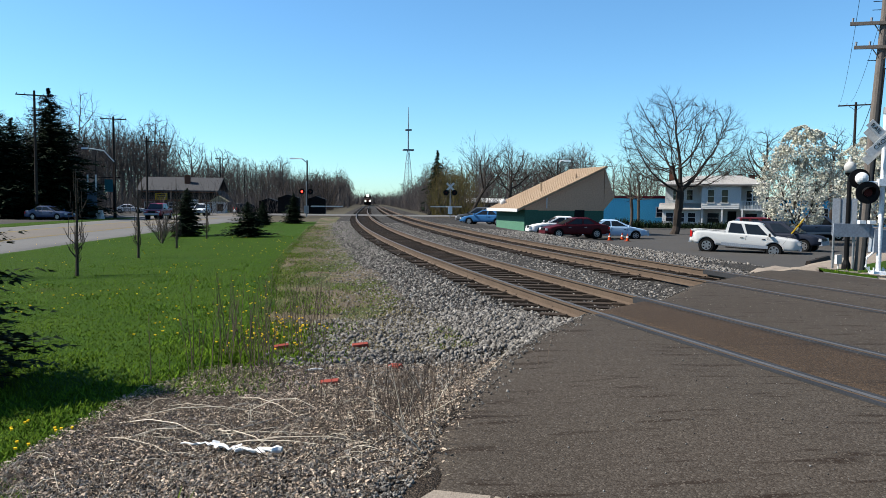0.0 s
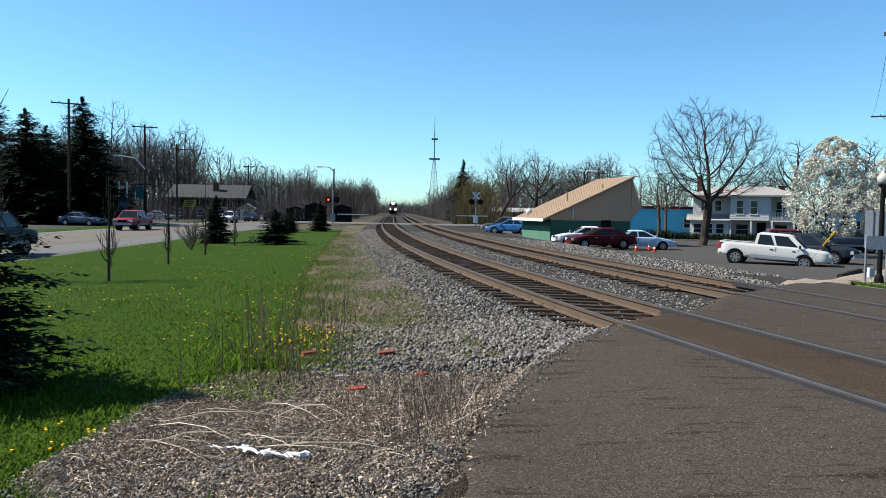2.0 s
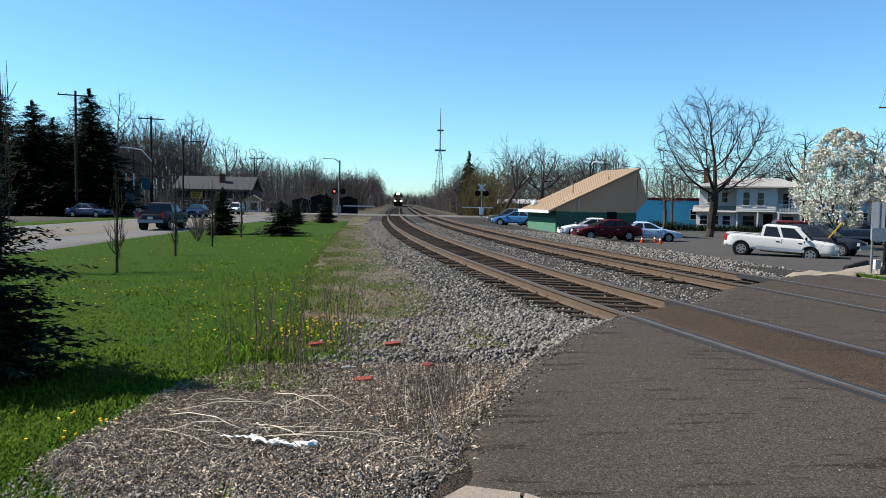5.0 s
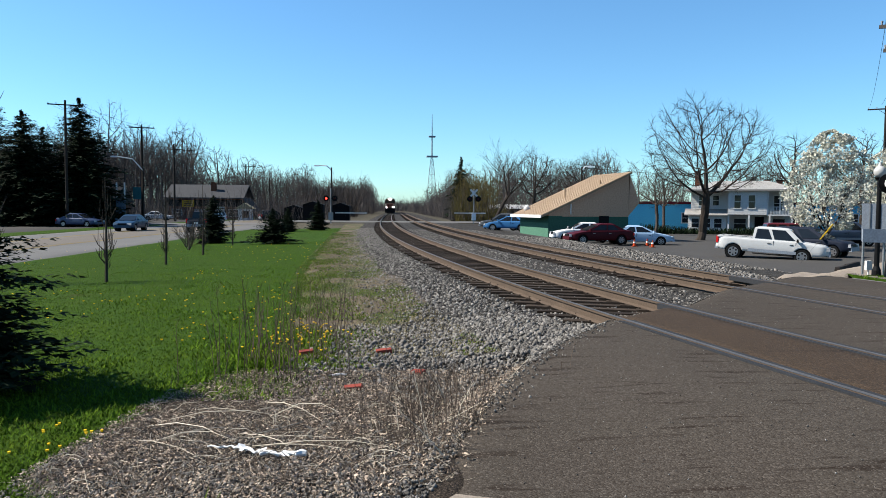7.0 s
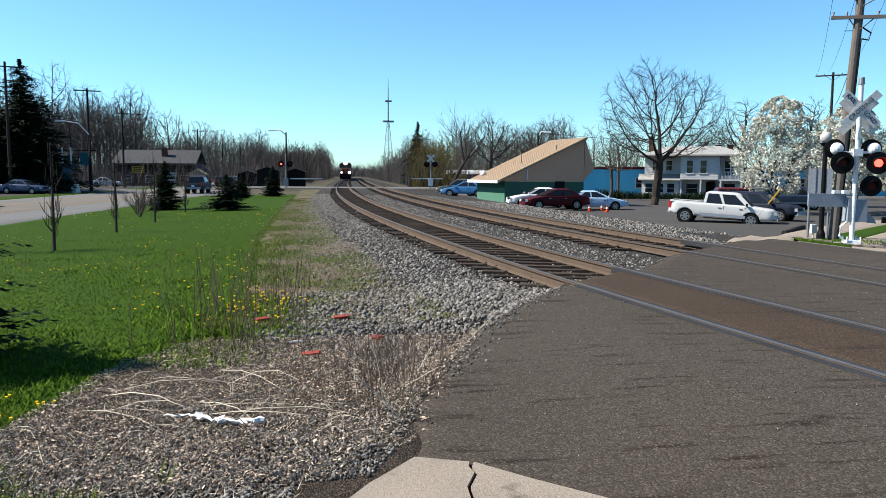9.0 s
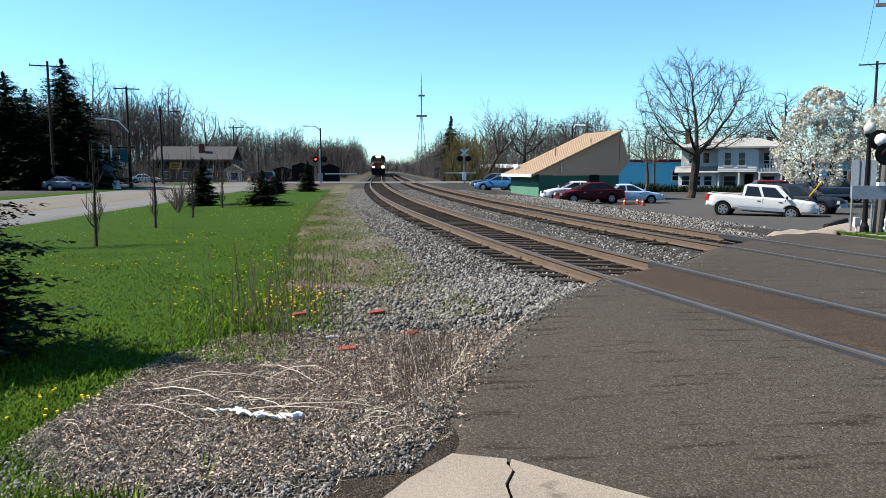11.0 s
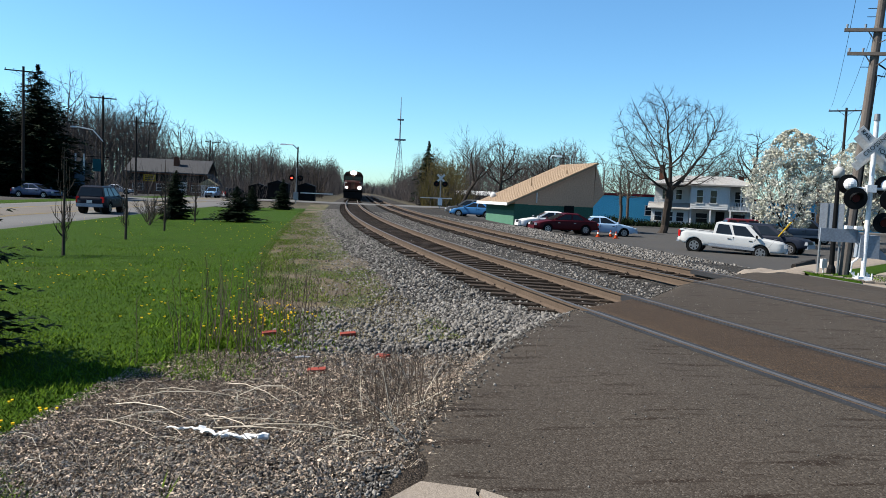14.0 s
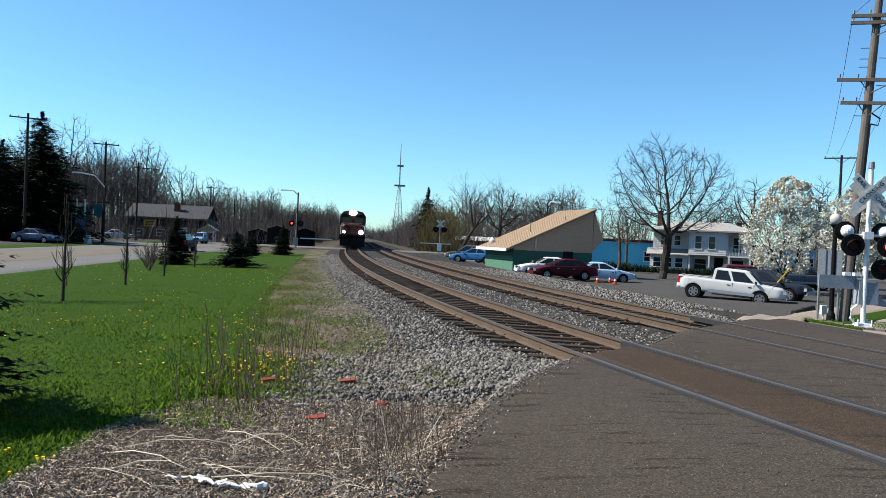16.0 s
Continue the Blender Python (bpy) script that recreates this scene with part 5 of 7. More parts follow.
vehicle("car", (0.66, 0.65, 0.64), "white sedan parked beside the red one", "car", heading(10.2, 57.0, -92))
vehicle("car", (0.32, 0.45, 0.60), "pale blue sedan parked beyond the red one", "car", heading(14.2, 55.8, 96, -0.04))
vehicle("car", (0.03, 0.13, 0.30), "blue sedan parked behind the green building", "car", heading(5.9, 72.0, -70))
vehicle("suv", (0.06, 0.065, 0.07), "dark grey SUV parked behind the green building", "car", heading(5.6, 77.0, -72))
vehicle("car", (0.03, 0.05, 0.11), "blue sedan parked under the firs", "car", heading(-39.0, 79.5, 100))
vehicle("car", (0.60, 0.60, 0.60), "white sedan parked on the forecourt", "car", heading(-41.0, 84.5, 100))
vehicle("car", (0.55, 0.55, 0.56), "silver sedan parked by the brick building", "car", heading(-48.0, 124, 80))
vehicle("suv", (0.08, 0.08, 0.09), "dark SUV parked on the forecourt", "car", heading(-56.5, 126, 80))
vehicle("suv", (0.02, 0.02, 0.022), "black SUV parked beyond the lawn", "car", heading(-28.0, 121, 60))

RED = vehicle("pickup", (0.20, 0.018, 0.030), "red pickup driving along the street", "pickup truck", pose(0, 0, 0))
GREY = vehicle("pickup", (0.032, 0.033, 0.040), "dark grey pickup driving away along the street", "pickup truck", pose(0, 0, 0))
BLUE = vehicle("car", (0.010, 0.035, 0.075), "dark blue sedan driving along the street", "car", pose(0, 0, 0))
DARK = vehicle("suv", (0.010, 0.011, 0.018), "black SUV driving away along the street", "car", pose(0, 0, 0))
LATE = vehicle("suv", (0.20, 0.34, 0.52), "pale blue SUV approaching along the street", "car", pose(0, 0, 0))
PALE = vehicle("suv", (0.60, 0.61, 0.62), "white SUV turning into the forecourt", "car", pose(0, 0, 0))


# ------------------------------------------------------------ poles, lamps and wires
def utility_pole(m, height, r, arms, label, material, insulators=True):
    o = thing("utility_pole", label, "utility pole", m, group="utility poles")
    g = Geo()
    g.tube([(0, 0, -0.3), (0, 0, height * 0.5), (0, 0, height)], [r, r * 0.85, r * 0.66], 12)
    part("post", g, material, o)
    for z, w, off in arms:
        g = Geo()
        g.box((off, -r * 0.8, z), (w, 0.10, 0.12))
        for s in (-1, 1):
            g.tube([(off + s * w * 0.22, -r * 0.8, z), (0, -r * 0.6, z - 0.5)], 0.02, 4)
        arm = part("crossarm", g, material, o)
        if insulators:
            for q in (-0.47, -0.25, 0.25, 0.47):
                g = Geo()
                g.tube([(off + w * q, -r * 0.8, z + 0.06), (off + w * q, -r * 0.8, z + 0.2)], [0.035, 0.05], 6)
                part("insulator", g, M_GREYBOX, arm)
    return o


near_pole = utility_pole(land(16.1, 27.4, rz=-28, lean_y=3.0), 12.4, 0.19,
                         [(11.45, 2.4, 0.35), (11.2, 2.4, 0.35), (9.1, 2.7, 0.25), (8.25, 2.0, 0.1)], "tall weathered timber utility pole by the crossing", M_POLE)
g = Geo()
for z in (9.6, 9.9, 10.3, 7.8):
    g.tube([(-0.02, 0, z), (-0.42, 0, z)], 0.014, 5)
g.tube([(0.16, -0.05, 7.9), (0.45, -0.05, 7.7), (0.40, -0.05, 7.45), (0.18, -0.05, 7.5)], 0.03, 6)
g.tube([(0.15, -0.1, 0.0), (0.15, -0.1, 7.5)], 0.028, 6)
part("pole_hardware", g, M_BLACK, near_pole, "dark steps, bracket and cable riser")
utility_pole(land(-40.6, 80, rz=25), 13.4, 0.17, [(12.9, 3.4, 0)], "tall dark timber utility pole by the firs", M_POLEDARK)
utility_pole(land(-37.0, 91, rz=25), 12.0, 0.16, [(11.7, 2.9, 0)], "dark utility pole with a street lamp arm", M_POLEDARK)
utility_pole(land(-42.4, 116.5, rz=25), 11.9, 0.17, [(11.05, 3.4, 1.2)], "dark utility pole before the brick building", M_POLEDARK)
utility_pole(land(-40.3, 150, rz=20), 10.8, 0.16, [(10.4, 3.0, 0.5)], "dark utility pole along the street", M_POLEDARK)
utility_pole(land(-37.5, 158, rz=20), 8.5, 0.13, [], "plain dark pole along the street", M_POLEDARK)
utility_pole(land(-36.0, 168, rz=20), 8.0, 0.13, [], "plain dark pole along the street", M_POLEDARK)
utility_pole(land(-46.5, 108, rz=20), 8.4, 0.12, [], "plain leaning dark pole", M_POLEDARK)
utility_pole(land(40.5, 70.5, rz=-30), 12.4, 0.16, [(12.1, 3.0, 0.0)], "utility pole beyond the blossom trees", M_POLEDARK)


def wires(name, label, spans):
    o = thing(name, label, "wires")
    for a, b, sag, r in spans:
        a, b = Vector(a), Vector(b)
        g = Geo()
        g.tube([a.lerp(b, i / 14) - Vector((0, 0, sag * 4 * (i / 14) * (1 - i / 14))) for i in range(15)], r, 4)
        part("wire", g, M_BLACK, o)
    return o


def sky_line(ob, x, z):
    p = ob.matrix_world @ Vector((x, -0.15, z))
    return (p.x, p.y, p.z)


bpy.context.view_layer.update()
wires("overhead_wires", "thin black overhead wires from the timber pole",
      [(sky_line(near_pole, x, z), (40.3 + dx, 70.3, 11.3), 0.9, 0.010) for x, z, dx in ((-0.8, 11.5, -1.4), (0.2, 11.5, -0.4), (1.45, 11.5, 1.3))]
      + [(sky_line(near_pole, x, z), (2.0 + q, -16.0, 10.0 + q * 0.2), 0.8, 0.010) for x, z, q in ((-0.8, 11.5, 0), (0.2, 11.5, 1.2), (1.45, 11.5, 2.6))]
      + [(sky_line(near_pole, 0.2, z), (48, 20 + k * 3, 9.5 - k * 0.6), 0.6, 0.012) for k, z in enumerate((9.9, 8.9))]
      + [(sky_line(near_pole, 0.1, 7.6), (40.3, 70.3, 8.0), 0.8, 0.016)])
wires("overhead_wires", "thin wires along the far side of the street",
      [((-42.2 + 1.6 * k, 80.6, 12.2), (-38.4 + 1.4 * k, 91.4, 11.0), 0.3, 0.012) for k in (0, 1, 2)]
      + [((-38.4 + 1.4 * k, 91.4, 11.0), (-41.4 + 1.4 * k, 116.5, 10.2), 0.6, 0.012) for k in (0, 1, 2)]
      + [((-41.4 + 1.4 * k, 116.5, 10.2), (-41.0 + 1.4 * k, 150, 9.5), 0.8, 0.012) for k in (0, 1, 2)])
wires("overhead_wires", "wire across the sky behind the green building", [((15.2, 86, 6.3), (60, 92, 6.0), 0.8, 0.02)])


def street_lamp(m, height, reach, label, lamp_z=0.25, post=M_STEEL):
    o = thing("street_lamp", label, "street lamp", m, group="street lamps")
    g = Geo()
    g.tube([(0, 0, -0.2), (0, 0, height)], [0.12, 0.09], 10)
    part("post", g, post, o)
    g = Geo()
    g.tube([(0, 0, height * 0.95), (reach * 0.4, 0, height + lamp_z * 0.8), (reach, 0, height + lamp_z)], 0.075, 6)
    part("arm", g, M_SILVER, o)
    g = Geo()
    s = 1 if reach > 0 else -1
    g.box((reach + s * 0.3, 0, height + lamp_z - 0.03), (0.75, 0.3, 0.18), taper=(0.8, 0.7))
    part("lamp_head", g, M_SILVER, o)
    return o


street_lamp(land(-15.2, 98.2), 7.0, -1.6, "street lamp at the far crossing", 0.25, M_POLEDARK)
street_lamp(land(-36.8, 90.8, rz=12), 6.9, -3.0, "street lamp on the utility pole", 1.3, M_POLEDARK)
street_lamp(land(15.2, 86), 7.4, 0.8, "lamp on a pole behind the green building", 0.1, M_POLEDARK)


def globe_lamp(m):
    o = thing("lamp_post", "black post lamp with a white globe by the crossing", "lamp post", m)
    g = Geo()
    g.tube([(0, 0, -0.05), (0, 0, 0.35), (0, 0, 0.5), (0, 0, 3.6)], [0.17, 0.15, 0.09, 0.075], 12)
    part("post", g, M_BLACK, o)
    g = Geo()
    g.tube([(0, 0, 3.6), (0, 0, 3.72)], [0.10, 0.19], 12)
    part("collar", g, M_BLACK, o)
    g = Geo()
    g.ball((0, 0, 3.92), 0.21, 18, 12, squash=1.05)
    part("globe", g, M_GLOBE, o, "white milk glass globe", smooth=True)
    g = Geo()
    g.tube([(0, 0, 4.12), (0, 0, 4.28)], [0.08, 0.02], 8)
    part("finial", g, M_GLOBE, o)
    return o


globe_lamp(land(15.62, 27.4, 0.05))


# ------------------------------------------------------------ crossing signals
def blade_text(body, size, m, parent):
    cu = bpy.data.curves.new("lettering", "FONT")
    cu.body, cu.size, cu.extrude, cu.align_x, cu.align_y = body, size, 0.003, "CENTER", "CENTER"
    tmp = bpy.data.objects.new("lettering", cu)
    scene.collection.objects.link(tmp)
    bpy.context.view_layer.update()
    me = bpy.data.meshes.new_from_object(tmp.evaluated_get(bpy.context.evaluated_depsgraph_get()))
    bpy.data.objects.remove(tmp)
    me.materials.clear()
    me.materials.append(M_BLACK)
    ob = new("lettering", me)
    ob.parent = parent
    ob.matrix_local = m
    return ob


def flasher(o, x, y, z, face, lens, r=0.30):
    """A signal head whose dark target plate faces along face (+1 or -1 in local y)."""
    g = Geo()
    g.tube([(x, y, z), (x, y + face * 0.03, z)], r, 24)
    plate = part("target_plate", g, M_BLACK, o, "round black target plate")
    g = Geo()
    g.ball((x, y - face * (r * 0.62 + 0.005), z), r * 0.62, 14, 10)
    part("lamp_housing", g, M_SILVER if face > 0 else M_BLACK, plate, "rounded lamp housing")
    g = Geo()
    g.tube([(x, y + face * 0.03, z), (x, y + face * 0.06, z)], 0.105, 16)
    part("lens", g, lens, plate, "red lamp lens")
    g = Geo()
    n = 12
    verts = []
    for k in range(n + 1):
        a = math.pi * (-0.1 + 1.2 * k / n)
        ln = 0.30 * max(0.25, math.sin(max(0, min(math.pi, a))) ** 0.5)
        for yy in (0.03, 0.03 + ln):
            verts.append((x + math.cos(a) * 0.15, y + face * yy, z + math.sin(a) * 0.15))
    g.add(verts, [(2 * k, 2 * k + 2, 2 * k + 3, 2 * k + 1) for k in range(n)])
    part("visor", g, M_BLACK, plate)


def crossbuck(o, y, z, face, lettered):
    for k, (an, words) in enumerate(((-45, "RAIL      ROAD"), (45, "CROSSING"))):
        g = Geo()
        g.box((0, 0, 0), (1.22, 0.012, 0.23))
        ob = part("crossbuck_blade", g, M_WHITE, o, "white reflective board")
        ob.matrix_local = pose(0, y + face * 0.014 * k, z, 0, -an, 0)
        if lettered:
            blade_text(words, 0.165, pose(0, face * 0.0085, 0, 90, 0, 0 if face < 0 else 180), ob)


def near_signal():
    o = thing("crossing_signal", "silver level crossing signal with crossbuck and red flashers", "crossing signal", land(12.25, 19.95, rz=-12, lean_y=0.4))
    g = Geo()
    g.tube([(0, 0, 0.0), (0, 0, 4.45)], 0.063, 14)
    g.tube([(0.17, 0.08, 0.0), (0.17, 0.08, 0.3)], 0.04, 8)
    mast = part("mast", g, M_SILVER, o, "silver-painted steel mast")
    g = Geo()
    g.tube([(0, 0, 4.44), (0, 0, 4.62)], [0.085, 0.07], 12)
    part("cap", g, M_STEEL, mast)
    g = Geo()
    g.box((0, 0, 0.12), (0.46, 0.46, 0.24), taper=(0.7, 0.7))
    for sx in (-1, 1):
        for sy in (-1, 1):
            g.tube([(sx * 0.17, sy * 0.17, 0.0), (sx * 0.17, sy * 0.17, 0.34)], 0.02, 6)
    part("base", g, M_SILVER, o)
    g = Geo()
    g.box((0, 0, -0.06), (0.9, 0.9, 0.16))
    part("footing", g, M_CONCRETE, o)
    crossbuck(o, -0.09, 3.78, -1, True)
    crossbuck(o, 0.10, 3.60, 1, False)
    g = Geo()
    g.tube([(-0.58, 0, 2.62), (0.62, 0, 2.62)], 0.035, 8)
    g.box((0, 0, 2.62), (0.24, 0.2, 0.2))
    part("light_bar", g, M_SILVER, o)
    flasher(o, -0.42, -0.17, 2.34, -1, M_DARKRED)
    flasher(o, 0.48, -0.17, 2.34, -1, M_REDLAMP)
    flasher(o, -0.52, 0.17, 2.72, 1, M_DARKRED, 0.27)
    flasher(o, 0.42, 0.17, 2.72, 1, M_DARKRED, 0.27)
    flasher(o, 0.36, -0.12, 1.72, -1, M_DARKRED, 0.28)
    # gate mechanism
    g = Geo()
    g.box((0.10, 0.16, 1.05), (0.5, 0.42, 0.62), taper=(0.96, 0.9))
    mech = part("gate_mechanism", g, M_GREYBOX, o, "grey gate mechanism case")
    g = Geo()
    g.box((-0.68, 0.06, 1.32), (0.95, 0.06, 0.36))
    g.prism([(-0.25, 1.48), (0.55, 0.85), (0.62, 0.7), (0.15, 0.75), (-0.25, 1.18)], 0.03, 0.09)
    part("counterweight_arm", g, M_GREYBOX, mech, "grey counterweight arm")
    g = Geo()
    for q in (-0.30, -0.05):
        g.box((q - 0.15, 0.06, 1.55), (0.16, 0.2, 0.09))
    part("counterweight", g, M_SILVER, mech)
    g = Geo()
    g.box((0.95, 0.06, 0.80), (0.36, 0.1, 0.16))
    part("arm_bracket", g, M_BLACK, mech)
    arm = Geo()
    arm.box((3.6, 0.06, 0.82), (5.0, 0.035, 0.11))
    gate = part("gate_arm", arm, M_WHITE, o, "white lowered gate arm with red bands")
    for k in range(5):
        g = Geo()
        g.box((1.75 + k * 0.95, 0.06, 0.82), (0.42, 0.042, 0.115))
        part("red_band", g, M_CONE, gate)
    g = Geo()
    g.tube([(-0.12, 0.05, 0.15), (-0.3, 0.05, 0.35), (-0.28, 0.05, 0.6), (-0.05, 0.06, 0.8)], 0.03, 6)
    part("cable", g, M_SILVER, o)
    return o


near_signal()


def far_signal(m, label, side, lit):
    o = thing("crossing_signal", label, "crossing signal", m)
    g = Geo()
    g.tube([(0, 0, 0), (0, 0, 4.2)], 0.065, 8)
    part("mast", g, M_STEEL, o)
    g = Geo()
    g.box((0, 0, 0.9), (0.5, 0.45, 0.9))
    part("gate_mechanism", g, M_STEEL if lit else M_SILVER, o)
    if not lit:
        crossbuck(o, -0.09, 3.7, -1, False)
    flasher(o, -0.5, -0.17, 3.0, -1, M_REDLAMP if lit else M_DARKRED, 0.34)
    flasher(o, 0.5, -0.17, 3.0, -1, M_DARKRED, 0.34)
    g = Geo()
    g.tube([(-0.6, 0, 3.0), (0.6, 0, 3.0)], 0.04, 6)
    part("light_bar", g, M_BLACK, o)
    g = Geo()
    g.box((side * 2.4, 0.1, 1.3), (3.8, 0.04, 0.12))
    part("gate_arm", g, M_WHITE, o)
    return o


far_signal(land(-13.9, 89.2), "far crossing signal with a red light and lowered gate", 1, True)
far_signal(land(3.1, 90.6), "far crossing signal beside the thicket", -0.2, False)

# grey equipment panel on posts by the timber pole
o = thing("equipment_panel", "grey steel equipment panel on posts beside the pole", "equipment panel", land(16.5, 29.2, rz=-27))
g = Geo()
g.box((0, 0, 2.15), (0.85, 0.16, 1.45))
panel = part("panel", g, M_GREYBOX, o)
for x in (-0.16, 0.16):
    g = Geo()
    g.box((x, -0.09, 2.15), (0.03, 0.03, 1.45))
    part("rib", g, M_STEEL, panel)
for x in (-0.35, 0.35):
    g = Geo()
    g.tube([(x, 0.05, -0.1), (x, 0.05, 2.8)], 0.045, 8)
    part("post", g, M_STEEL, o)
single("meter_box", Geo().box((0, 0, 0.45), (0.2, 0.15, 0.34)).tube([(0, 0, -0.1), (0, 0, 0.3)], 0.025, 6), M_WHITE, "small white utility marker in the grass", "marker", land(15.6, 27.9, 0.1))
o = thing("guy_guard", "yellow guard tube on a slanting guy wire", "guard tube", land(17.2, 36.8, 0.0, -15))
part("tube", Geo().tube([(0.89, 0, 1.2), (1.45, 0.0, 1.96)], 0.032, 8), M_SIGNYEL, o)
part("guy_wire", Geo().tube([(0, 0, -0.05), (0.9, 0, 1.21)], 0.005, 5), M_BLACK, o)
single("wheel_stop", Geo().prism([(-0.12, 0), (0.12, 0), (0.08, 0.16), (-0.08, 0.16)], -1.3, 1.3), M_POLEDARK, "dark timber wheel stop at the lot's edge", "wheel stop", land(18.6, 34.6, 0.04, -38))
single("wheel_stop", Geo().prism([(-0.12, 0), (0.12, 0), (0.08, 0.16), (-0.08, 0.16)], -1.0, 1.0), M_POLEDARK, "dark timber wheel stop at the lot's edge", "wheel stop", land(17.1, 32.6, 0.04, -38))
for x, y in ((12.95, 52.2), (14.1, 53.2), (14.0, 51.4)):
    o = thing("traffic_cone", "small orange traffic cone on the lot", "traffic cone", land(x, y, 0.03), group="traffic cones")
    part("cone", Geo().tube([(0, 0, 0.03), (0, 0, 0.50)], [0.13, 0.03], 12), M_CONE, o)
    part("base", Geo().box((0, 0, 0.015), (0.36, 0.36, 0.03)), M_CONE, o)
    part("band", Geo().tube([(0, 0, 0.24), (0, 0, 0.34)], [0.095, 0.074], 12), M_WHITE, o)


# ------------------------------------------------------------ buildings
def window(o, x, y, z, w, h, along="x"):
    g = Geo()
    s = (w, 0.06, h) if along == "x" else (0.06, w, h)
    g.box((x, y, z), s)
    win = part("window", g, M_GLASS, o, "dark window pane")
    g = Geo()
    for dx, dz, sx, sz in ((0, h / 2, w + 0.16, 0.08), (0, -h / 2, w + 0.2, 0.1), (-w / 2, 0, 0.08, h), (w / 2, 0, 0.08, h), (0, 0, w, 0.05)):
        c, sz3 = ((x + dx, y, z + dz), (sx, 0.1, sz)) if along == "x" else ((x, y + dx, z + dz), (0.1, sx, sz))
        g.box(c, sz3)
    part("window_frame", g, M_WHITE, win)


def white_house():
    o = thing("house", "white two-storey clapboard house with a pale hipped roof", "house", pose(27.2, 85.8, -1.15, 0, 0, -21))

    def wall(x0, x1, y0, y1, z0, z1, boards=True):
        w = part("wall", Geo().box(((x0 + x1) / 2, (y0 + y1) / 2, (z0 + z1) / 2), (x1 - x0, y1 - y0, z1 - z0)), M_SIDING, o, "white clapboard wall")
        if boards:
            for k in range(int((z1 - z0) / 0.2)):
                z = z0 + k * 0.2 + 0.1
                part("clapboard", Geo().prism([(y0 - 0.022, z - 0.1), (y0, z - 0.1), (y0, z + 0.09), (y0 - 0.006, z + 0.09)], x0 + 0.01, x1 - 0.01, axis="x"), M_SIDING, w)
    wall(0.3, 4.3, 1.4, 8.0, -0.2, 4.85)
    wall(4.3, 8.3, -0.5, 8.0, 2.25, 4.85)
    wall(8.3, 10.9, 1.4, 8.0, 2.25, 4.85)
    wall(4.3, 10.9, 1.6, 7.9, -0.2, 2.2, False)
    wall(0.1, 4.2, -0.2, 1.35, -0.2, 2.15)
    # hipped roof with deep eaves
    g = Geo()
    e, z, up = 0.55, 4.86, 1.25
    x0, x1, y0, y1 = 0.3 - e, 10.9 + e, -0.5 - e, 8.0 + e
    ym, dx = (y0 + y1) / 2, 3.0
    g.add([(x0, y0, z), (x1, y0, z), (x1, y1, z), (x0, y1, z), (x0, y0, z + 0.16), (x1, y0, z + 0.16), (x1, y1, z + 0.16), (x0, y1, z + 0.16),
           (x0 + dx, ym, z + up), (x1 - dx, ym, z + up)],
          [(0, 3, 2, 1), (0, 1, 5, 4), (1, 2, 6, 5), (2, 3, 7, 6), (3, 0, 4, 7), (4, 5, 9, 8), (6, 7, 8, 9), (5, 6, 9), (7, 4, 8)])
    r = part("roof", g, M_PALEROOF, o, "pale hipped roof with sunlight in its colour")
    g = Geo()
    for i in range(8):                                  # courses across the near slope
        t = (i + 0.5) / 8
        yy, zz = y0 + (ym - y0) * t, z + 0.16 + (up - 0.16) * t
        g.box(((x0 + x1) / 2, yy, zz + 0.01), (x1 - x0 - 2 * dx * t, 0.05, 0.03))
    part("roof_course", g, M_WHITE, r)
    for x, y, h in ((0.9, 3.2, 1.9), (8.4, 4.0, 0.95), (9.7, 4.4, 0.9)):
        c = part("chimney", Geo().box((x, y, 5.2 + h / 2), (0.62, 0.62, h)), M_BROWNBRICK, r, "brick chimney")
        part("chimney_cap", Geo().box((x, y, 5.2 + h + 0.05), (0.76, 0.76, 0.1)), M_BLACK, c)
    # balcony in the corner of the upper storey
    for x in (8.38, 9.6, 10.8):
        part("balcony_post", Geo().box((x, -0.42, 3.55), (0.12, 0.12, 2.6)), M_WHITE, o)
    part("balcony_floor", Geo().box((9.6, 0.42, 2.2), (2.6, 1.8, 0.14)), M_WHITE, o)
    for k in range(16):
        part("baluster", Geo().box((8.5 + k * 0.15, -0.44, 2.68), (0.05, 0.04, 0.8)), M_WHITE, o)
    part("balcony_rail", Geo().box((9.6, -0.44, 3.1), (2.5, 0.08, 0.07)), M_WHITE, o)
    for x in (5.3, 6.75):
        window(o, x, -0.52, 3.65, 0.72, 1.5)
    window(o, 9.5, 1.38, 3.5, 0.95, 1.7)
    for x in (1.5, 3.0):
        window(o, x, 1.38, 3.8, 0.7, 1.2)
    for x in (0.9, 2.1, 3.3):
        window(o, x, -0.22, 1.25, 0.85, 1.1)
    for x in (5.6, 9.6):
        window(o, x, 1.58, 1.2, 1.3, 1.2)
    part("door", Geo().box((7.6, 1.57, 0.95), (0.95, 0.08, 2.1)), M_BLACK, o, "dark door under the porch")
    g = Geo()
    g.prism([(-0.75, 2.12), (1.4, 2.75), (1.4, 2.86), (-0.75, 2.22)], -0.3, 4.3, axis="x")
    part("porch_roof", g, M_PALEROOF, o, "pale lean-to porch roof")
    for x in (4.4, 6.5, 8.6, 10.8):
        part("porch_post", Geo().box((x, -0.42, 1.0), (0.16, 0.16, 2.4)), M_WHITE, o)
    part("porch_floor", Geo().box((7.6, 0.5, 0.05), (6.6, 2.1, 0.4)), M_GREYBOX, o)
    return o


white_house()

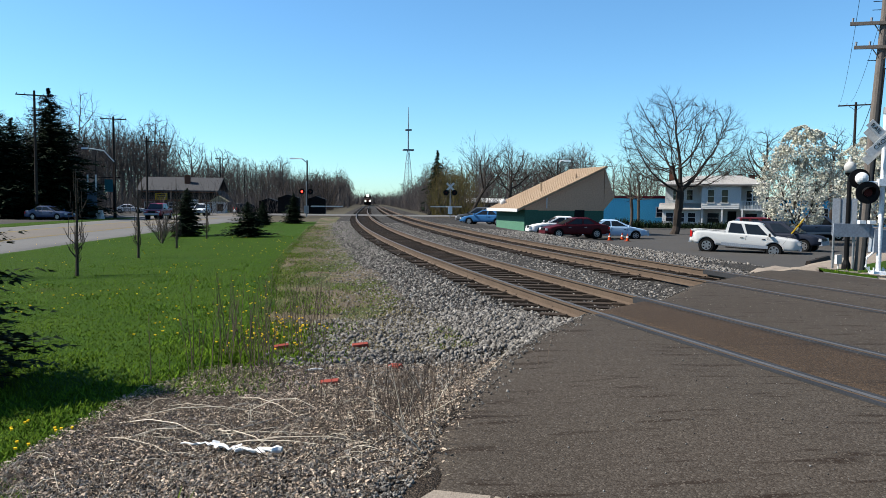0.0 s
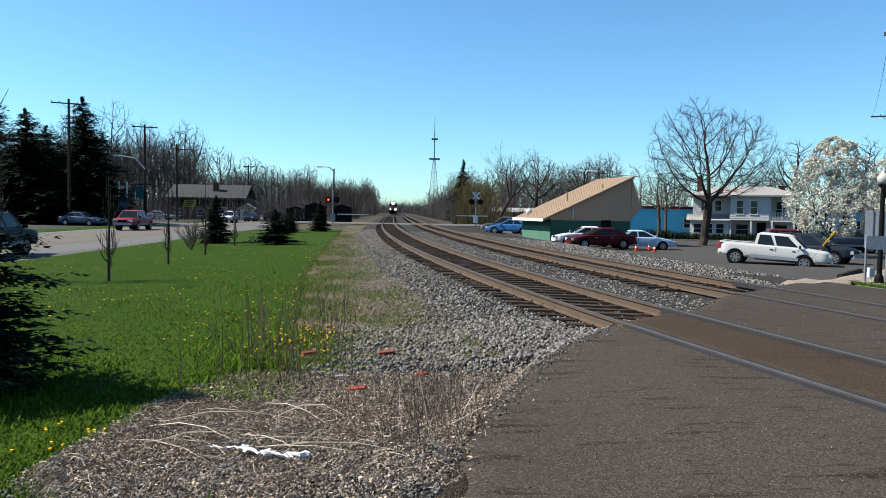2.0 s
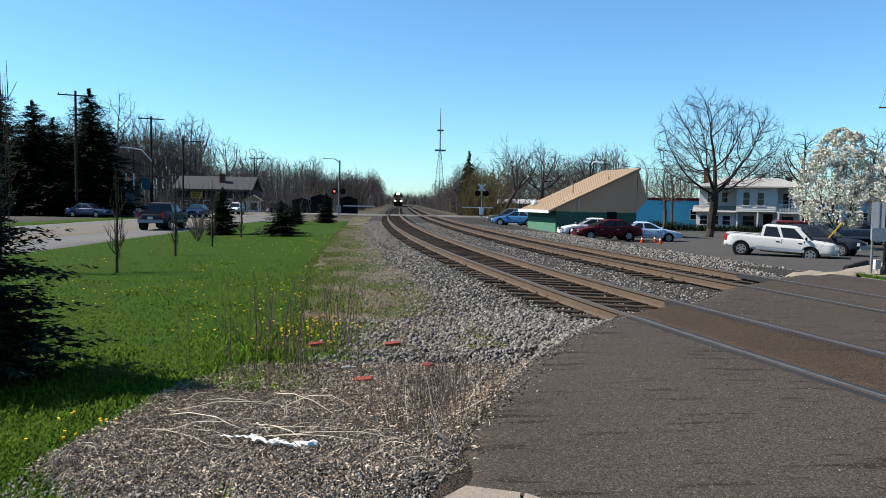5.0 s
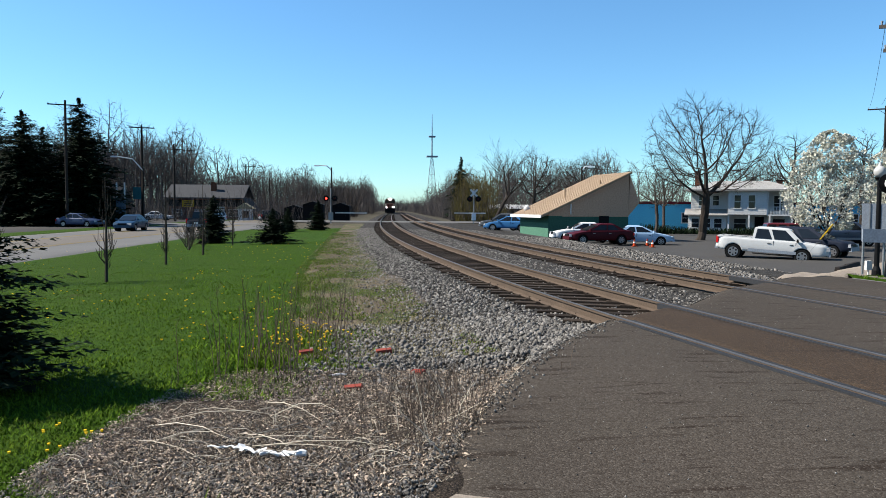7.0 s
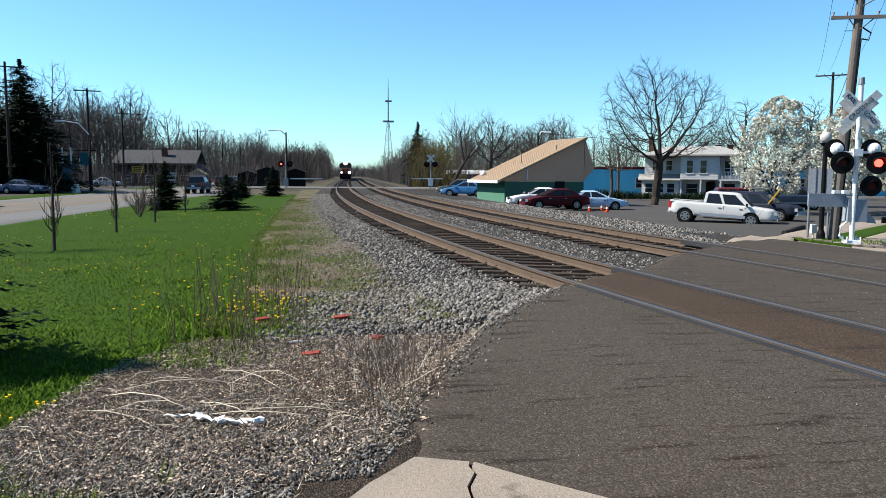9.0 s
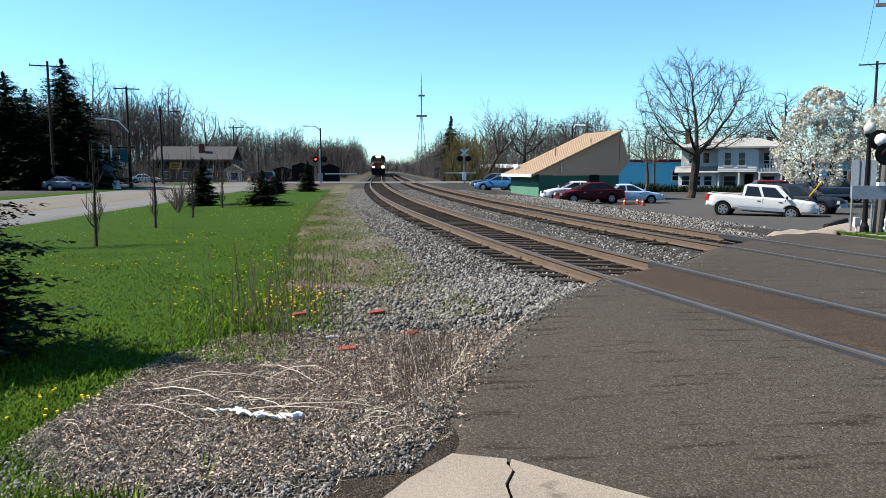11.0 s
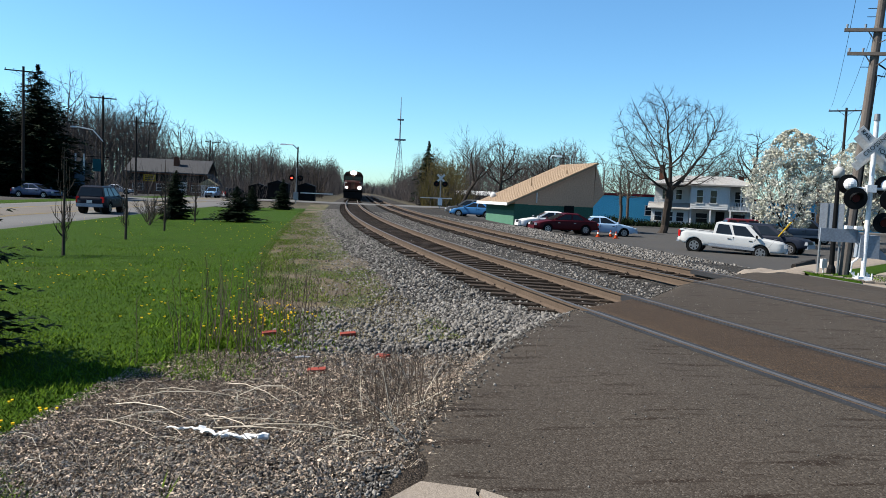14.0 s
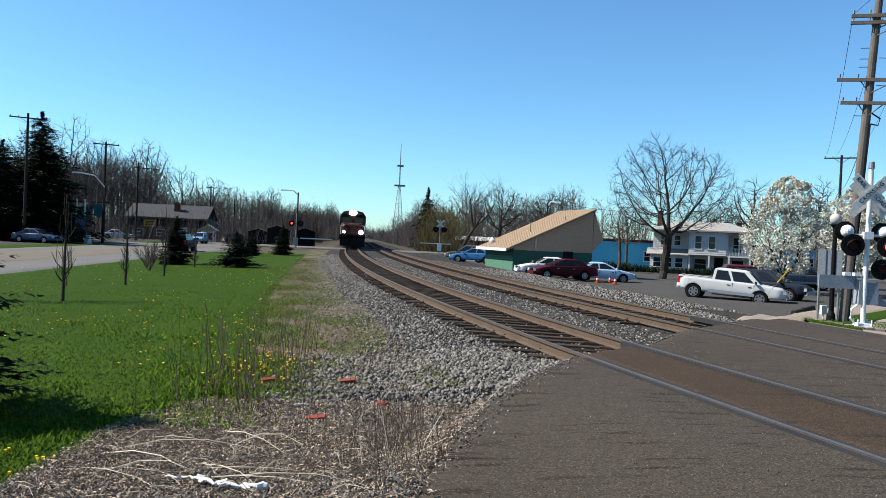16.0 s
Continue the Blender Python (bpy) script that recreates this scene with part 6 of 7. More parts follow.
o = thing("shop_building", "long low teal block building with dark red trim", "building", pose(22.0, 97, -1.15, 0, 0, -4))
part("wall", Geo().box((22, 4, 1.75), (44, 8, 3.5)), M_TEAL, o, "teal painted block wall")
part("trim", Geo().box((22, 4, 3.62), (44.3, 8.3, 0.34)), M_TRIMRED, o, "dark red roof trim")
for k in range(5):
    window(o, 9 + k * 6.5, -0.03, 1.7, 2.2, 1.3)
o = thing("white_shed", "long white low shed behind the trees", "building", pose(8.5, 138, -0.9, 0, 0, 2))
part("wall", Geo().box((6, 3, 1.3), (13, 6, 2.6)), M_FREIGHT, o)
part("roof", Geo().prism([(-0.5, 2.5), (3, 3.3), (6.5, 2.5)], -0.8, 12.8, axis="x"), M_WHITE, o, "white metal roof")


def brick_building():
    o = thing("brick_building", "brown brick roadside building with a grey shingled roof", "building", pose(-49.8, 134, -0.95, 0, 0, 6))
    part("wall", Geo().box((6.4, 5, 2.1), (12.8, 10, 4.2)), M_BROWNBRICK, o, "brown brick wall")
    g = Geo()
    g.prism([(-1.0, 4.0), (5, 6.4), (11.0, 4.0), (11.0, 4.2), (5, 6.65), (-1.0, 4.2)], -0.8, 13.3, axis="x")
    r = part("roof", g, M_SHINGLE, o, "grey shingled gable roof")
    part("chimney", Geo().box((7.4, 2.4, 5.9), (0.9, 0.9, 2.2)), M_BROWNBRICK, r, "brick chimney")
    g = Geo()
    g.prism([(12.8, 4.3), (14.9, 1.9), (14.9, 1.75), (12.8, 4.1)], -0.6, 9)
    part("side_roof", g, M_SHINGLE, r)
    part("sign_band", Geo().box((6.4, -0.06, 3.2), (12.8, 0.1, 1.2)), M_DARKSHED, o, "dark sign band")
    s = part("sign", Geo().box((3.4, -0.14, 3.1), (2.1, 0.08, 1.2)), M_SIGNYEL, o, "yellow sign with unreadable dark bars")
    for z in (3.4, 3.1, 2.8):
        part("sign_bar", Geo().box((3.4, -0.20, z), (1.5, 0.03, 0.14)), M_BLACK, s)
    part("door", Geo().box((8.9, -0.05, 1.35), (1.6, 0.1, 2.5)), M_WHITE, o, "white door")
    for x in (1.4, 5.4, 11.3):
        window(o, x, -0.04, 1.5, 1.7, 1.2)
    for k in range(8):
        part("course", Geo().box((6.4, -0.012, 0.3 + 0.28 * k), (12.82, 0.03, 0.03)), M_DARKSHED, o)
    return o


brick_building()
o = thing("kiosk", "small white kiosk with a pale pitched roof", "kiosk", land(-35.3, 131, 0, 5))
part("wall", Geo().box((0, 0, 1.0), (2.2, 2.0, 2.0)), M_WHITE, o)
part("roof", Geo().prism([(-1.6, 2.0), (0, 3.0), (1.6, 2.0)], -1.3, 1.3), mat("straw-coloured roof", (0.55, 0.48, 0.30), None, 2, 12, 0.9), o)
# black slab on the closed wall paints the unlit inside of an opening
part("opening", Geo().box((0.2, -1.01, 1.0), (1.1, 0.05, 1.2)), M_BLACK, o)
# sheds standing in shade, which is put into their wall, roof and door colours
for k, (x, y, w, h) in enumerate(((-19.4, 108, 2.9, 2.7), (-15.8, 110.5, 2.6, 2.4), (-24.2, 118, 3.0, 2.2))):
    o = thing("dark_shed", "timber shed beyond the cross street, coloured dark as in shade", "shed", land(x, y, 0, 4), group="dark sheds")
    part("wall", Geo().box((0, 1.2, h / 2 - 0.1), (w, 2.4, h)), M_DARKSHED, o)
    part("roof", Geo().prism([(-w / 2 - 0.15, h - 0.15), (0, h + 0.35), (w / 2 + 0.15, h - 0.15)], -0.2, 2.6), M_BLACK, o)
    part("door", Geo().box((0.1, -0.02, h * 0.4), (w * 0.45, 0.06, h * 0.75)), M_BLACK, o)
# the firs' shade is put into the colours of wall and roof
o = thing("dark_house", "low dark house in the shade of the firs", "house", pose(-66, 92, -0.9, 0, 0, 8))
part("wall", Geo().box((11, 4, 1.6), (24, 8, 3.2)), M_DARKSHED, o)
part("roof", Geo().prism([(-0.8, 3.0), (4, 5.2), (8.8, 3.0)], -1.5, 24, axis="x"), M_BLACK, o)
for x in (3.0, 7.5, 12, 18):
    window(o, x, -0.03, 1.6, 1.4, 1.1)
# pylon sign
o = thing("pylon_sign", "tall pylon sign with pale panels and a teal board", "sign", land(-40.3, 92.5, 0, 22))
for x in (-0.45, 0.45):
    part("post", Geo().box((x, 0, 2.6), (0.18, 0.18, 5.2)), M_SILVER, o)
part("board", Geo().box((0, -0.05, 2.1), (1.1, 0.12, 1.9)), mat("pale blue sign", (0.16, 0.24, 0.33), None, 2, 10, 0.6), o, "pale blue board")
part("board", Geo().box((1.9, -0.05, 3.9), (1.0, 0.12, 1.5)), M_SIGNBLUE, o, "teal board with a white edge")
part("arm", Geo().box((1.5, 0, 4.9), (3.4, 0.08, 0.08)), M_BLACK, o)
single("sandwich_board", Geo().prism([(-0.32, 0), (0.32, 0), (0.06, 0.95), (-0.06, 0.95)], -0.3, 0.3), M_WHITE, "white folding board on the forecourt", "sign", land(-36.0, 84.7, 0.03, 60))


def tower():
    o = thing("radio_tower", "tall grey lattice radio tower far beyond the railway", "tower", pose(-9.24, 420, -1, 0, 0, 10))
    H, z1 = 55.0, 32.0
    def corner(k, z):
        r = 3.6 * (1 - z / (z1 * 1.08)) + 0.45 if z < z1 else 0.42
        a = 2 * math.pi * k / 3 + 0.4
        return Vector((r * math.cos(a), r * math.sin(a), z))
    for k in range(3):
        g = Geo()
        g.tube([corner(k, z) for z in (0, 8, 16, 24, z1)], 0.14, 5)
        part("leg", g, M_GREYBOX, o)
    g = Geo()
    z = 0.0
    while z < z1 - 2:
        dz = 2.4
        for k in range(3):
            g.tube([corner(k, z), corner((k + 1) % 3, z + dz)], 0.06, 4)
            g.tube([corner(k, z + dz), corner((k + 1) % 3, z + dz)], 0.05, 4)
        z += dz
    part("bracing", g, M_GREYBOX, o)
    part("mast", Geo().tube([(0, 0, z1 - 1), (0, 0, H * 0.8), (0, 0, H)], [0.42, 0.32, 0.12], 6), M_GREYBOX, o)
    for zz, w in ((31.5, 3.0), (42.5, 1.8)):
        part("platform", Geo().box((0, 0, zz), (w * 2, w * 1.2, 0.8)), M_GREYBOX, o)
    return o


tower()


# ------------------------------------------------------------ small pieces and growth
def heights(x, y):
    return np.array([lie(a, b) for a, b in zip(x, y)])


STONE_V = np.array([(-1, -1, -1), (1, -1, -1), (1, 1, -1), (-1, 1, -1), (-1, -1, 1), (1, -1, 1), (1, 1, 1), (-1, 1, 1)], float)
STONE_F = np.array([(0, 3, 2, 1), (4, 5, 6, 7), (0, 1, 5, 4), (1, 2, 6, 5), (2, 3, 7, 6), (3, 0, 4, 7)])


def turns(n, rs):
    q = rs.normal(size=(n, 4))
    q /= np.linalg.norm(q, axis=1)[:, None]
    w, x, y, z = q.T
    return np.stack([np.stack([1 - 2 * (y * y + z * z), 2 * (x * y - z * w), 2 * (x * z + y * w)], 1),
                     np.stack([2 * (x * y + z * w), 1 - 2 * (x * x + z * z), 2 * (y * z - x * w)], 1),
                     np.stack([2 * (x * z - y * w), 2 * (y * z + x * w), 1 - 2 * (x * x + y * y)], 1)], 1)


def stones(name, label, x, y, lo, hi, seed, material, lift=0.0):
    rs = np.random.RandomState(seed)
    n = len(x)
    size = rs.uniform(lo, hi, n) * rs.uniform(0.7, 1.25, n)
    v = STONE_V[None] * rs.uniform(0.5, 1.0, (n, 8, 1)) * rs.uniform(0.55, 1.0, (n, 1, 3)) + rs.normal(size=(n, 8, 3)) * 0.10
    v = np.einsum("nij,nkj->nki", turns(n, rs), v * size[:, None, None] * 0.75)
    c = np.stack([x, y, heights(x, y) + lift + size * 0.22], 1)
    v += c[:, None]
    f = STONE_F[None] + (np.arange(n) * 8)[:, None, None]
    ob = new(name, raw_mesh(name, v, f.reshape(-1, 4), material))
    return tagged(ob, label, "stones", "", "stuff")


def scatter_along(seed, n, d0, d1, y0, y1, power=1.6):
    rs = np.random.RandomState(seed)
    y = y0 + (y1 - y0) * rs.random_sample(n) ** power
    d = rs.uniform(d0, d1, n)
    x = np.array([centre(v) for v in y]) + d
    return x, y, d


x, y, d = scatter_along(1, 42000, -4.7, -0.5, 9.3, 66)
ok = (np.array([road_share(a, b) for a, b in zip(x, y)]) < 0.55) & (d < -0.78) & ((d > -3.0 + 0.35 * np.random.RandomState(6).normal(size=len(d))) | (y < 11.3)) & ((d < -1.35) | (np.random.RandomState(7).random_sample(len(d)) < 0.30))
stones("ballast_stones", "loose grey crushed stones on the ballast shoulder", x[ok], y[ok], 0.020, 0.046, 2, M_STONE)
rs = np.random.RandomState(14)
n = 15000
x, y = rs.uniform(-2.2, 2.9, n), rs.uniform(7.1, 12.2, n)
ok = (np.array([road_share(a, b) for a, b in zip(x, y)]) < 0.6) & (x > -1.9 + 0.25 * rs.normal(size=n)) & (y > 7.7 + 0.3 * rs.normal(size=n) - 0.4 * (x > -1))
stones("ballast_stones", "grey crushed stones spread below the ballast shoulder", x[ok], y[ok], 0.018, 0.042, 15, M_STONE)
x, y, d = scatter_along(3, 34000, -0.62, 7.6, 11.6, 62, 1.5)
ok = (np.array([road_share(a, b) for a, b in zip(x, y)]) < 0.15) & (np.abs(d - 0.735) > 0.1) & (np.abs(d - 3.41) > 0.1) & (np.abs(d - 4.9) > 0.1)
tied = (d < 1.35) | ((d > 2.8) & (d < 5.5))
ok &= (~tied) | (np.random.RandomState(8).random_sample(len(d)) < 0.45)
stones("ballast_stones", "grey crushed stones between the rails and tracks", x[ok], y[ok], 0.022, 0.048, 4, M_STONE, -0.01)
x, y, d = scatter_along(5, 20000, 7.0, 13.2, 18, 54, 1.3)
ok = (np.array([road_share(a, b) for a, b in zip(x, y)]) < 0.05) & ((x < 9.0) | (y > 26))
stones("gravel_stones", "pale gravel stones between the tracks and the lot", x[ok], y[ok], 0.03, 0.075, 6, M_STONE)
rs = np.random.RandomState(9)
n = 26000
x, y = rs.uniform(-2.9, 0.35, n), rs.uniform(3.1, 6.4, n)
ok = (y < 4.3 + 1.6 * rs.random_sample(n) ** 2) & (x < np.array([road_edge(b) for b in y]) - 0.02) & ~((x > -0.55) & (y < 3.9) & (x > -0.4 + (3.4 - y) * 0.6))
stones("corner_gravel", "small grey gravel and grit by the pavement corner", x[ok], y[ok], 0.007, 0.021, 10, M_STONE, 0.022)
n = 2600
x, y = rs.uniform(0.3, 9, n), rs.uniform(4, 15, n)
ok = np.array([road_share(a, b) for a, b in zip(x, y)]) > 0.98
stones("road_grit", "scattered pale grit on the asphalt", x[ok], y[ok], 0.003, 0.009, 11, M_STONE, 0.014)


def blades(name, label, category, x, y, h0, h1, w, material, seed, lean=0.5, lift=0.02):
    rs = np.random.RandomState(seed)
    n = len(x)
    h = rs.uniform(h0, h1, n)
    a = rs.uniform(0, 2 * np.pi, n)
    z = heights(x, y) + lift
    u = np.stack([np.cos(a), np.sin(a), np.zeros(n)], 1)
    b = np.stack([-np.sin(a), np.cos(a), np.zeros(n)], 1) * (h * lean * rs.uniform(0.2, 1.2, n))[:, None]
    base = np.stack([x, y, z], 1)
    v = np.stack([base - u * w / 2, base + u * w / 2, base + b + np.stack([0 * h, 0 * h, h], 1)], 1)
    ob = new(name, raw_mesh(name, v, np.arange(3 * n).reshape(n, 3), material))
    return tagged(ob, label, category, "", "stuff")


rs = np.random.RandomState(20)


def lawn_edge(yv):
    return np.interp(yv, [p[1] for p in LAWN_R], [p[0] for p in LAWN_R])


n = 190000
y = 3.6 + 40 * rs.random_sample(n) ** 2.3
x = lawn_edge(y) - (0.05 + 0.62 * y + 1.0) * rs.random_sample(n) ** 1.1 + rs.normal(size=n) * 0.10
ok = x > street_x(y, -0.3)
x, y = x[ok], y[ok]
blades("grass_blades", "short green lawn grass blades", "grass", x, y, 0.012, 0.036, 0.012, M_BLADE, 21, 1.5)
n = 20000
y = 3.8 + 20 * rs.random_sample(n) ** 1.7
x = lawn_edge(y) - (0.5 * y) * rs.random_sample(n)
tuft = np.array([noise.noise((a * 0.9, b * 0.9, 3.3)) for a, b in zip(x, y)]) > 0.12
blades("grass_tufts", "longer tufts of lawn grass and clover", "grass", x[tuft], y[tuft], 0.03, 0.065, 0.018, M_WEED, 22, 1.2)
n = 34000
y = 9.5 + 50 * rs.random_sample(n) ** 1.8
left, right = lawn_edge(y) - 0.3, np.array([centre(v) - 2.7 for v in y])
x = left + (right - left) * rs.random_sample(n)
blades("dry_grass", "sparse tan dead grass beside the ballast", "grass", x, y, 0.015, 0.05, 0.014, M_DRYBLADE, 23, 1.8, 0.01)
green = np.array([noise.noise((a * 0.45, b * 0.3, 9.1)) for a, b in zip(x, y)]) > 0.08
blades("sparse_grass", "patchy green grass beside the ballast", "grass", x[green], y[green], 0.015, 0.05, 0.016, M_BLADE, 24, 1.4, 0.012)
# the lawn thins out over the dead strip
rs3 = np.random.RandomState(61)
n = 30000
y = 9.0 + 46 * rs3.random_sample(n) ** 1.8
x = lawn_edge(y) - 0.15 + np.abs(rs3.normal(size=n)) * (0.45 + 0.016 * y)
thin = np.array([noise.noise((a * 1.1, b * 0.7, 4.4)) for a, b in zip(x, y)]) > -0.02 + 0.35 * rs3.random_sample(n) - 0.15
blades("sparse_grass", "green grass creeping over the dead strip", "grass", x[thin], y[thin], 0.015, 0.05, 0.018, M_BLADE, 62, 1.4, 0.012)
n = 2600
y = 11 + 40 * rs3.random_sample(n) ** 1.6
x = np.array([centre(v) for v in y]) - 2.7 - np.abs(rs3.normal(size=n)) * 0.9
stones("strayed_stones", "grey stones strayed from the ballast onto the dead strip", x, y, 0.015, 0.04, 63, M_STONE, 0.005)
n = 5000
x, y = rs.uniform(10.8, 18, n), rs.uniform(19.6, 29, n)
side = (x - 10.9) * 0.755 - (y - 20.2) * 0.656
ok = (side > 0.05) & (side < 1.05)
blades("grass_blades", "bright green grass in the kerbed patch", "grass", x[ok], y[ok], 0.04, 0.10, 0.02, M_BLADE, 25, 0.6, 0.085)

rs2 = np.random.RandomState(77)
n = 1100
t = 1.2 + rs2.random_sample(n) * 4.8
x = np.interp(t, [0, 1, 2, 3, 4, 5, 6], [0.1, 0.22, 0.62, 1.43, 2.2, 3.0, 5.1]) + np.abs(rs2.normal(size=n)) * 0.16 - 0.05
y = np.interp(t, [0, 1, 2, 3, 4, 5, 6], [4.5, 5.5, 7.2, 8.9, 10.4, 11.7, 14.4])
stones("spilled_gravel", "gravel spilled along the asphalt edge", x, y, 0.006, 0.018, 78, M_STONE, 0.012)
# weeds at the lawn's ragged edge
n = 3800
x, y = rs.normal(-2.15, 0.42, n), rs.uniform(7.4, 11.6, n)
blades("weed_leaves", "low bright green weeds along the litter", "weeds", x, y, 0.02, 0.07, 0.022, M_WEED, 26, 1.2, 0.02)
n = 1500
x, y = rs.uniform(-3.2, -1.3, n), rs.uniform(3.3, 4.2, n)
ok = np.array([noise.noise((a * 1.4, b * 1.4, 2.3)) for a, b in zip(x, y)]) > -0.05
blades("grass_tufts", "grass tufts by the pavement", "grass", x[ok], y[ok], 0.05, 0.13, 0.014, M_BLADE, 27, 0.8, 0.01)

# dandelions
g = Geo()
rd = random.Random(40)
for k in range(620):
    yy = 6.5 + 34 * rd.random() ** 1.5
    xx = float(lawn_edge(yy)) - 0.1 - (0.45 * yy) * rd.random() ** 1.3
    if noise.noise((xx * 0.4, yy * 0.4, 7.7)) < -0.05:
        continue
    zz = lie(xx, yy) + 0.07 + 0.05 * rd.random()
    r = rd.uniform(0.014, 0.024)
    g.tube([(xx, yy, zz - 0.008), (xx, yy, zz + 0.008)], [r * 0.6, r], 6)
for k in range(75):
    xx, yy = rd.gauss(-2.0, 0.30), rd.gauss(10.8, 0.8)
    zz = lie(xx, yy) + 0.08 + 0.10 * rd.random()
    r = rd.uniform(0.012, 0.022)
    g.tube([(xx, yy, zz - 0.008), (xx, yy, zz + 0.008)], [r * 0.6, r], 6)
for cx, cy in ((-3.05, 5.65), (-2.8, 6.05), (-3.3, 6.2)):
    for k in range(4):
        xx, yy = cx + rd.gauss(0, 0.09), cy + rd.gauss(0, 0.07)
        zz = lie(xx, yy) + 0.09
        g.tube([(xx, yy, zz - 0.008), (xx, yy, zz + 0.008)], [0.008, 0.013], 6)
single("dandelions", g, M_YELLOW, "yellow dandelion heads in the grass", "flowers", kind="stuff")

# dead leaves and stalks on the litter bed
rs = np.random.RandomState(50)
n = 125000
x = rs.uniform(-2.95, 0.85, n)
y = 3.9 + 4.8 * rs.random_sample(n)
dens = np.array([0.55 + 0.6 * noise.noise((a * 0.8, b * 0.8, 4.4)) for a, b in zip(x, y)])
ok = (rs.random_sample(n) < dens) & (x < np.array([road_edge(b) for b in y]) - 0.02 + 0.10 * rs.normal(size=n)) & (x > lawn_edge(y) - 0.1) & ~((y < 4.35) & (x > -0.25))
x, y = x[ok], y[ok]
n = len(x)
R = turns(n, rs)
flat = np.array([(-1, -0.5, 0), (0, -0.62, 0.25), (1, 0, 0.1), (0, 0.62, 0.25), (-1, 0.45, 0)], float)
s = rs.uniform(0.005, 0.016, n)
v = flat[None] * s[:, None, None] * rs.uniform(0.7, 1.2, (n, 1, 3))
tilt = 0.65 * R + 0.35 * np.eye(3)[None]
v = np.einsum("nij,nkj->nki", tilt, v) + np.stack([x, y, heights(x, y) + 0.03 + 0.03 * rs.random_sample(n)], 1)[:, None]
tagged(new("dead_leaves", raw_mesh("dead_leaves", v, np.arange(5 * n).reshape(n, 5), M_LEAF)), "curled brown dead leaves strewn over the corner", "leaves", "", "stuff")


rs4 = np.random.RandomState(55)
n = 20000
x, y = rs4.uniform(-2.9, 0.8, n), 3.4 + 5.2 * rs4.random_sample(n)
ok = (x < np.array([road_edge(b) for b in y]) + 0.08 * rs4.normal(size=n)) & (x > lawn_edge(y) - 0.05) & ~((y < 4.3) & (x > -0.5))
x, y = x[ok], y[ok]
pale = rs4.random_sample(len(x)) < 0.3
blades("straw_bits", "thin dead grass straws strewn flat over the litter", "straw", x[~pale], y[~pale], 0.008, 0.03, 0.004, M_STALK, 56, 5.0, 0.028)
blades("straw_bits", "pale dead grass straws strewn flat over the litter", "straw", x[pale], y[pale], 0.008, 0.03, 0.004, M_STRAWSTALK, 57, 5.0, 0.032)


def lying(name, label, n, seed, x0, x1, y0, y1, l0, l1, r, material, axis=None):
    rd = random.Random(seed)
    g = Geo()
    for _ in range(n):
        xx, yy = rd.uniform(x0, x1), rd.uniform(y0, y1)
        if road_share(xx, yy) > 0.55 or xx < float(lawn_edge(yy)) - 0.1:
            continue
        a = (axis + rd.gauss(0, 0.5)) if axis is not None else rd.uniform(0, 6.28)
        L = rd.uniform(l0, l1)
        pts = []
        bend = rd.uniform(-0.5, 0.5)
        rise = rd.uniform(0.0, 0.10)
        for k in range(4):
            t = k / 3
            px, py = xx + math.cos(a + bend * t) * L * (t - 0.5), yy + math.sin(a + bend * t) * L * (t - 0.5)
            pts.append((px, py, lie(px, py) + 0.03 + rise * math.sin(t * 3.1)))
        g.tube(pts, [r, r, r * 0.8, r * 0.5], 4, caps=False)
    return single(name, g, material, label, "stalks", kind="stuff")


lying("fallen_stalks", "pale broken weed stalks lying on the leaves", 230, 51, -2.8, 0.3, 4.6, 7.6, 0.06, 0.34, 0.0021, M_STRAWSTALK)
lying("fallen_twigs", "thin brown twigs lying on the leaves", 420, 52, -2.8, 0.5, 4.2, 8.6, 0.10, 0.4, 0.0022, M_STALK)
lying("fallen_stalks", "long pale stalks lying across the litter", 14, 53, -2.3, -0.8, 5.3, 6.9, 0.6, 1.3, 0.0045, M_STRAWSTALK, -0.2)


def standing(name, label, n, seed, spots, h0, h1, r, material, twigs=3, tilt=0.10):
    rd = random.Random(seed)
    g = Geo()
    for _ in range(n):
        cx, cy, sx, sy = rd.choice(spots)
        xx, yy = rd.gauss(cx, sx), rd.gauss(cy, sy)
        h = rd.uniform(h0, h1)
        p = Vector((xx, yy, lie(xx, yy)))
        d = Vector((rd.gauss(0, tilt), rd.gauss(0, tilt), 1)).normalized()
        e = p + d * h
        mid = p + d * h * 0.5 + Vector((rd.gauss(0, 0.012), rd.gauss(0, 0.012), 0))
        g.tube([p, mid, e], [r, r * 0.8, r * 0.35], 4, caps=False)
        for _ in range(twigs):
            t = rd.uniform(0.35, 0.95)
            q = p + d * h * t
            a = rd.uniform(0, 6.28)
            L = h * rd.uniform(0.06, 0.2)
            g.tube([q, q + Vector((math.cos(a) * L * 0.5, math.sin(a) * L * 0.5, L))], [r * 0.5, r * 0.25], 3, caps=False)
    return single(name, g, material, label, "weeds", kind="stuff")


standing("standing_weeds", "tall dry brown weed stalks at the lawn's edge", 75, 60, [(-2.35, 9.6, 0.28, 0.8), (-1.75, 10.2, 0.25, 0.8), (-2.0, 8.7, 0.45, 0.4)], 0.45, 1.15, 0.0045, M_STALK, 5)
standing("standing_weeds", "fine grey-brown weed stalks beside the asphalt", 120, 61, [(-0.35, 6.9, 0.3, 0.4), (0.05, 6.4, 0.2, 0.4), (-0.1, 5.6, 0.22, 0.3)], 0.22, 0.55, 0.0024, M_STALK, 4, 0.16)
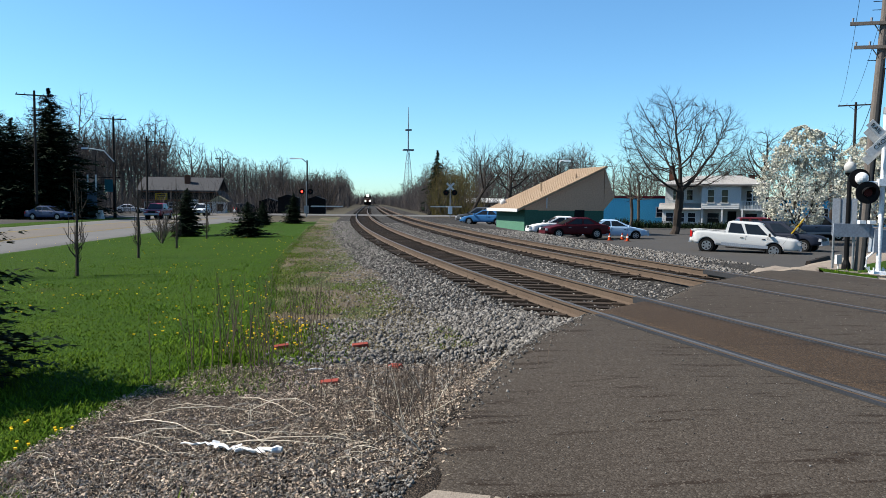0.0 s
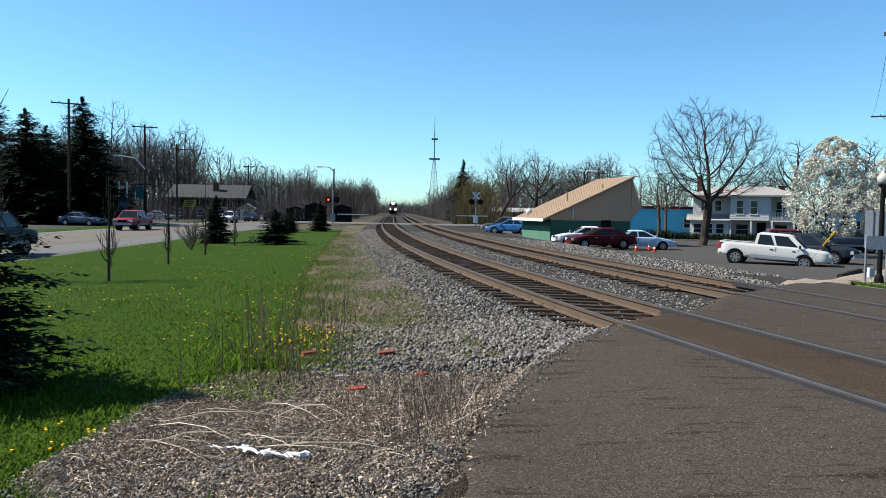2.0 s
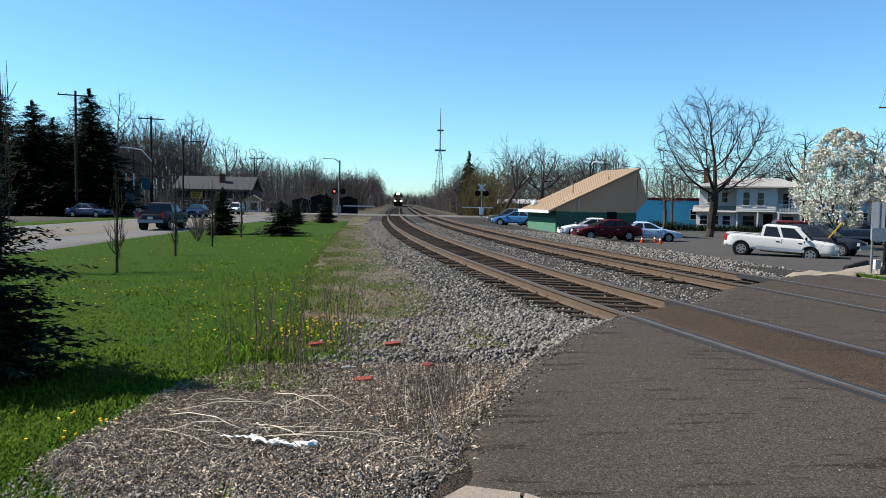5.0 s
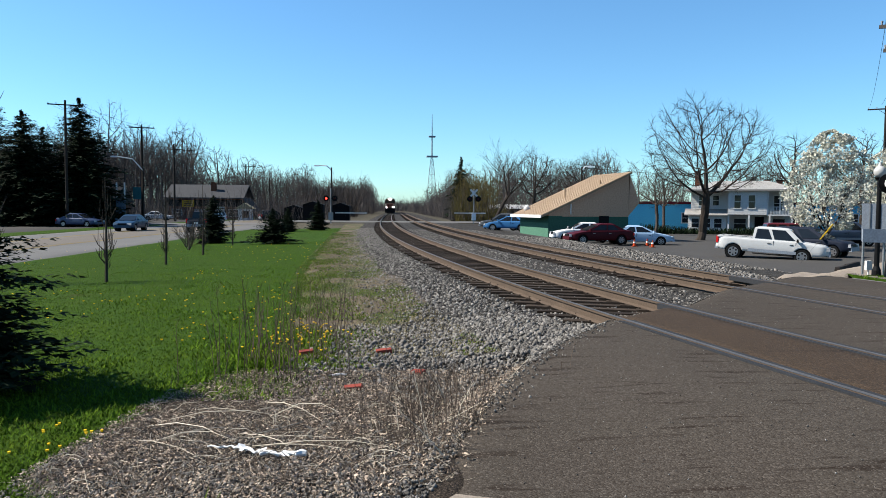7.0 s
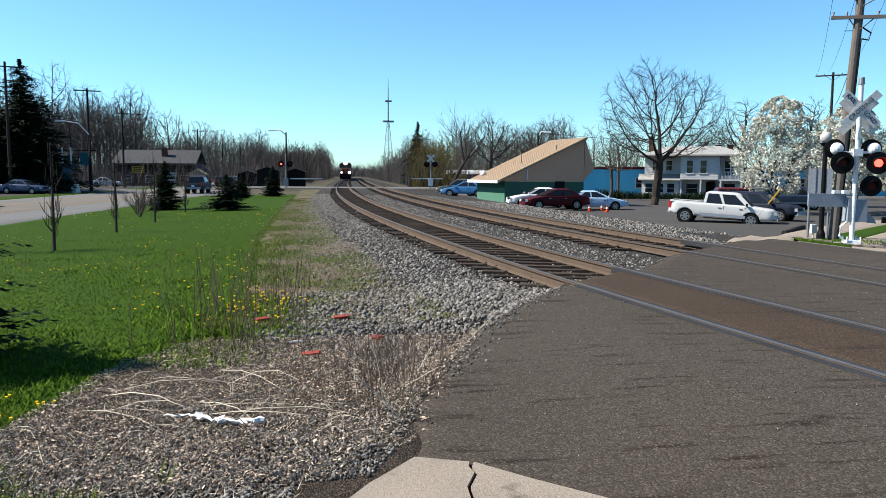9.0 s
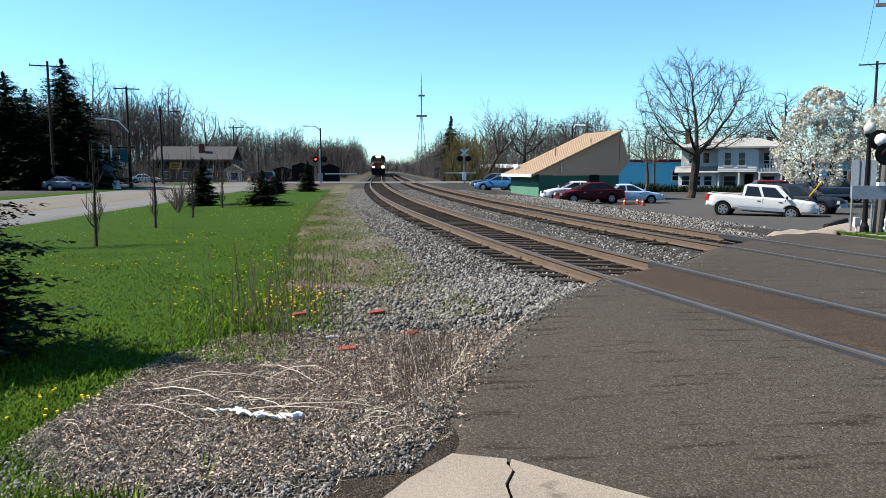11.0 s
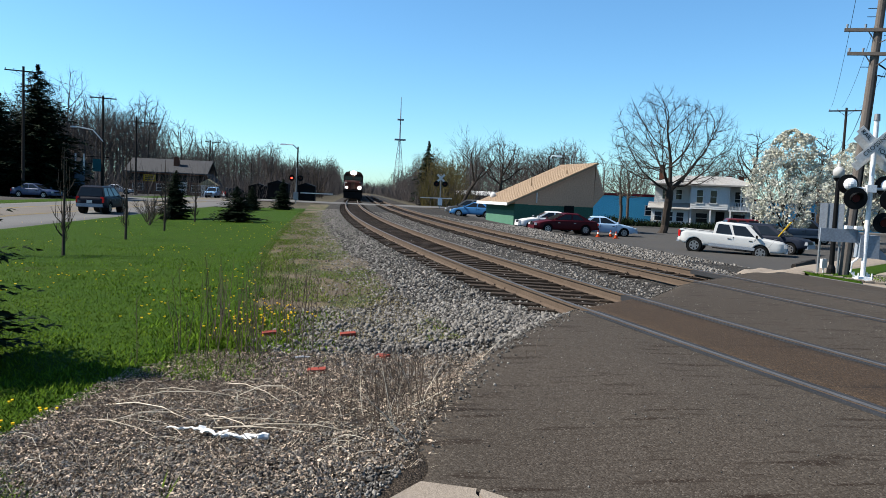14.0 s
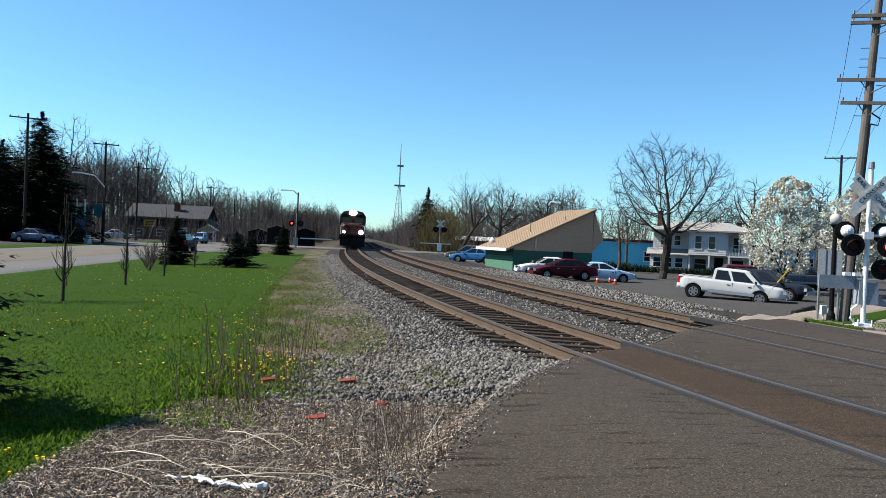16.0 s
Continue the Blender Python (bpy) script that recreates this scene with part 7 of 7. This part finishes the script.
standing("standing_weeds", "short dry weed stubble in the gravel", 160, 62, [(-1.6, 8.2, 0.7, 0.5), (-1.2, 12.5, 0.8, 2.0), (-0.2, 7.6, 0.5, 0.4)], 0.10, 0.35, 0.003, M_STALK, 2, 0.25)
standing("bent_stalks", "pale bent stalks leaning over the asphalt edge", 13, 63, [(-0.1, 5.6, 0.2, 0.4), (0.1, 6.6, 0.2, 0.3)], 0.3, 0.65, 0.0035, M_STRAWSTALK, 2, 0.8)


def brick(m, size, label):
    g = Geo()
    g.box((0, 0, 0), size, taper=(0.97, 0.95))
    ob = single("brick", g, M_BRICKRED, label, "brick", m, group="loose bricks")
    b = ob.modifiers.new("worn", "BEVEL")
    b.width, b.segments = 0.006, 2
    return ob


for xx, yy, sx, rz in ((-0.81, 9.80, 0.21, 10), (-0.31, 8.58, 0.17, -35), (-0.96, 7.82, 0.20, 6), (-1.83, 9.8, 0.19, 20)):
    brick(pose(xx, yy, lie(xx, yy) + 0.04, 6, -5, rz), (sx, 0.10, 0.062), "broken red brick lying in the gravel")
single("stick", Geo().tube([(-0.09, 0, 0), (0.0, 0.01, 0.01), (0.09, 0, 0)], [0.012, 0.014, 0.010], 6), M_WHITE, "short white stick in the gravel", "stick", land(-1.2, 8.45, 0.05, 12))

# crumpled plastic strip
rd = random.Random(70)
g = Geo()
pts, rad = [], []
for k in range(26):
    t = k / 25
    xx, yy = -1.74 + 0.80 * t, 5.44 - 0.42 * t + 0.05 * math.sin(t * 7)
    pts.append((xx, yy + rd.gauss(0, 0.012), lie(xx, yy) + 0.055 + rd.uniform(0, 0.02)))
    rad.append((0.007 + 0.015 * t ** 2) * rd.uniform(0.6, 1.5))
g.tube(pts, rad, 7)
for k in range(9):
    p = Vector(pts[rd.randrange(26)])
    a = rd.uniform(0, 6.28)
    u = Vector((math.cos(a), math.sin(a), rd.uniform(-0.2, 0.6))) * rd.uniform(0.03, 0.07)
    w = Vector((-math.sin(a), math.cos(a), rd.uniform(-0.3, 0.5))) * rd.uniform(0.02, 0.04)
    g.add([p - w, p + u - w * 0.3, p + u * 0.8 + w, p + w], [(0, 1, 2, 3)])
single("plastic_strip", g, M_PLASTIC, "crumpled white plastic strip on the dead leaves", "litter")

# kerb stones round the grass patch
for k in range(9):
    xx, yy = 10.75 + 0.24 * k, 20.0 - 0.075 * k
    single("kerb_stone", Geo().box((0, 0, 0), (0.25, 0.17, 0.2), taper=(0.94, 0.85)), M_CONCRETE, "broken pale kerb stone at the grass patch", "kerb stone", pose(xx, yy, lie(xx, yy) + 0.05, rs.uniform(-5, 5), rs.uniform(-5, 5), -17 + rs.uniform(-8, 8)), group="kerb stones")

# ------------------------------------------------------------ ties
TIE = tie_mesh()
for off, tr in TRACKS:
    tie_geo_far = []
    y, k = (11.1 if off < 1 else 15.9), 0
    while y < 200:
        x, yy, s = track_offset(y, off)
        m = pose(x + random.uniform(-0.04, 0.04), yy, -0.174, 0, random.uniform(-0.5, 0.5), -math.degrees(math.atan(s)) * -1 * 0 + math.degrees(math.atan(-s)) * -1 + random.uniform(-1.5, 1.5))
        if y < 66:
            ob = new("tie", TIE)
            ob.parent = tr
            ob.matrix_local = m
        else:
            tie_geo_far.append(m)
        y += 0.55
    g = Geo()
    for m in tie_geo_far:
        g.box((0, 0, 0), (2.6, 0.23, 0.12), m=m @ pose(0, 0, -0.06))
    ob = part("far_tie_row", g, M_TIE, tr)
    tagged(ob, kind="stuff")

# ------------------------------------------------------------ the nearest ballast stones, piece by piece
bed = bpy.data.objects["ballast_bed"]
kinds = []
rs = np.random.RandomState(90)
for k in range(8):
    v = STONE_V * rs.uniform(0.55, 1.0, (8, 1)) * rs.uniform(0.6, 1.0, (1, 3)) + rs.normal(size=(8, 3)) * 0.1
    kinds.append(raw_mesh("stone", v * 0.025, STONE_F, M_STONE))
k = 0
while k < 280:
    xx, yy = rs.uniform(-1.6, 1.9), rs.uniform(7.6, 10.6)
    if road_share(xx, yy) > 0.5:
        continue
    ob = new("stone", kinds[k % 8])
    ob.parent = bed
    ob.matrix_local = pose(xx, yy, lie(xx, yy) + 0.035, *rs.uniform(0, 360, 3)) @ Matrix.Diagonal((*(rs.uniform(0.8, 1.5),) * 3, 1))
    k += 1


# ------------------------------------------------------------ what moves
def lane(y, off, az):
    x = street_x(y, off)
    return pose(x, y, lie(x, y) + 0.03, 0, 0, 90 - az)


def drive(ob, off, az, stops):
    """Along the street: (seconds, y) pairs."""
    walk(ob, [(t, lane(y, off, az)) for t, y in stops])


def motions():
    for ob, back in TRAIN:
        walk(ob, [(t, on_track(train_y(t) + back, 17.0)) for t in np.arange(0, 16.5, 1.0)])
    drive(RED, 10.0, 176, [(0, 85.6), (0.5, 81), (1, 76.6), (1.5, 72.4), (2, 68), (2.5, 63), (3, 57), (3.5, 51.3), (4, 46.5), (5, 37), (7, 18), (10, -10), (16, -60)])
    drive(GREY, 2.4, -4, [(0, 10), (1.5, 25.5), (2, 29.5), (2.5, 33.2), (3, 36.7), (3.5, 39.9), (4, 43.6), (5, 51), (6.5, 61), (7.5, 68), (9, 82), (12, 118), (16, 165)])
    drive(BLUE, 10.0, 176, [(0, 150), (3, 110), (5, 87), (6.3, 74.6), (7, 68), (7.5, 62.8), (8, 58), (9, 48), (11, 28), (13, 6), (16, -30)])
    drive(DARK, 2.4, -4, [(0, -90), (8, -20), (11, 17), (12, 30.2), (12.5, 34.4), (13, 39.2), (13.5, 43.6), (14, 48.6), (14.5, 54.4), (15, 59.0), (15.5, 64.2), (16, 70)])
    drive(LATE, 10.0, 176, [(0, 215), (6, 175), (11, 142), (13.5, 126), (14.5, 121), (15, 119), (15.5, 116.5), (16, 113.5)])
    walk(PALE, [(t, heading(x, y, az)) for t, x, y, az in ((0, -32.0, 109, 176), (4, -31.7, 108, 176), (6.5, -31.6, 105, 180), (7, -32.4, 103, 200), (7.6, -35.5, 102, 245),
                                                          (8.2, -41, 103.5, 285), (9.2, -50, 110, 305), (10.3, -55, 116, 312), (12, -60, 121, 312), (16, -60, 121, 312))])


motions()
